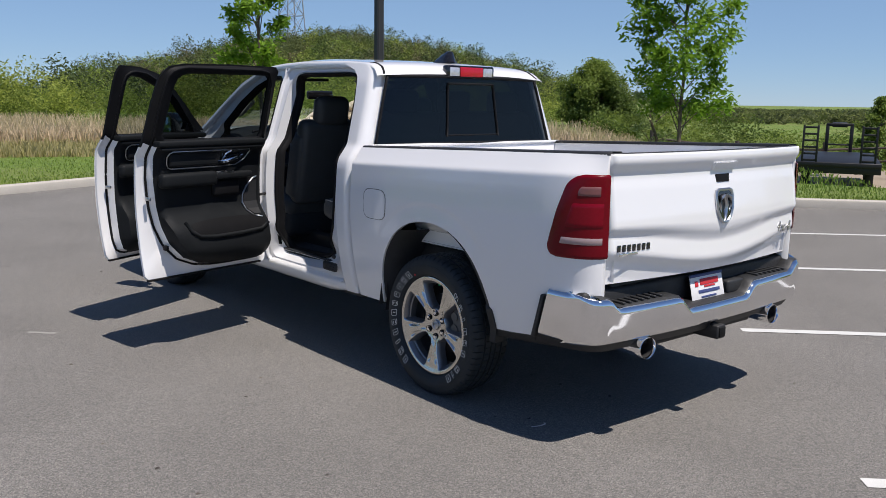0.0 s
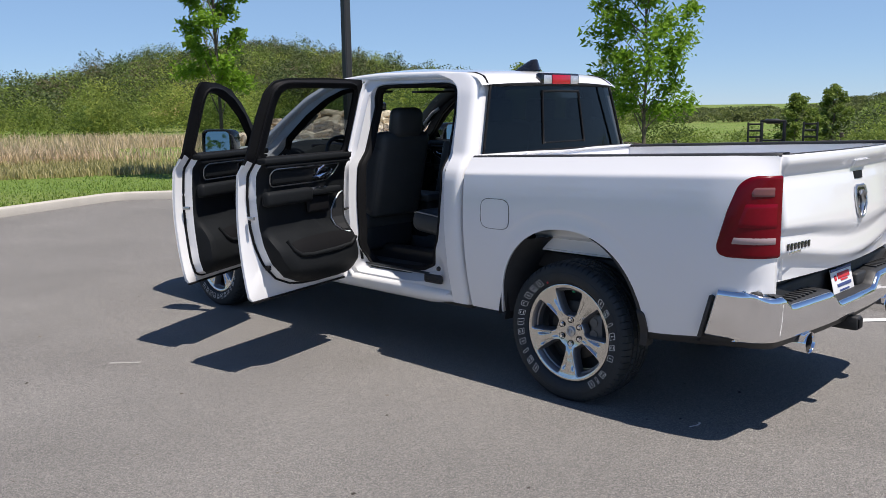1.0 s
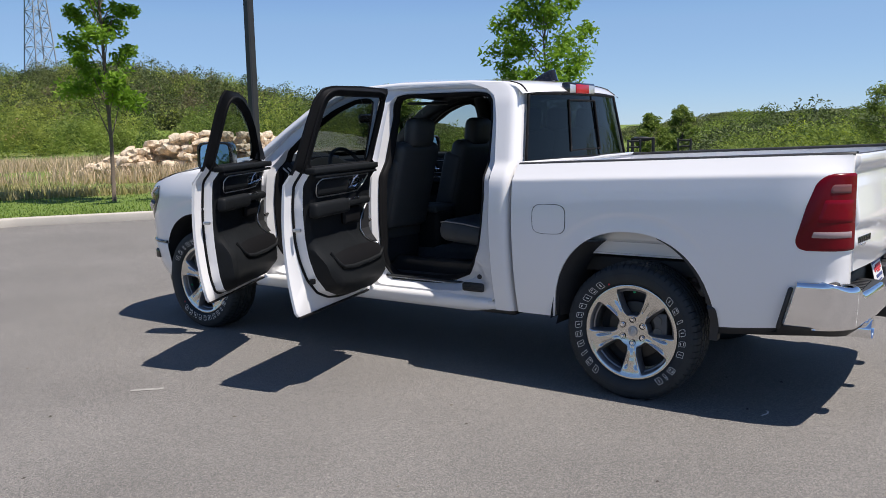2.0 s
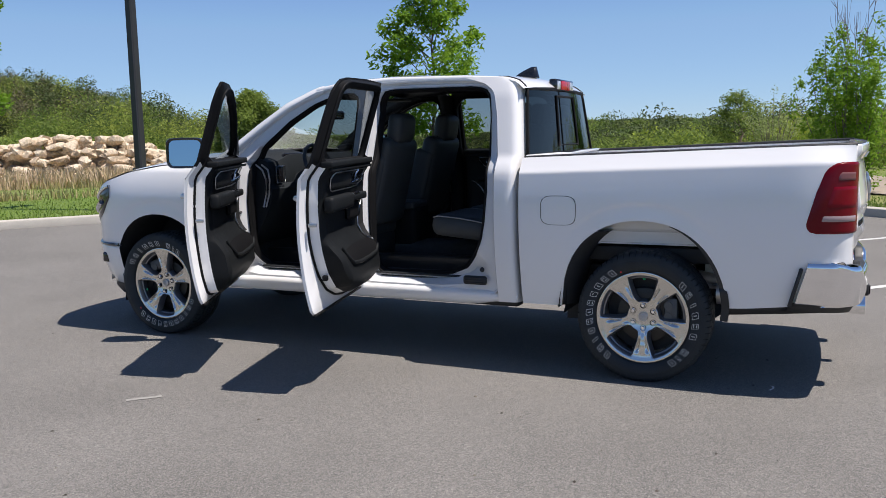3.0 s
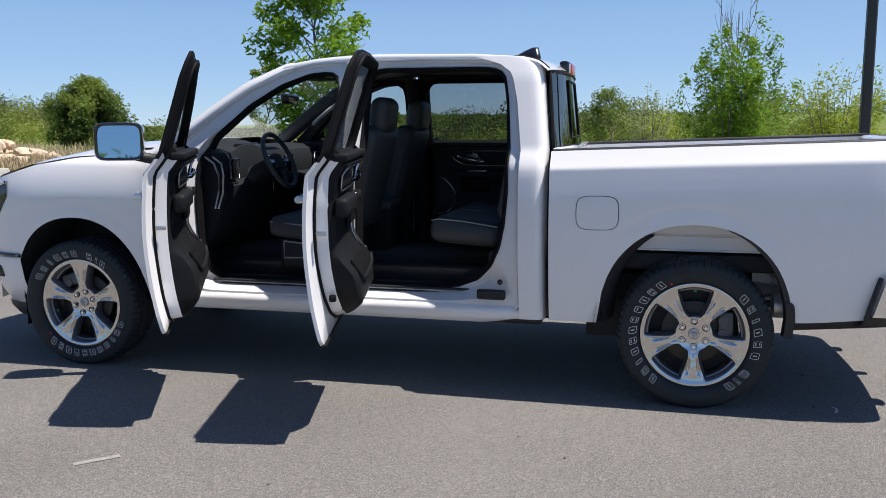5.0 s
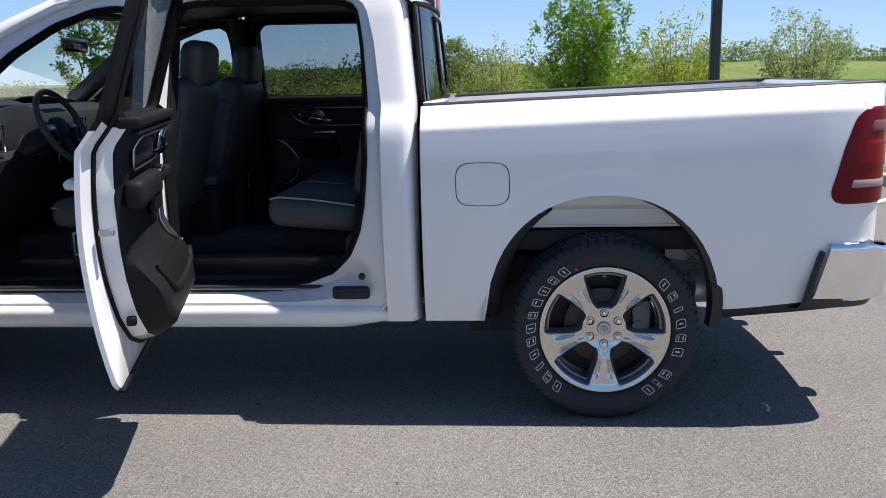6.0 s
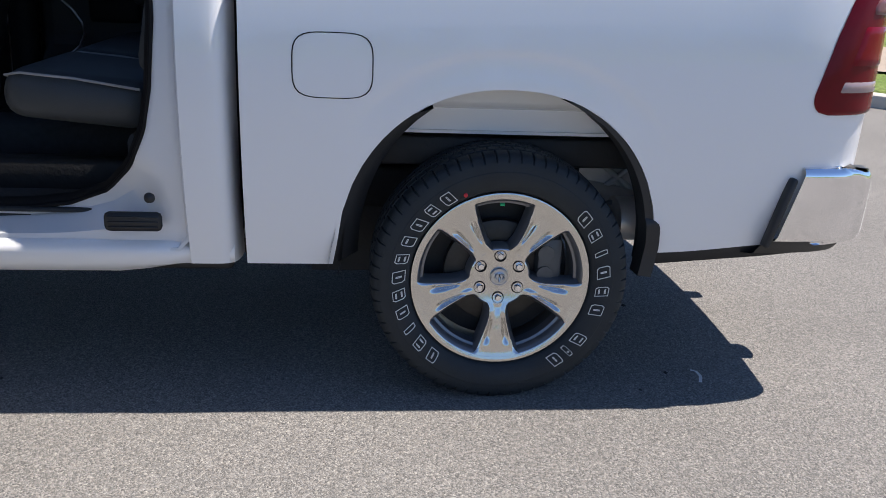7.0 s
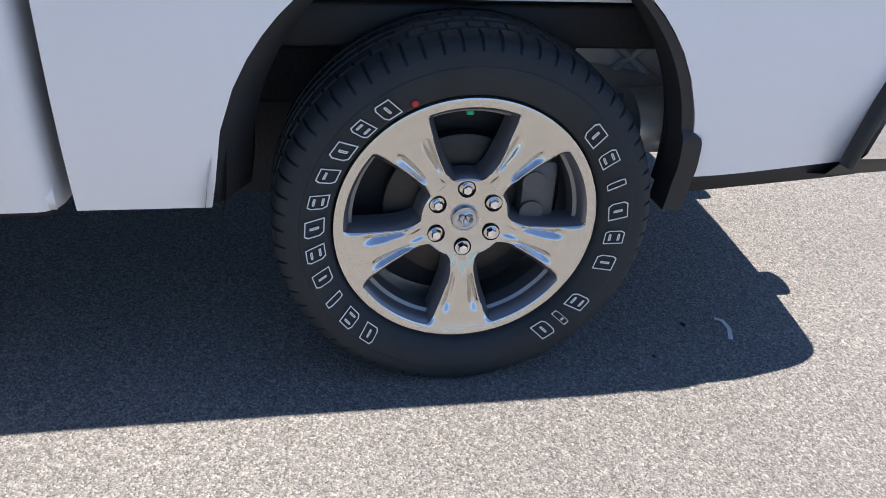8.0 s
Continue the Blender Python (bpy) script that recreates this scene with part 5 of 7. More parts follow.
bm = bmesh.new()
rows = []
for y in [3.18 + 1.68 * k / 28 for k in range(29)]:
    zl = lerp_table(HOODLINE, y)
    xe = front_point(1, y, zl)[0] - 0.004
    rows.append([(xe * u, y + (0.02 if y < 4.5 else 0.10 * (1 - u * u) * (y - 4.5) / 0.36), zl + (0.060 * smooth01(4.9, 3.7, y) + 0.02) * (1 - abs(u) ** 3) + 0.006) for u in [-1 + k / 16 for k in range(33)]])
grid(bm, rows, flip=True)
part("bonnet", bm, WHITE, truck, "white bonnet")
bm = bmesh.new()
grid(bm, [[(0.60 * u, 4.84 + 0.06 * (1 - u * u), z) for u in [-1 + k / 8 for k in range(17)]] for z in (0.72, 0.9, 1.08)])
part("grille", bm, GLOSSBLACK, truck, "dark front grille")
bm = bmesh.new()
grid(bm, [[(0.60 * u, 4.85 + 0.07 * (1 - u * u), z) for u in [-1 + k / 8 for k in range(17)]] for z in (0.34, 0.5, 0.72)])
part("front_bumper", bm, WHITE, truck)

# windscreen
def screen(u, v):
    x = u * (0.80 - 0.14 * v)
    return (x, 3.33 - 0.83 * v + 0.14 * (1 - u * u) * (1 - 0.3 * v), 1.43 + 0.50 * v + 0.04 * (1 - u * u) * v)


bm = bmesh.new()
grid(bm, [[screen(-1 + k / 8, j / 8) for k in range(17)] for j in range(9)])
part("windscreen", bm, CLEAR, truck, "clear windscreen").visible_shadow = False
bm = bmesh.new()
grid(bm, [[(0.82 * u, 3.20 + o + 0.10 * (1 - u * u), z) for u in [-1 + k / 8 for k in range(17)]] for o, z in ((0.34, 1.435), (0.12, 1.44))])
part("cowl", bm, BLACK, truck)


# ---- wheels: axis along x, outer face towards -x ----
def tyre_bm():
    bm = bmesh.new()
    half = [(0.096, 0.284), (0.105, 0.2865), (0.114, 0.290), (0.120, 0.2945), (0.1225, 0.298), (0.128, 0.305), (0.135, 0.322), (0.1375, 0.340), (0.137, 0.352), (0.1355, 0.354), (0.1345, 0.366), (0.131, 0.380), (0.124, 0.393), (0.114, 0.4015), (0.100, 0.4055), (0.080, 0.4075), (0.070, 0.408), (0.068, 0.400), (0.058, 0.400), (0.056, 0.4085), (0.030, 0.4095), (0.024, 0.4095), (0.022, 0.4015), (0.013, 0.4015), (0.011, 0.41), (0.0, 0.41)]
    prof = [(-x, r) for x, r in half] + [(x, r) for x, r in half[-2::-1]]
    seg = 1040
    rows = []
    for x, r in prof:
        row = []
        for k in range(seg):
            q = r
            ax = abs(x)
            if 0.072 < ax < 0.133 and r > 0.385 and k % 16 < 2:
                q = r - 0.007
            if 0.026 < ax < 0.057 and r > 0.405 and k % 16 in (7, 8):
                q = r - 0.006
            if ax < 0.012 and k % 16 == 0:
                q = r - 0.004
            a = 2 * math.pi * k / seg
            row.append((x, q * math.sin(a), q * math.cos(a)))
        rows.append(row)
    grid(bm, rows, close=True, flip=True)
    return bm


def face_x(r):
    return lerp_table([(0.0, -0.0735), (0.048, -0.074), (0.060, -0.0755), (0.075, -0.0785), (0.09, -0.0825), (0.11, -0.0885), (0.13, -0.0945), (0.145, -0.0975), (0.16, -0.0985), (0.20, -0.1005), (0.240, -0.1035), (0.252, -0.1055), (0.264, -0.109), (0.278, -0.113), (0.284, -0.111), (0.287, -0.104)], r)


def spoke_half(r):
    return lerp_table([(0.086, 0.0395), (0.092, 0.0325), (0.098, 0.0285), (0.106, 0.0262), (0.125, 0.0268), (0.15, 0.0315), (0.19, 0.0425), (0.23, 0.0555), (0.245, 0.0615), (0.253, 0.0665), (0.259, 0.0735), (0.264, 0.085), (0.270, 0.115)], r)


def spoke_dip(r, u):
    """Depth of the bevels, the long scoops beside the edges and the channel near the hub of a spoke."""
    u = abs(u)
    near = smooth01(0.10, 0.125, r)
    scoop = math.exp(-((u - 0.64) / 0.20) ** 2) * smooth01(0.115, 0.15, r) * (1 - smooth01(0.200, 0.235, r))
    channel = math.exp(-(u / 0.42) ** 4) * smooth01(0.088, 0.102, r) * (1 - smooth01(0.150, 0.185, r))
    return 0.004 * smooth01(0.92, 1.0, u) * near + 0.0115 * scoop + 0.004 * channel


def rim_face_bm():
    bm = bmesh.new()
    seg = 120
    # outer ring and hub plate
    for radii in ((0.264, 0.266, 0.268, 0.271, 0.274, 0.278, 0.284, 0.287), (0.030, 0.045, 0.055, 0.064, 0.072, 0.08, 0.087, 0.0925, 0.0955)):
        grid(bm, [[(face_x(r) + (0.0006 if r < 0.265 else 0.0) + 0.003 * smooth01(0.0925, 0.0955, r) * (r < 0.2), r * math.sin(2 * math.pi * k / seg), r * math.cos(2 * math.pi * k / seg)) for k in range(seg)] for r in radii], close=True)
    us = [-1.0, -0.95, -0.89, -0.83, -0.76, -0.7, -0.64, -0.57, -0.5, -0.43, -0.38, -0.34, -0.30, -0.25, -0.12]
    us = us + [0.0] + [-u for u in us[::-1]]
    for n in range(5):
        a = math.pi + 2 * math.pi * n / 5
        rows = []
        for j in range(37):
            r = 0.088 + (0.2685 - 0.088) * j / 36
            w = spoke_half(r)
            row = []
            for u in us:
                h = u * w
                y, z = h, math.sqrt(max(0.0, r * r - h * h * 0.6))
                row.append((face_x(math.hypot(y, z)) + spoke_dip(r, u), y * math.cos(a) + z * math.sin(a), z * math.cos(a) - y * math.sin(a)))
            rows.append(row)
        grid(bm, rows)
    bmesh.ops.recalc_face_normals(bm, faces=bm.faces)
    return bm


def pocket_bm():
    """Dark painted walls of the five openings."""
    bm = bmesh.new()
    for n in range(5):
        a = math.pi + 2 * math.pi * n / 5
        for sg in (-1, 1):
            rows = []
            for j in range(27):
                r = 0.086 + (0.2675 - 0.086) * j / 26
                row = []
                for dx, o in ((0.004, 0.0), (0.008, 0.002), (0.016, 0.008), (0.045, 0.012), (0.062, 0.013), (0.064, 0.0)):
                    h = sg * (spoke_half(r) + o)
                    z = math.sqrt(max(0.0, r * r - h * h * 0.6))
                    row.append((face_x(math.hypot(h, z)) + dx, h * math.cos(a) + z * math.sin(a), z * math.cos(a) - h * math.sin(a)))
                rows.append(row)
            grid(bm, rows)
    for prof in (((-0.107, 0.2655), (-0.103, 0.262), (-0.096, 0.256), (-0.074, 0.251), (-0.070, 0.243), (-0.034, 0.239), (-0.03, 0.252)),
                 ((-0.0815, 0.093), (-0.077, 0.097), (-0.068, 0.103), (-0.035, 0.107), (-0.02, 0.09))):
        grid(bm, [[(x, r * math.sin(2 * math.pi * k / 90), r * math.cos(2 * math.pi * k / 90)) for k in range(90)] for x, r in prof], close=True)
    bmesh.ops.recalc_face_normals(bm, faces=bm.faces)
    return bm


def letter_bm(bars):
    """Plain outlined slanted bars that stand for a raised letter."""
    bm = bmesh.new()
    t = 0.0023
    for oy, oz, ww, hh in bars:
        loops = []
        for inset, x in ((0, 0.0), (0, -0.0016), (t, -0.0016), (t, 0.0)):
            pts = []
            for sy, sz in ((-1, -1), (-0.2, -1), (0.7, -1), (1, -0.6), (1, 0.6), (0.7, 1), (-1, 1), (-1, 0.1)):
                yy, zz = oy + sy * (ww / 2 - inset), oz + sz * (hh / 2 - inset)
                pts.append((x, yy + zz * 0.22, zz))
            loops.append(pts)
        grid(bm, loops, close=True)
    bmesh.ops.recalc_face_normals(bm, faces=bm.faces)
    return bm


BAR_SETS = (((0, 0, 0.034, 0.043), (0, 0.006, 0.017, 0.0055)),
            ((0, 0, 0.036, 0.043), (0, 0.0095, 0.018, 0.0055), (0, -0.0095, 0.018, 0.0055)),
            ((0, 0, 0.038, 0.043), (0, 0, 0.0058, 0.020)),
            ((0, 0, 0.016, 0.043),))


def side_wall_x(r):
    return -lerp_table([(0.288, 0.124), (0.300, 0.129), (0.322, 0.135), (0.340, 0.1375), (0.352, 0.137)], r) - 0.0022


def build_wheel():
    wheel = part("wheel", tyre_bm(), TYRE, truck, "black all-terrain tyre on a five spoke alloy wheel", angle=32)
    rim = part("rim", rim_face_bm(), MACHINED, wheel, "machined five spoke alloy face", angle=35)
    part("rim_pocket", pocket_bm(), POCKET, wheel, "dark grey painted pockets", angle=40)
    bm = bmesh.new()
    lathe(bm, [(-0.104, 0.287), (-0.104, 0.276), (-0.09, 0.270), (-0.05, 0.258), (0.03, 0.250), (0.09, 0.254), (0.105, 0.270)], 72)
    part("barrel", bm, BARREL, wheel)
    bm = bmesh.new()
    vs = lathe(bm, [(-0.020, 0.172), (-0.022, 0.168), (-0.022, 0.10), (-0.045, 0.085), (-0.045, 0.0005)], 48)
    lathe(bm, [(-0.020, 0.172), (0.008, 0.172), (0.008, 0.05)], 48)
    bmesh.ops.recalc_face_normals(bm, faces=bm.faces)
    part("brake_disc", bm, ROTOR, wheel, angle=40)
    bm = bmesh.new()
    vs = lathe(bm, [(0.03, 0.24), (0.032, 0.12), (0.02, 0.06), (0.02, 0.001)], 40)
    part("splash_shield", bm, UNDER, wheel)
    bm = bmesh.new()
    box(bm, (-0.018, -0.165, 0.040), (0.085, 0.085, 0.17), 0.022)
    tube(bm, [(-0.055, -0.15, 0.075), (-0.066, -0.15, 0.075)], 0.026, 16)
    tube(bm, [(-0.055, -0.15, 0.005), (-0.066, -0.15, 0.005)], 0.026, 16)
    part("brake_caliper", bm, CALIPER, wheel, "grey cast brake caliper", angle=40)
    bm = bmesh.new()
    vs = lathe(bm, [(-0.0715, 0.031), (-0.0805, 0.030), (-0.0835, 0.028), (-0.0835, 0.026), (-0.082, 0.0245), (-0.082, 0.019), (-0.0850, 0.014), (-0.0855, 0.002)], 40)
    cap(bm, vs[-1])
    bmesh.ops.recalc_face_normals(bm, faces=bm.faces)
    cap_ob = part("centre_cap", bm, SATIN, wheel, "satin centre cap", angle=30)
    bm = bmesh.new()
    for sg in (-1, 1):
        tube(bm, [(-0.0857, sg * 0.004, 0.012), (-0.0865, sg * 0.013, 0.010), (-0.0865, sg * 0.015, 0.0), (-0.0857, sg * 0.009, -0.008)], [0.003, 0.004, 0.0035, 0.002], 6)
    tube(bm, [(-0.0857, 0, 0.012), (-0.0865, 0, 0.0), (-0.0857, 0, -0.015)], [0.004, 0.005, 0.003], 6)
    part("cap_relief", bm, SATIN, cap_ob)
    lug, recess = None, None
    for k in range(6):
        a = math.pi * k / 3
        y, z = 0.070 * math.sin(a), 0.070 * math.cos(a)
        if lug is None:
            bm = bmesh.new()
            vs = grid(bm, [[(x, r * math.sin(q), r * math.cos(q)) for q in (2 * math.pi * j / 6 for j in range(6))] for x, r in ((-0.066, 0.0118), (-0.085, 0.0118), (-0.089, 0.0095))], close=True)
            cap(bm, vs[-1])
            lug = part("lug_nut", bm, CHROME, wheel, angle=20)
            lug.location = (0, y, z)
            bm = bmesh.new()
            lathe(bm, [(-0.0775, 0.0200), (-0.0835, 0.0188), (-0.071, 0.0150)], 20)
            vs = lathe(bm, [(-0.070, 0.0150), (-0.070, 0.001)], 20)
            recess = part("lug_recess", bm, SEAL, wheel)
            recess.location = (0, y, z)
        else:
            for src in (lug, recess):
                o = src.copy()
                scene.collection.objects.link(o)
                o.location = (0, y, z)
    shapes = {}
    angles = [230 - 10.6 * k for k in range(11)] + [41 - 11.4 * k for k in range(6)] + [-36, -45.5, -54]
    for k, d in enumerate(angles):
        a = radians(d)
        r = 0.322
        kind = (2, 1, 3, 2, 1, 2, 1, 0, 2, 1, 2)[k % 11]
        if kind not in shapes:
            o = part("raised_letter", letter_bm(BAR_SETS[kind]), LETTER, wheel, smooth=False)
            shapes[kind] = o.data
        else:
            o = new("raised_letter", shapes[kind])
            o.parent = wheel
        tilt = math.degrees(math.atan2(side_wall_x(0.334) - side_wall_x(0.302), 0.032))
        o.matrix_local = Matrix.Translation((side_wall_x(r), -r * math.cos(a), r * math.sin(a))) @ Matrix.Rotation(math.pi / 2 - a, 4, "X") @ Matrix.Rotation(radians(tilt), 4, "Y")
        o.scale = (1, (0.45 if k == 18 else (0.92, 1.0, 1.08)[k % 3]), 1)
    bm = bmesh.new()
    vs = disc(bm, 0.007, 0.0065, -0.0005, -0.0015, 14)
    cap(bm, vs[-1])
    dot = part("red_dot", bm, INKRED, wheel)
    a = radians(114.5)
    dot.location = (side_wall_x(0.306), -0.306 * math.cos(a), 0.306 * math.sin(a))
    bm = bmesh.new()
    box(bm, (-0.05, 0.0, 0.232), (0.012, 0.016, 0.010), 0.003)
    part("green_mark", bm, GREENMARK, wheel)
    return wheel


TRACK = 0.874
FULL, ALLOY = 1.035, 1.028
w0 = build_wheel()
for o in (w0, *w0.children):
    if o.name.startswith(('raised_letter', 'lug', 'red_dot')):
        o.location.yz = (o.location.y * FULL, o.location.z * FULL)
    else:
        k = FULL if o is w0 else ALLOY
        o.data.transform(Matrix.Diagonal((1, k, k, 1)))
w0.matrix_local = Matrix.Translation((-TRACK, -0.012, 0.418))
for m in (Matrix.Translation((-TRACK, WB, 0.418)) @ Matrix.Rotation(radians(-108), 4, "X"),
          Matrix.Translation((TRACK, -0.012, 0.418)) @ Matrix.Rotation(math.pi, 4, "Z") @ Matrix.Rotation(0.7, 4, "X"),
          Matrix.Translation((TRACK, WB, 0.418)) @ Matrix.Rotation(math.pi, 4, "Z") @ Matrix.Rotation(0.3, 4, "X")):
    copy_thing(w0, m)

# ---- wheelhouses and chassis ----
for sx in (-1, 1):
    for yc, a, b, z0, deep in ((0, 0.53, 0.59, 0.45, 0.60), (WB, 0.51, 0.61, 0.39, 0.50)):
        bm = bmesh.new()
        rows = []
        for k in range(25):
            t = math.pi * k / 24
            c, s = math.cos(t), math.sin(t)
            e = (abs(c) ** 2.2 + abs(s) ** 2.2) ** (-1 / 2.2)
            y, z = yc + a * c * e, z0 + b * s * e
            xo = side(y, z, yc == 0)
            if yc == 0:
                rows.append([(sx * (xo - 0.006), y, z), (sx * (xo - 0.035), y, z + 0.004), (sx * (xo - 0.04), y + 0.01 * c, z + 0.02)])
            else:
                rows.append([(sx * (xo - 0.006), y, z), (sx * (xo - 0.03), y, z + 0.004), (sx * deep, y, z + 0.02)])
        grid(bm, rows)
        part("wheel_arch_lip", bm, LINER, truck, "dark wheelhouse lining")
    # dark rear liner in front of and behind the rear wheel
    for y0, y1, z1 in ((0.44, 0.53, 0.98),):
        bm = bmesh.new()
        rows = []
        for k in range(9):
            t = k / 8
            yy = (y0 + y1) / 2 + (0.06 if y0 > 0 else -0.055) * (1 - t) - (0.14 if y0 > 0 else -0.14) * t * t
            rows.append([(sx * 0.965, yy, 0.44 + (z1 - 0.44) * t), (sx * 0.62, yy, 0.44 + (z1 - 0.44) * t)])
        grid(bm, rows)
        part("wheelhouse_liner", bm, LINER, truck)
    # inner lips of the rear liner beside the arch
    for sg in (-1, 1):
        bm = bmesh.new()
        rows = []
        for k in range(14):
            z = 0.455 + 0.50 * k / 13
            ya = 0.52 * (1 - max(0.0, (z - 0.45) / 0.585) ** 2.2) ** (1 / 2.2)
            xo = side(sg * ya, z, True)
            inner = [(sx * (xo - 0.12), sg * (ya - 0.07), z), (sx * 0.62, sg * (ya - 0.075), z)] if sg > 0 else [(sx * (xo - 0.10), sg * (ya - 0.03), z)]
            rows.append([(sx * (xo - 0.012), sg * (ya - 0.001), z), (sx * (xo - 0.03), sg * (ya - 0.02), z)] + inner)
        grid(bm, rows)
        part("wheelhouse_liner", bm, LINER, truck)
    # added dark sheet, no real part: blocks the sunlit ground seen under the truck
    bm = bmesh.new()
    grid(bm, [[(sx * 0.49, y, z) for y in (0.12, 0.4, 0.62)] for z in (0.27, 0.45, 0.62)])
    part("splash_panel", bm, UNDER, truck)
    # flap of the liner that hangs down ahead of the wheel
    bm = bmesh.new()
    grid(bm, [[(sx * x, y, z) for x in (0.94, 0.6, 0.3)] for y, z in ((0.49, 0.62), (0.50, 0.47), (0.515, 0.40))])
    part("liner_flap", bm, LINER, truck)
    bm = bmesh.new()
    rows = []
    for k in range(40):
        t = k / 39
        z = 1.0 - 0.58 * t
        y = -0.52 * (1 - max(0.0, (z - 0.45) / 0.585) ** 2.2) ** (1 / 2.2) + 0.003
        tab = smooth01(0.625, 0.61, z)
        xo = side(y, max(z, 0.5), True) - 0.004 + 0.014 * tab - 0.03 * max(0.0, t - 0.8)
        y += 0.012 * max(0.0, 0.52 - z) / 0.1
        rows.append([(sx * xo, y - 0.02 * tab, z), (sx * xo, y + 0.026, z + 0.004), (sx * (xo - 0.07), y + 0.032, z + 0.004), (sx * (xo - 0.07), y - 0.016 * tab, z)])
    vs = grid(bm, rows, close=True)
    cap(bm, vs[-1])
    bmesh.ops.recalc_face_normals(bm, faces=bm.faces)
    part("mud_flap", bm, BLACK, truck, "black moulded mud flap", angle=40)
    # dark strip below the bed side behind the wheel
    bm = bmesh.new()
    rows = []
    for k in range(12):
        s = 0.53 + 0.50 * k / 11
        p = rear_point(sx, s, 0.53 + 0.03 * k / 11)
        z = 0.505 + 0.045 * k / 11
        rows.append([(p[0] - sx * 0.012, p[1], z + 0.03), (p[0] - sx * 0.012, p[1], z - 0.040), (p[0] - sx * 0.08, p[1], z - 0.036)])
    grid(bm, rows)
    part("lower_valance", bm, BLACK, truck, "black strip under the bed side")
    bm = bmesh.new()
    box(bm, (sx * 0.46, 1.85, 0.60), (0.09, 6.0, 0.16), 0.02)
    part("frame_rail", bm, UNDER, truck, "black ladder frame rail")
    tube_part("shock_absorber", [(sx * 0.55, -0.28, 0.45), (sx * 0.52, -0.22, 0.88)], 0.028, SATIN, truck)
    tube_part("coil_spring_cover", [(sx * 0.55, 0.05, 0.45), (sx * 0.55, 0.05, 0.80)], 0.07, UNDER, truck, 16)
    tube_part("exhaust_pipe", [(sx * 0.60, -1.02, 0.475), (sx * 0.60, -0.80, 0.53), (sx * 0.62, -0.55, 0.60), (sx * 0.58, -0.2, 0.66)], 0.036, STEEL, truck, 14, "dull steel exhaust pipe")
    bm = bmesh.new()
    rows = [[(sx * 0.74 + 0.10 * math.cos(q), y, 0.565 + 0.075 * math.sin(q)) for q in (2 * math.pi * k / 24 for k in range(24))] for y in (-0.44, -0.45, -0.62, -0.63)]
    vs = grid(bm, rows, close=True)
    cap(bm, vs[0])
    cap(bm, vs[-1])
    bmesh.ops.recalc_face_normals(bm, faces=bm.faces)
    part("exhaust_resonator", bm, STEEL, truck, "dull steel resonator can", angle=40)
    bm = bmesh.new()
    grid(bm, [[(sx * (0.52 + 0.02 * math.sin(y * 40)), y, z) for y in (-0.33, -0.43, -0.55, -0.68, -0.80, -0.95)] for z in (0.50, 0.6, 0.7, 0.8, 0.92)])
    part("inner_panel", bm, UNDER, truck)
    bm = bmesh.new()
    grid(bm, [[(sx * (0.60 + 0.03 * (z - 0.6)), y, z) for y in (-0.34, -0.50, -0.66, -0.80)] for z in (0.56, 0.68, 0.80, 0.92)])
    part("heat_shield", bm, SHIELD, truck, "dull pressed metal heat shield")
    for za, zb in ((0.60, 0.76), (0.76, 0.60)):
        tube_part("shield_rib", [(sx * 0.612, -0.38, za), (sx * 0.612, -0.58, zb)], 0.011, SHIELD, truck, 8)
    for a, b, r in (((0.70, -0.40, 0.93), (0.72, -0.62, 0.66), 0.010), ((0.72, -0.62, 0.66), (0.70, -0.40, 0.60), 0.009), ((0.74, -0.50, 0.90), (0.74, -0.66, 0.90), 0.008), ((0.66, -0.36, 0.76), (0.70, -0.62, 0.72), 0.007)):
        tube_part("hanger_brace", [(sx * a[0], a[1], a[2]), (sx * b[0], b[1], b[2])], r, SATIN, truck, 6, "bare metal hanger strut")
    bm = bmesh.new()
    box(bm, (sx * 0.66, -0.56, 0.79), (0.012, 0.05, 0.16), 0.003)
    part("hanger_plate", bm, STEEL, truck)
    bm = bmesh.new()
    box(bm, (sx * 0.50, 0.18, 0.90), (0.10, 0.60, 0.05), 0.012)
    part("cross_bracket", bm, UNDER, truck)
tube_part("rear_axle", [(-0.80, 0, 0.408), (-0.2, 0, 0.42), (0.2, 0, 0.42), (0.80, 0, 0.408)], [0.05, 0.055, 0.055, 0.05], UNDER, truck, 16)
bm = bmesh.new()
bmesh.ops.create_uvsphere(bm, u_segments=20, v_segments=12, radius=0.15, matrix=Matrix.Translation((0, 0, 0.42)))
part("differential", bm, UNDER, truck)
tube_part("prop_shaft", [(0, 0.1, 0.45), (0, 2.6, 0.52)], 0.045, UNDER, truck, 14)
bm = bmesh.new()
box(bm, (0, 2.0, 0.50), (1.70, 2.3, 0.10), 0.02)
part("floor_pan", bm, UNDER, truck)
bm = bmesh.new()
box(bm, (-0.58, 0.86, 0.495), (0.36, 0.70, 0.17), 0.05)
part("fuel_tank", bm, UNDER, truck)
bm = bmesh.new()
box(bm, (0, -0.62, 0.60), (0.76, 0.76, 0.20), 0.09, seg=3)
part("spare_wheel", bm, TYRE, truck)
bm = bmesh.new()
box(bm, (0, 3.95, 0.85), (0.95, 1.3, 0.75), 0.08)
part("engine_bay", bm, UNDER, truck)
bm = bmesh.new()
box(bm, (0, -0.2, 0.79), (1.5, 1.9, 0.10), 0.01)
part("bed_underside", bm, UNDER, truck)


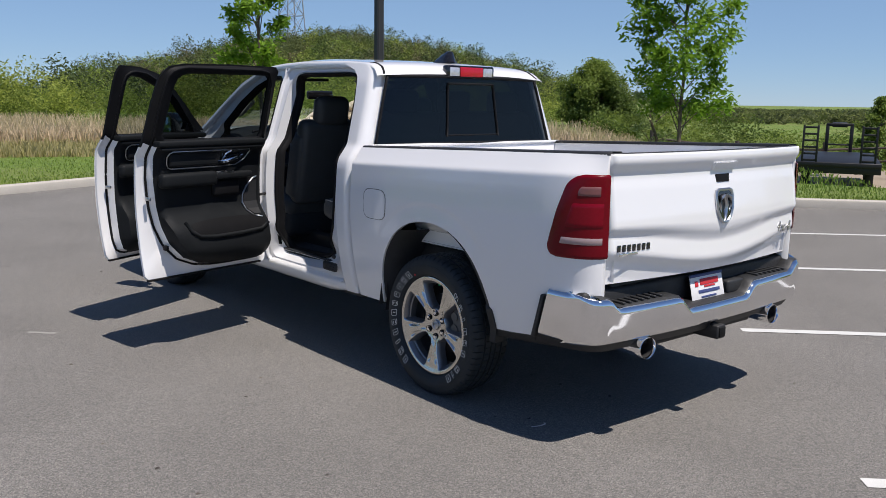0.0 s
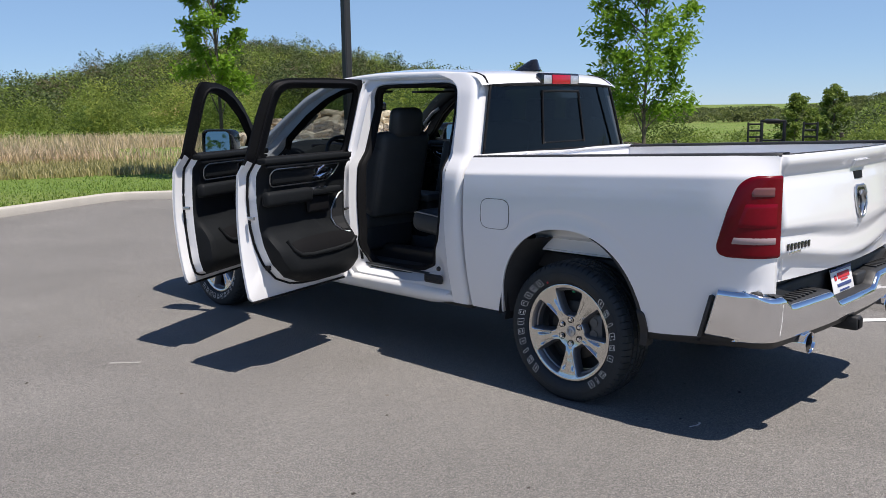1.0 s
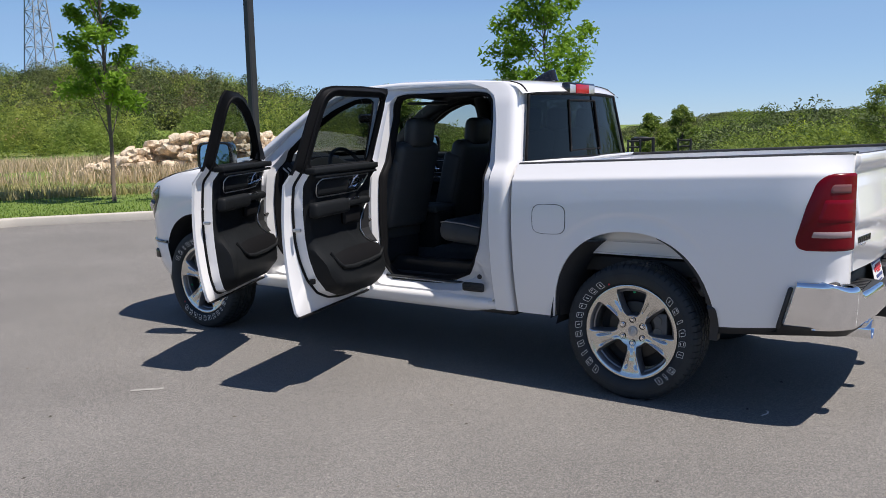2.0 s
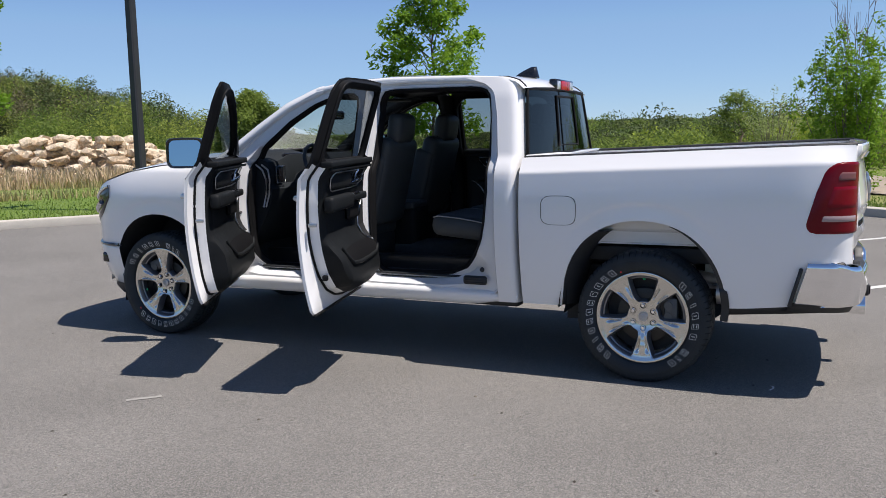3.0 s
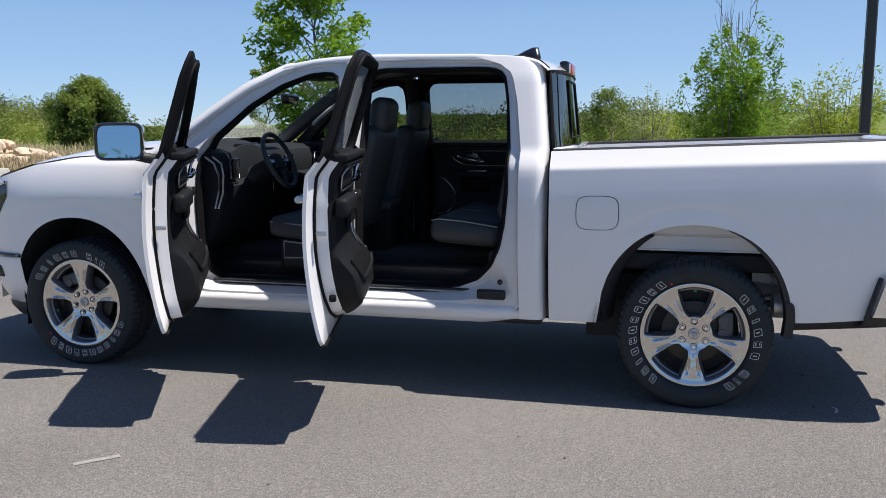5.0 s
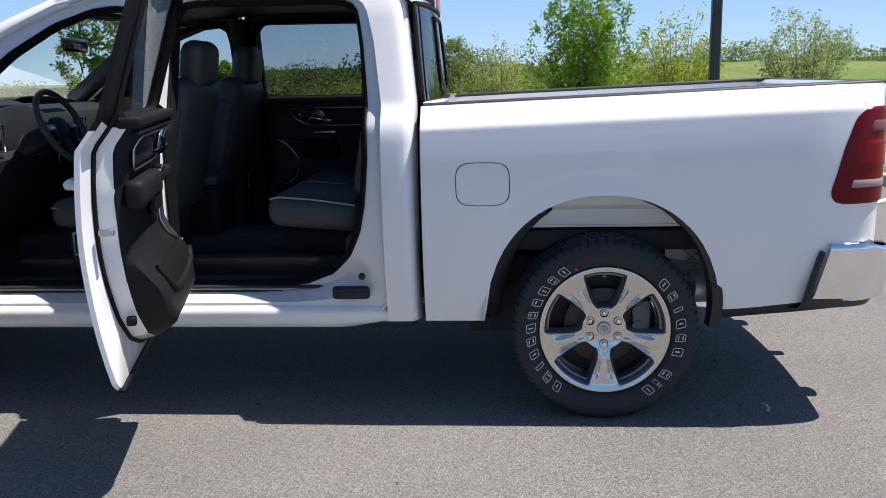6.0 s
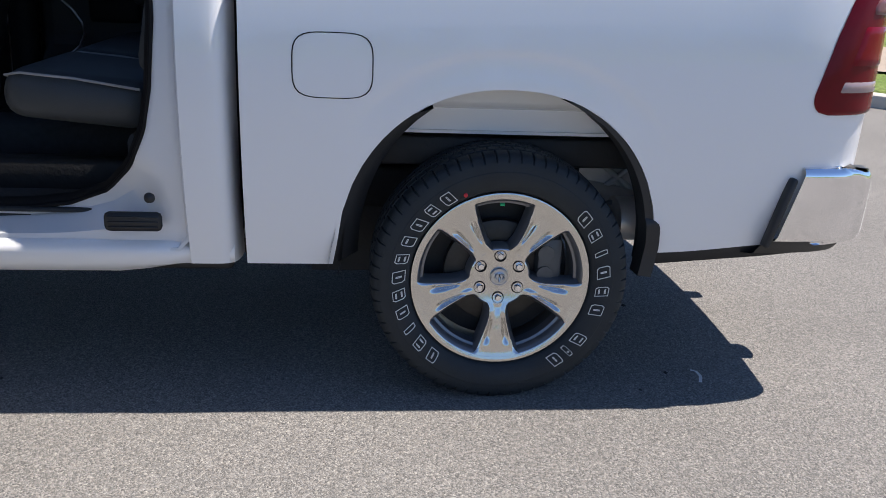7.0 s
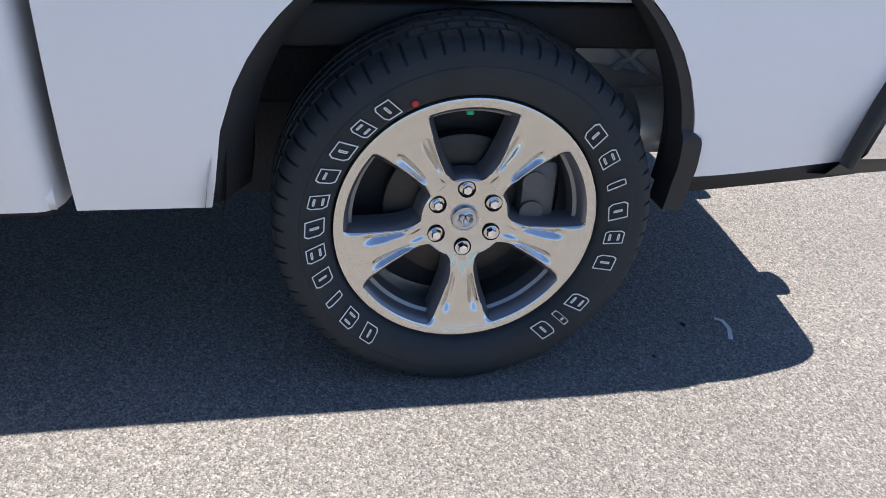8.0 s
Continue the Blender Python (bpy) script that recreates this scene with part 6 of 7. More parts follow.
# ---- door openings and doors ----
REAR_OPEN = [(1.058, 1), (1.085, 0.87), (1.137, 0.755), (1.235, 0.655), (1.36, 0.605), (1.48, 0.588), (1.62, 0.582), (1.93, 0.582), (1.975, 0.61), (1.99, 0.68), (1.99, 1.4), (1.975, 1.831), (1.94, 1.904), (1.86, 1.921), (1.22, 1.918), (1.13, 1.902), (1.09, 1.853), (1.066, 1.721), (1.043, 1.45), (1.04, 1.2)]
REAR_DOOR = [(0.985, 0.53), (1.008, 0.505), (2.03, 0.505), (2.05, 0.53), (2.05, 1.43), (2.045, 1.936), (2.02, 1.954), (1.6, 1.958), (1.22, 1.948), (1.11, 1.931), (1.05, 1.875), (1.018, 1.721), (0.985, 1.43)]
FRONT_OPEN = [(2.13, 0.68), (2.145, 0.61), (2.19, 0.582), (2.95, 0.582), (3.03, 0.64), (3.06, 0.78), (3.07, 1.1), (3.05, 1.38), (2.96, 1.5), (2.72, 1.71), (2.52, 1.831), (2.34, 1.896), (2.2, 1.909), (2.145, 1.886), (2.13, 1.809)]
FRONT_DOOR = [(2.065, 0.53), (2.09, 0.505), (3.15, 0.505), (3.175, 0.53), (3.19, 1), (3.18, 1.39), (3.12, 1.47), (2.95, 1.621), (2.7, 1.803), (2.5, 1.904), (2.3, 1.946), (2.1, 1.954), (2.07, 1.936)]
REAR_WIN = [(1.115, 1.452), (1.975, 1.452), (1.965, 1.864), (1.93, 1.891), (1.25, 1.886), (1.18, 1.864), (1.15, 1.787)]
FRONT_WIN = [(2.15, 1.452), (2.95, 1.452), (2.9, 1.53), (2.68, 1.704), (2.48, 1.814), (2.32, 1.869), (2.2, 1.88), (2.17, 1.853)]


def sample(poly, c, n=96, grow=0.0):
    """The outline met by n even directions from c, grown outwards."""
    out = []
    for k in range(n):
        th = 2 * math.pi * k / n
        dx, dy = math.cos(th), math.sin(th)
        best = 0
        for (ax, ay), (bx, by) in zip(poly, poly[1:] + poly[:1]):
            ex, ey, qx, qy = bx - ax, by - ay, ax - c[0], ay - c[1]
            det = -dx * ey + dy * ex
            if abs(det) < 1e-9:
                continue
            s = (-qx * ey + qy * ex) / det
            u = (dx * qy - dy * qx) / det
            if s > 0 and -1e-6 <= u <= 1 + 1e-6:
                best = max(best, s)
        out.append((c[0] + dx * (best + grow), c[1] + dy * (best + grow)))
    return out


def clip_poly(poly, z, keep_above):
    """Keeps the part of a (y, z) outline above or below a height."""
    out = []
    for a, b in zip(poly, poly[1:] + poly[:1]):
        ia, ib = (a[1] >= z) == keep_above, (b[1] >= z) == keep_above
        if ia:
            out.append(a)
        if ia != ib:
            t = (z - a[1]) / (b[1] - a[1])
            out.append((a[0] + (b[0] - a[0]) * t, z))
    return out


def ring(sx, pts, depth):
    return [(sx * (side(y, z) - (depth(y, z) if callable(depth) else depth)), y, z) for y, z in pts]


def mix_loops(a, b, t):
    return [(p[0] + (q[0] - p[0]) * t, p[1] + (q[1] - p[1]) * t) for p, q in zip(a, b)]


# the body's own jambs, with seal and inner trim
for sx in (-1, 1):
    for outline, opening, c in ((REAR_DOOR, REAR_OPEN, (1.52, 1.2)), (FRONT_DOOR, FRONT_OPEN, (2.58, 1.12))):
        o, i = sample(outline, c, 120), sample(opening, c, 120)

        def deep(y, z):
            return 0.048 + 0.10 * smooth01(0.80, 0.62, z) + 0.07 * smooth01(0.33, 0.44, y - c[0]) * smooth01(0.66, 0.85, z) * smooth01(1.95, 1.75, z)

        def flat(y, z):
            return 0.040 + 0.10 * smooth01(0.80, 0.62, z)


        bm = bmesh.new()
        loops = [ring(sx, [(c[0] + (y - c[0]) * 1.018, c[1] + (z - c[1]) * 1.018) for y, z in o], 0.003), ring(sx, [(c[0] + (y - c[0]) * 1.006, c[1] + (z - c[1]) * 1.006) for y, z in o], 0.008), ring(sx, o, 0.03), ring(sx, mix_loops(o, i, 0.35), 0.042), ring(sx, mix_loops(o, i, 0.8), flat), ring(sx, i, deep)]
        grid(bm, loops, close=True)
        bmesh.ops.recalc_face_normals(bm, faces=bm.faces)
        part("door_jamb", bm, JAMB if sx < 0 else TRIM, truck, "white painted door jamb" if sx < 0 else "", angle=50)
        bm = bmesh.new()
        i2 = sample(opening, c, 120, -0.014)
        i3 = sample(opening, c, 120, -0.03)
        loops = [ring(sx, i, lambda y, z: deep(y, z) - 0.004), ring(sx, mix_loops(i, i2, 0.5), lambda y, z: deep(y, z) - 0.014), ring(sx, i2, deep), ring(sx, i2, lambda y, z: deep(y, z) + 0.02)]
        grid(bm, loops, close=True)
        bmesh.ops.recalc_face_normals(bm, faces=bm.faces)
        part("door_seal", bm, SEAL, truck, "black rubber door seal")
        bm = bmesh.new()
        loops = [ring(sx, i2, lambda y, z: deep(y, z) + 0.012), ring(sx, i3, lambda y, z: deep(y, z) + 0.030), ring(sx, i3, lambda y, z: deep(y, z) + 0.055)]
        grid(bm, loops, close=True)
        bmesh.ops.recalc_face_normals(bm, faces=bm.faces)
        part("opening_trim", bm, SEAL, truck, "black trim round the door opening")

# drain vent and grommet low on the rear jamb
bm = bmesh.new()
box(bm, (-0.958, 1.138, 0.592), (0.02, 0.172, 0.060), 0.015)
vent = part("jamb_vent", bm, BLACK, truck, "black ribbed vent in the door jamb")
for k in range(3):
    bm = bmesh.new()
    box(bm, (-0.969, 1.138, 0.576 + 0.016 * k), (0.006, 0.15, 0.006), 0.002)
    part("vent_rib", bm, BLACK, vent)
bm = bmesh.new()
vs = disc(bm, 0.017, 0.014, -0.955, -0.966, 18, 1.086, 0.667)
cap(bm, vs[-1])
bmesh.ops.recalc_face_normals(bm, faces=bm.faces)
part("jamb_grommet", bm, BLACK, truck)
for y in (1.6, 2.6):
    bm = bmesh.new()
    box(bm, (-0.80, y, 0.590), (0.085, 0.80, 0.014), 0.005)
    part("sill_plate", bm, TRIM, truck, "black ribbed sill plate")


def make_door(sx, front, angle):
    outline, opening, win = (FRONT_DOOR, FRONT_OPEN, FRONT_WIN) if front else (REAR_DOOR, REAR_OPEN, REAR_WIN)
    opening = [(y, z - 0.025 * smooth01(0.95, 0.60, z)) for y, z in opening]
    c = (2.58, 1.12) if front else (1.52, 1.2)
    # open cards stand in the sun, so they take the darkened copy
    card_mat = TRIMDARK if angle else TRIM
    y_lat, y_hin = (2.065, 3.18) if front else (0.985, 2.05)
    # outer skin up to the waist
    bm = bmesh.new()
    lower = clip_poly(outline, 1.445, False)
    rows = []
    for k in range(37):
        z = 0.505 + (1.445 - 0.505) * k / 36
        r = 0.03 * max(0, 1 - (z - 0.505) / 0.03) ** 2
        a, b = y_lat + r, (y_hin + (0.012 * smooth01(0.6, 1.0, z) if front else 0)) - r
        rows.append([(sx * side(a + (b - a) * j / 16, z), a + (b - a) * j / 16, z) for j in range(17)])
    grid(bm, rows, flip=(sx > 0))
    # hem and thickness round the whole door
    n = 120
    o, i = sample(outline, c, n), sample(opening, c, n)
    open_in, open_mid = sample(opening, c, n, -0.012), sample(opening, c, n, 0.006)
    loops = [ring(sx, o, 0.0), ring(sx, o, 0.018), ring(sx, [(c[0] + (y - c[0]) * 0.985, c[1] + (z - c[1]) * 0.985) for y, z in o], 0.022), ring(sx, open_mid, 0.045), ring(sx, i, 0.05), ring(sx, open_in, lambda y, z: 0.115 - 0.06 * smooth01(1.42, 1.47, z))]
    grid(bm, loops, close=True)
    bmesh.ops.recalc_face_normals(bm, faces=bm.faces)
    for f in bm.faces:
        f.material_index = 1 if f.calc_center_median().z > 1.415 and f.calc_center_median().x * sx < 0.985 else 0
    name = "front_door" if front else "rear_door"
    door = part(name, bm, [WHITE, SEAL], truck, ("white front door" if front else "white rear door") + (", swung wide open" if angle else ", closed"), angle=35)
    if angle:
        pivot = Vector((-0.97, 3.19 if front else 2.07, 0))
        door.matrix_local = Matrix.Translation(pivot) @ Matrix.Rotation(radians(angle), 4, "Z") @ Matrix.Translation(-pivot)
    # rubber seal along the inner face
    bm = bmesh.new()
    pts = ring(sx, sample(opening, c, n, 0.004), 0.05)
    tube(bm, pts + [pts[0]], 0.009, 6, False)
    part("seal", bm, SEAL, door, "black rubber seal")
    # window frame and glass
    up = clip_poly(outline, 1.43, True)
    upin = clip_poly(opening, 1.435, True)
    wc = (2.46, 1.62) if front else (1.55, 1.66)
    u0, u1, w = sample(up, wc, 80), sample(upin, wc, 80), sample(win, wc, 80)
    bm = bmesh.new()
    loops = [ring(sx, u0, 0.002), ring(sx, mix_loops(u0, w, 0.6), 0.004), ring(sx, w, 0.016), ring(sx, w, 0.04), ring(sx, mix_loops(u1, w, 0.6), 0.054), ring(sx, u1, 0.056), ring(sx, u1, 0.04)]
    grid(bm, loops, close=True)
    bmesh.ops.recalc_face_normals(bm, faces=bm.faces)
    part("window_frame", bm, SEAL, door, "black window frame", angle=40)
    bm = bmesh.new()
    vs = grid(bm, [ring(sx, mix_loops(w, [wc] * 80, t), 0.03) for t in (-0.02, 0.3, 0.6, 0.9)], close=True)
    cap(bm, vs[-1])
    bmesh.ops.recalc_face_normals(bm, faces=bm.faces)
    part("window_pane", bm, TINT if front else DARKTINT, door, "tinted side glass")
    # inner trim card
    low = clip_poly(opening, 1.452, False)
    tc = ((y_lat + y_hin) / 2, 1.05)
    l0 = sample(low, tc, 96, -0.012)
    l1 = sample(low, tc, 96, -0.03)
    l2 = sample(low, tc, 96, -0.06)
    bm = bmesh.new()

    def belly(y, z):
        return 0.145 + 0.088 * smooth01(0.99, 0.80, z) - 0.075 * smooth01(0.70, 0.57, z)

    vs = grid(bm, [ring(sx, l0, 0.105), ring(sx, l0, 0.118), ring(sx, l1, lambda y, z: belly(y, z) - 0.015)] + [ring(sx, mix_loops(l2, [tc] * 96, t), belly) for t in (0, 0.1, 0.2, 0.35, 0.5, 0.7, 0.9)], close=True)
    cap(bm, vs[-1])
    bmesh.ops.recalc_face_normals(bm, faces=bm.faces)
    card = part("trim_card", bm, card_mat, door, "black moulded trim card", angle=45)
    L = (y_hin - y_lat) * 0.90

    def at(s, z, d):
        y = y_hin - 0.075 * (y_hin - y_lat) - s * L
        return (sx * (side(y, z) - d), y, z)

    def bar(name, s0, s1, z0, z1, d0, d1, m, bev, label=""):
        bm = bmesh.new()
        p, q = at((s0 + s1) / 2, (z0 + z1) / 2, (d0 + d1) / 2), None
        box(bm, p, (abs(d1 - d0), abs(s1 - s0) * L, abs(z1 - z0)), bev, seg=3)
        return part(name, bm, m, door, label)

    bar("waist_rail", 0.02, 0.97, 1.405, 1.445, 0.06, 0.142, card_mat, 0.012)
    bar("waist_ledge", 0.03, 0.95, 1.380, 1.398, 0.14, 0.160, card_mat, 0.006)
    bar("armrest", 0.47, 0.95, 1.130, 1.228, 0.14, 0.212, card_mat, 0.026, "padded black armrest")
    bar("armrest_ledge", 0.14, 0.50, 1.165, 1.215, 0.14, 0.205, card_mat, 0.016)
    bar("pull_pocket", 0.24, 0.49, 1.045, 1.160, 0.14, 0.178, SEAL, 0.020, "dark pull pocket")
    bar("switch_panel", 0.32, 0.47, 1.208, 1.222, 0.17, 0.203, SATIN, 0.004, "satin window switch trim")
    for k in range(2):
        bar("window_switch", 0.345 + 0.06 * k, 0.385 + 0.06 * k, 1.219, 1.228, 0.185, 0.205, GLOSSBLACK, 0.003)
    bar("insert", 0.42, 0.86, 1.268, 1.362, 0.14, 0.166, card_mat, 0.014, "stitched leather insert")
    bm = bmesh.new()
    fr = [at(s, z, 0.164) for s, z in ((0.45, 1.372), (0.85, 1.372), (0.875, 1.360), (0.885, 1.335), (0.885, 1.290), (0.875, 1.266), (0.85, 1.256), (0.44, 1.256), (0.28, 1.262), (0.20, 1.30), (0.155, 1.355), (0.165, 1.372), (0.40, 1.372))]
    tube(bm, fr + [fr[0]], 0.0042, 6, False)
    part("insert_frame", bm, SATIN, door, "thin satin frame")
    bar("handle_cup", 0.21, 0.40, 1.272, 1.362, 0.13, 0.158, GLOSSBLACK, 0.016)
    bm = bmesh.new()
    tube(bm, [at(0.44, 1.290, 0.166), at(0.40, 1.293, 0.190), at(0.34, 1.305, 0.197), at(0.27, 1.318, 0.192), at(0.225, 1.330, 0.172)], [0.010, 0.015, 0.014, 0.011, 0.007], 10)
    tube(bm, [at(0.42, 1.300, 0.180), at(0.385, 1.345, 0.178), at(0.34, 1.366, 0.168)], [0.010, 0.009, 0.006], 8)
    part("inner_handle", bm, CHROME, door, "chrome inner handle")
    bm = bmesh.new()
    sp = [at(s, z, belly(0, z) + 0.006) for s, z in ((0.06, 1.165), (0.10, 1.150), (0.155, 1.100), (0.195, 1.040), (0.205, 0.985), (0.185, 0.930), (0.135, 0.885), (0.065, 0.872))]
    tube(bm, sp, 0.006, 6)
    part("speaker_bezel", bm, SATIN, door, "satin speaker bezel")
    bm = bmesh.new()
    grid(bm, [[at(0.06 + (s - 0.06) * f, z, belly(0, z) + 0.007) for f in (0.0, 0.5, 0.96)] for s, z in ((0.10, 1.140), (0.155, 1.090), (0.19, 1.035), (0.198, 0.985), (0.178, 0.935), (0.125, 0.895))])
    part("speaker_grille", bm, BLACK, door, "black speaker grille", smooth=False)
    # map pocket: a dark slot over a raised lip
    bm = bmesh.new()
    grid(bm, [[at(0.05 + 0.68 * k / 16, z0 + 0.03 * g * (1 - abs(2 * k / 16 - 1) ** 3), belly(0, z0) + 0.004) for k in range(17)] for z0, g in ((0.795, -0.3), (0.82, 0), (0.85, 0.4), (0.875, 0.8))])
    part("pocket_opening", bm, SEAL, door, "dark map pocket slot")
    bm = bmesh.new()
    tube(bm, [at(0.03, 0.83, belly(0, 0.83) + 0.004), at(0.10, 0.79, 0.236), at(0.30, 0.780, 0.240), at(0.55, 0.778, 0.240), at(0.68, 0.79, 0.236), at(0.745, 0.83, belly(0, 0.83) + 0.004), at(0.77, 0.89, belly(0, 0.89) + 0.002)], 0.014, 8)
    part("pocket_lip", bm, card_mat, door, "moulded pocket lip")
    # latch, check holes and outer handle
    for zz, h in ((1.06, 0.07),):
        bm = bmesh.new()
        box(bm, (sx * (side(y_lat, zz) - 0.085), y_lat + 0.045, zz), (0.05, 0.02, 0.022), 0.004)
        part("latch", bm, SATIN, door, "steel door latch")
    bm = bmesh.new()
    box(bm, (sx * (side(1.5, 0.66) - 0.085), y_lat + 0.115 + (0.02 if front else 0.03), 0.72), (0.035, 0.03, 0.035), 0.008)
    part("plug", bm, SEAL, door)
    bm = bmesh.new()
    hz = 1.22
    tube(bm, [(sx * (side(y_lat, hz) + 0.005), y_lat + 0.08, hz), (sx * (side(y_lat, hz) + 0.04), y_lat + 0.10, hz), (sx * (side(y_lat, hz) + 0.042), y_lat + 0.26, hz), (sx * (side(y_lat, hz) + 0.005), y_lat + 0.29, hz)], [0.014, 0.018, 0.018, 0.014], 10)
    part("outer_handle", bm, WHITE, door, "white outer pull handle")
    bm = bmesh.new()
    box(bm, at(0.5, 0.508, 0.022), (0.022, L * 1.04, 0.014), 0.004)
    part("lower_weatherstrip", bm, SEAL, door, "black lower weatherstrip")
    if front:
        # door mirror
        bm = bmesh.new()
        tube(bm, [(sx * 0.94, 3.06, 1.375), (sx * 1.05, 3.07, 1.375), (sx * 1.17, 3.07, 1.40)], [0.036, 0.034, 0.03], 10)
        part("mirror_arm", bm, BLACK, door, "black mirror arm")
        bm = bmesh.new()
        rows = []
        for f, yy in ((0.55, 3.21), (0.85, 3.19), (0.98, 3.15), (1.0, 3.07), (1.0, 3.035), (0.96, 3.022), (0.88, 3.024), (0.86, 3.036)):
            row = []
            for k in range(36):
                a = 2 * math.pi * k / 36
                ca, sa = math.cos(a), math.sin(a)
                e = (abs(ca) ** 6 + abs(sa) ** 6) ** (-1 / 6)
                row.append((sx * (1.25 + 0.142 * ca * e * f), yy, 1.485 + 0.115 * sa * e * f))
            rows.append(row)
        vs = grid(bm, rows, close=True)
        cap(bm, vs[0])
        bmesh.ops.recalc_face_normals(bm, faces=bm.faces)
        part("mirror_shell", bm, GLOSSBLACK, door, "gloss black mirror housing", angle=40)
        bm = bmesh.new()
        row = []
        for k in range(36):
            a = 2 * math.pi * k / 36
            ca, sa = math.cos(a), math.sin(a)
            e = (abs(ca) ** 6 + abs(sa) ** 6) ** (-1 / 6)
            row.append(bm.verts.new((sx * (1.25 + 0.126 * ca * e), 3.040 + 0.004 * sa * e, 1.485 + 0.097 * sa * e)))
        bm.faces.new(row)
        part("mirror_glass", bm, MIRROR, door, "mirror glass reflecting the sky", smooth=False)
        bm = bmesh.new()
        vs = [bm.verts.new(v) for v in ring(sx, [(2.90, 1.47), (3.14, 1.455), (2.92, 1.61)], 0.004)]
        ws = [bm.verts.new(v) for v in ring(sx, [(2.90, 1.47), (3.14, 1.455), (2.92, 1.61)], 0.05)]
        bm.faces.new(vs)
        bm.faces.new(ws)
        part("mirror_sail", bm, BLACK, door, smooth=False)
    return door


make_door(-1, True, -64)
make_door(-1, False, -76)
make_door(1, True, 0)
make_door(1, False, 0)
for y, zs in ((2.095, (0.85, 1.28)), (3.15, (0.85, 1.28))):
    for z in zs:
        bm = bmesh.new()
        box(bm, (-0.985, y - 0.01, z), (0.05, 0.045, 0.075), 0.008)
        part("door_hinge", bm, JAMB, truck, "painted steel door hinge")
for y, z in ((2.06, 1.02), (3.13, 1.02)):
    tube_part("check_strap", [(-0.93, y - 0.02, z), (-1.05, y - 0.09, z)], 0.010, UNDER, truck)


# ---- cabin ----
bm = bmesh.new()
box(bm, (0, 2.0, 0.552), (1.66, 2.5, 0.04), 0.01)
box(bm, (0, 2.2, 0.65), (0.30, 2.0, 0.16), 0.05)
part("cabin_floor", bm, CARPET, truck, "dark carpeted cabin floor")
bm = bmesh.new()
rows = []
for y in (0.90, 1.0, 1.3, 1.7, 2.1, 2.35, 2.45):
    ze = roof_edge(y) - 0.06
    xe = gx(ze) - 0.06
    rows.append([(u * xe, y, ze + 0.03 * (1 - abs(u) ** 2.4)) for u in [-1 + k / 8 for k in range(17)]])
grid(bm, rows)
part("headliner", bm, TRIM, truck, "dark headliner")
bm = bmesh.new()
grid(bm, [[(u * 0.80, 0.885 + o, z) for u in [-1 + k / 8 for k in range(17)]] for z, o in ((0.6, 0.0), (1.42, 0.0), (1.44, -0.03))])
part("cabin_back_trim", bm, CARPET, truck)
bm = bmesh.new()
grid(bm, [[(u * 0.82, 3.19, z) for u in (-1, 0, 1)] for z in (0.58, 1.40)])
part("firewall", bm, CARPET, truck)
for sx in (-1, 1):
    for name, y0, y1 in (("rear_pillar_trim", 0.90, 1.06), ("centre_pillar_trim", 2.0, 2.12)):
        bm = bmesh.new()
        rows = []
        for z in [0.62 + 1.30 * k / 20 for k in range(21)]:
            rows.append([(sx * (side(2.0, z) - d), y, z) for y, d in ((y0, 0.10), (y0, 0.15), ((y0 + y1) / 2, 0.165), (y1, 0.15), (y1, 0.10))])
        grid(bm, rows)
        bmesh.ops.recalc_face_normals(bm, faces=bm.faces)
        # darkened copy, to hold down the sun on the pillar face
        part(name, bm, TRIMDARK, truck)
    tube_part("grab_handle", [(sx * 0.72, 2.72, 1.74), (sx * 0.67, 2.76, 1.70), (sx * 0.70, 2.90, 1.60), (sx * 0.745, 2.93, 1.585)], 0.016, STITCH, truck, 8, "grey pillar grab handle")
    tube_part("centre_grab_handle", [(sx * 0.74, 2.03, 1.72), (sx * 0.68, 2.02, 1.71), (sx * 0.71, 2.02, 1.50), (sx * 0.76, 2.03, 1.48)], 0.015, TRIM, truck, 8, "black pillar grab handle")

for sx in (-1, 1):
    bm = bmesh.new()
    rows = []
    for y in [2.36 + 0.92 * k / 16 for k in range(17)]:
        ze, xe = roof_edge(y), gx(roof_edge(y))
        rows.append([(sx * (xe - 0.085), y + 0.02, ze + 0.002), (sx * (xe - 0.095), y - 0.02, ze - 0.04), (sx * (xe - 0.07), y - 0.05, ze - 0.075), (sx * (xe - 0.04), y - 0.05, ze - 0.07)])
    grid(bm, rows)
    bmesh.ops.recalc_face_normals(bm, faces=bm.faces)
    part("pillar_trim", bm, TRIM, truck)

# dashboard
bm = bmesh.new()
prof = [(3.30, 1.425), (3.16, 1.44), (3.0, 1.43), (2.93, 1.40), (2.905, 1.34), (2.92, 1.23), (2.89, 1.19), (2.91, 1.08), (2.97, 0.96), (3.04, 0.84), (3.14, 0.74)]
rows = []
for k in range(25):
    x = -0.82 + 1.64 * k / 24
    hood = 0.05 * math.exp(-((x + 0.42) / 0.2) ** 4)
    rows.append([(x, y, z + (hood if z > 1.38 else 0)) for y, z in prof])
grid(bm, rows)
for end in (rows[0], rows[-1]):
    bm.faces.new([bm.verts.new(p) for p in end])
bmesh.ops.recalc_face_normals(bm, faces=bm.faces)
dash = part("dashboard", bm, DASH, truck, "black dashboard with satin trim", angle=40)
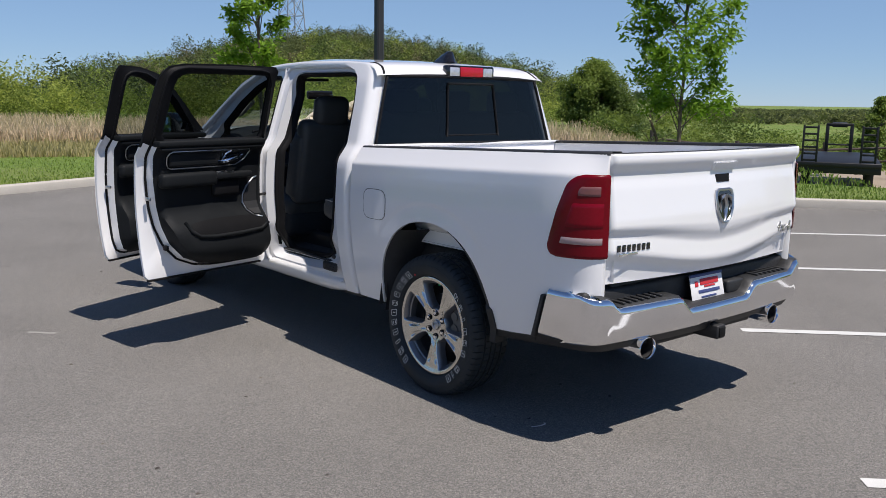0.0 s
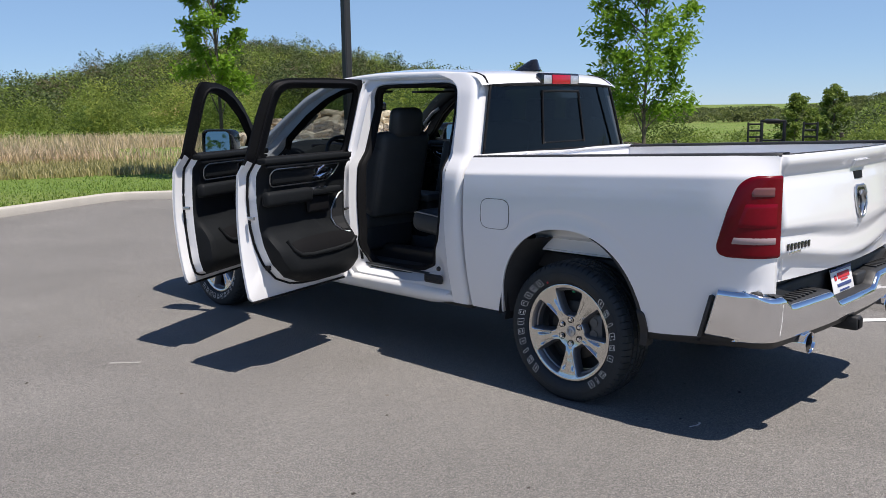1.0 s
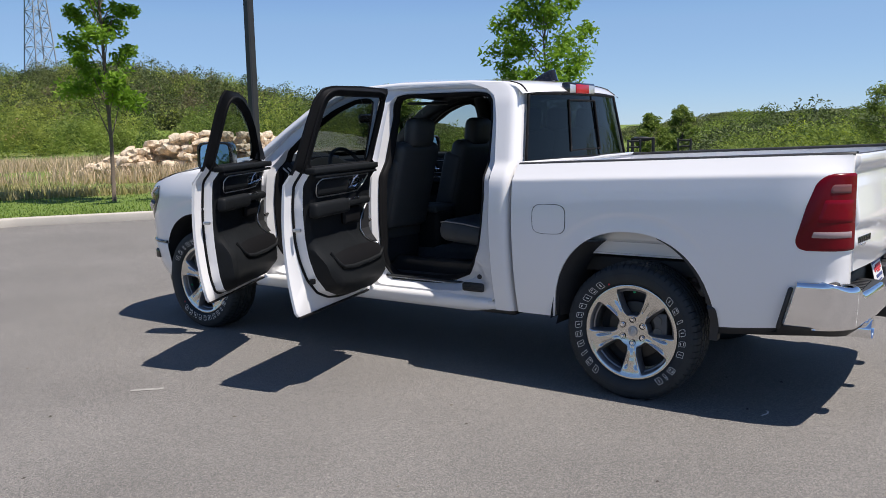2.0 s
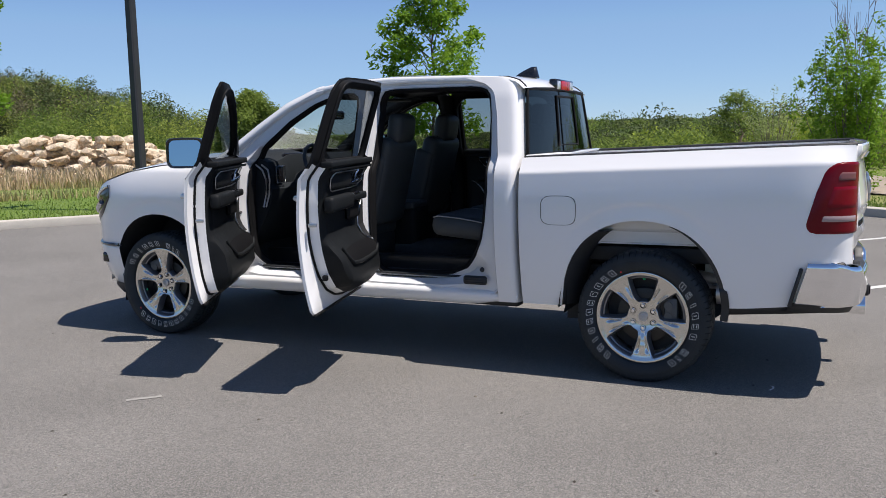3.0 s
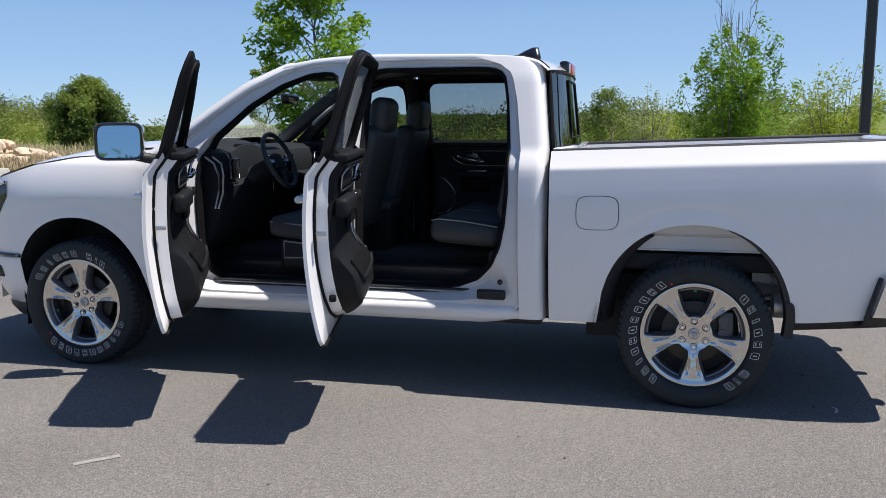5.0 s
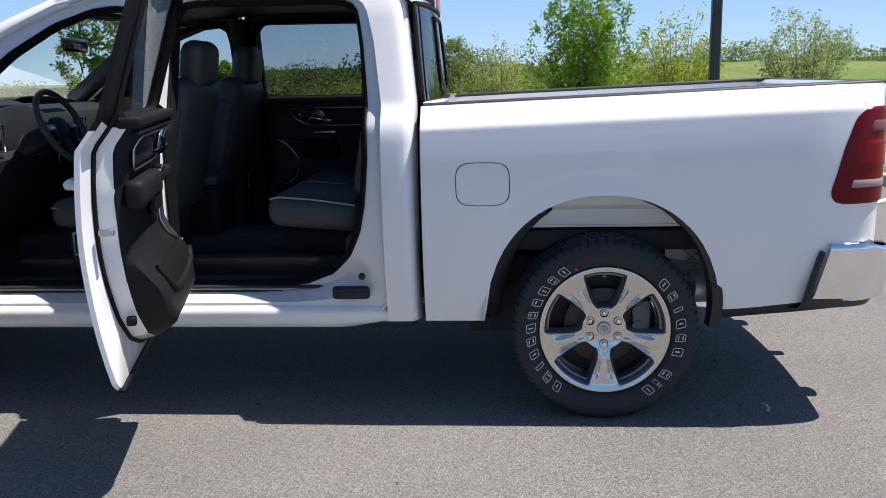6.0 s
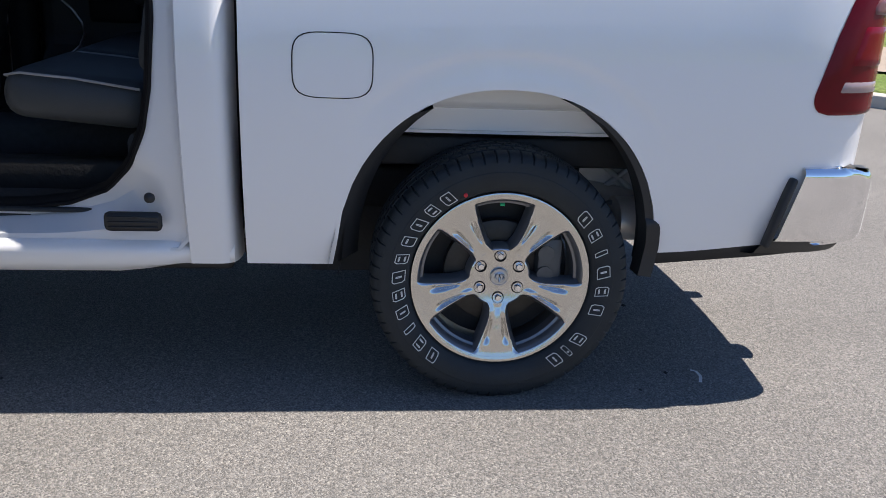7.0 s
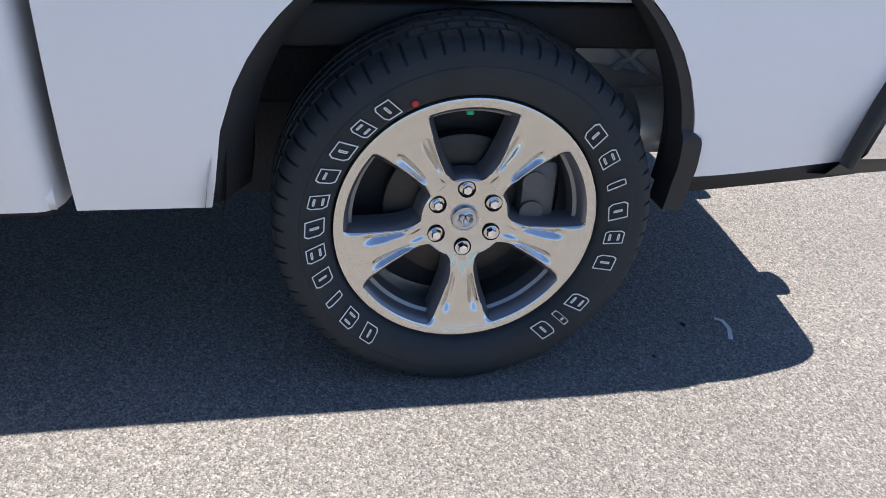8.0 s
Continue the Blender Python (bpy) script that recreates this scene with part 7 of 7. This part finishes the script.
for x0 in (-0.70, 0.70, -0.16, 0.16):
    bm = bmesh.new()
    box(bm, (x0, 2.905, 1.30), (0.10, 0.03, 0.13), 0.012)
    vent = part("air_vent", bm, GLOSSBLACK, dash)
    bm = bmesh.new()
    pts = [(x0 - 0.055, 2.886, 1.235), (x0 - 0.055, 2.886, 1.365), (x0 + 0.055, 2.886, 1.365), (x0 + 0.055, 2.886, 1.235)]
    tube(bm, pts + [pts[0]], 0.005, 6, False)
    part("vent_frame", bm, SATIN, dash)
for o in (0.0, 0.055):
    tube_part("dash_end_trim", [(-0.828, 3.03 - o, 1.38), (-0.83, 2.97 - o, 1.34), (-0.83, 2.935 - o * 0.6, 1.26), (-0.83, 2.94 - o * 0.5, 1.15), (-0.83, 2.97 - o * 0.4, 1.05)], 0.007, SATIN, dash, 6, "curved satin trim")
bm = bmesh.new()
box(bm, (0, 2.895, 1.22), (0.24, 0.02, 0.22), 0.01)
part("screen", bm, GLOSSBLACK, dash, "dark touch screen")
bm = bmesh.new()
box(bm, (-0.42, 2.945, 1.40), (0.34, 0.02, 0.12), 0.01, m=None)
part("instrument_panel", bm, GLOSSBLACK, dash)

# steering wheel
wheel_m = pose(-0.42, 2.70, 1.345, 66, 0, 0)
bm = bmesh.new()
rows = []
for k in range(48):
    a = 2 * math.pi * k / 48
    rows.append([tuple(wheel_m @ Vector(((0.19 + 0.016 * math.cos(b)) * math.cos(a), (0.19 + 0.016 * math.cos(b)) * math.sin(a), 0.016 * math.sin(b)))) for b in (2 * math.pi * j / 10 for j in range(10))])
rows.append(rows[0])
grid(bm, rows, close=True)
steer = part("steering_wheel", bm, LEATHER, truck, "black leather steering wheel")
bm = bmesh.new()
box(bm, (0, -0.005, -0.02), (0.13, 0.12, 0.05), 0.03, m=wheel_m, seg=3)
part("horn_pad", bm, TRIM, steer)
for a, w in ((0, 0.035), (180, 0.035), (270, 0.05)):
    bm = bmesh.new()
    box(bm, (0.125, 0, -0.012), (0.13, w, 0.018), 0.006, m=wheel_m @ pose(0, 0, 0, 0, 0, a))
    part("spoke", bm, SATIN if a != 270 else TRIM, steer)
tube_part("steering_column", [(-0.42, 2.73, 1.325), (-0.42, 3.0, 1.20)], 0.055, TRIM, steer, 14)
bm = bmesh.new()
box(bm, (0, 2.80, 1.765), (0.26, 0.04, 0.075), 0.018)
part("rear_view_mirror", bm, GLOSSBLACK, truck, "interior mirror on the windscreen")
for sx in (-1, 1):
    bm = bmesh.new()
    box(bm, (sx * 0.38, 2.44, 1.885), (0.40, 0.16, 0.02), 0.008)
    part("sun_visor", bm, TRIM, truck)


# seats
def cushion(name, c, s, r, m, parent, tilt=0, label=""):
    bm = bmesh.new()
    box(bm, (0, 0, 0), s, r, seg=4)
    ob = part(name, bm, m, parent, label)
    ob.matrix_local = pose(*c, tilt, 0, 0)
    return ob


for sx in (-1, 1):
    seat = part("front_seat", (lambda b: (box(b, (sx * 0.42, 2.38, 0.74), (0.50, 0.46, 0.22), 0.05, seg=3), b)[1])(bmesh.new()), TRIM, truck, "black leather front seat with pale piping")
    cushion("seat_cushion", (sx * 0.42, 2.41, 0.90), (0.53, 0.54, 0.14), 0.05, LEATHER, seat, 6)
    cushion("seat_back", (sx * 0.42, 2.07, 1.24), (0.51, 0.15, 0.68), 0.06, LEATHER, seat, 14)
    for s2 in (-1, 1):
        cushion("side_bolster", (sx * 0.42 + s2 * 0.225, 2.11, 1.21), (0.09, 0.17, 0.52), 0.04, LEATHER, seat, 14)
    cushion("headrest", (sx * 0.42, 1.955, 1.640), (0.30, 0.13, 0.23), 0.062, LEATHER, seat, 8)
    tube_part("piping", [(sx * 0.42 - 0.255, 2.67, 0.955), (sx * 0.42 - 0.262, 2.41, 0.935), (sx * 0.42 - 0.255, 2.20, 0.90)], 0.005, STITCH, seat, 6, "pale grey piping")
    bm = bmesh.new()
    pts = [(-0.675, 2.57, 0.83), (-0.675, 2.27, 0.80), (-0.675, 2.27, 0.73), (-0.675, 2.57, 0.72)]
    if sx < 0:
        tube(bm, pts + [pts[0]], 0.006, 6, False)
        part("switch_frame", bm, STITCH, seat, "pale seat switch surround")
cons = part("centre_console", (lambda b: (box(b, (0, 2.38, 0.82), (0.28, 0.78, 0.38), 0.05, seg=3), b)[1])(bmesh.new()), TRIMDARK, truck, "black centre console")
cushion("console_lid", (0, 2.22, 1.02), (0.28, 0.42, 0.06), 0.02, LEATHER, cons)
for sx, wdt in ((-1, 0.62), (1, 0.92)):
    cx = -0.46 if sx < 0 else 0.32
    seat = cushion("rear_seat", (cx, 1.34, 0.925), (wdt, 0.46, 0.16), 0.07, LEATHER, truck, 5, "black leather rear bench section with pale piping")
    seat2 = part("seat_back", (lambda b: (box(b, (0, 0, 0), (wdt, 0.14, 0.66), 0.05, seg=3), b)[1])(bmesh.new()), LEATHER, truck, "black leather rear backrest")
    seat2.matrix_local = pose(cx, 1.03, 1.33, 10, 0, 0)
    bm = bmesh.new()
    tube(bm, [(cx - wdt / 2 + 0.012, 1.14, 0.965), (cx - wdt / 2 + 0.012, 1.34, 0.995), (cx - wdt / 2 + 0.012, 1.50, 1.008), (cx - wdt / 2 + 0.04, 1.555, 0.996), (cx - wdt / 2 + 0.10, 1.568, 0.985), (cx + wdt / 2 - 0.03, 1.568, 0.985)], 0.0045, 6)
    part("piping", bm, STITCH, truck, "pale grey piping")
for x in (-0.48, 0.0, 0.48):
    cushion("rear_headrest", (x, 0.97, 1.72), (0.27, 0.10, 0.17), 0.04, LEATHER, truck, 6, "black rear headrest")
bm = bmesh.new()
box(bm, (0, 1.05, 0.70), (1.5, 0.30, 0.24), 0.03)
part("under_seat_storage", bm, CARPET, truck)


# ---- marks and litter on the asphalt ----
bm = bmesh.new()
pts = [(-0.80, -0.775), (-0.812, -0.793), (-0.85, -0.795), (-0.90, -0.776)]
strip(bm, pts, 0.012, 0.003)
tagged(part("chalk_mark", bm, PAINTLINE, smooth=False), "short curved white scratch on the asphalt", "mark", kind="structure")
bm = bmesh.new()
strip(bm, [(-2.508, 2.84), (-2.44, 2.78), (-2.39, 2.72), (-2.358, 2.69)], 0.04, 0.003)
tagged(part("scuff_mark", bm, mat("faint_scuff", (0.30, 0.29, 0.27), 0.9, 0, 0.4, 30), smooth=False), "faint pale scuff on the asphalt", "mark", kind="structure")
rs = random.Random(21)
verts, faces = [], []
for _ in range(260):
    x, y = rs.uniform(-7, 1.5), rs.uniform(-5.5, 6.5)
    s = rs.uniform(0.004, 0.012)
    a = rs.uniform(0, 6.283)
    i = len(verts)
    for k in range(4):
        b = a + k * 1.571 + rs.uniform(-.3, .3)
        verts.append((x + s * math.cos(b) * 1.4, y + s * math.sin(b), 0.0005))
    verts.append((x, y, s * 0.7))
    faces += [(i, i + 1, i + 4), (i + 1, i + 2, i + 4), (i + 2, i + 3, i + 4), (i + 3, i, i + 4)]
tagged(raw("grit", verts, faces, mat("dark_grit", (0.10, 0.085, 0.07), 0.9, 0, 0.3, 40, island=0.7)), "loose dark grit and bits on the asphalt", "grit", kind="stuff")
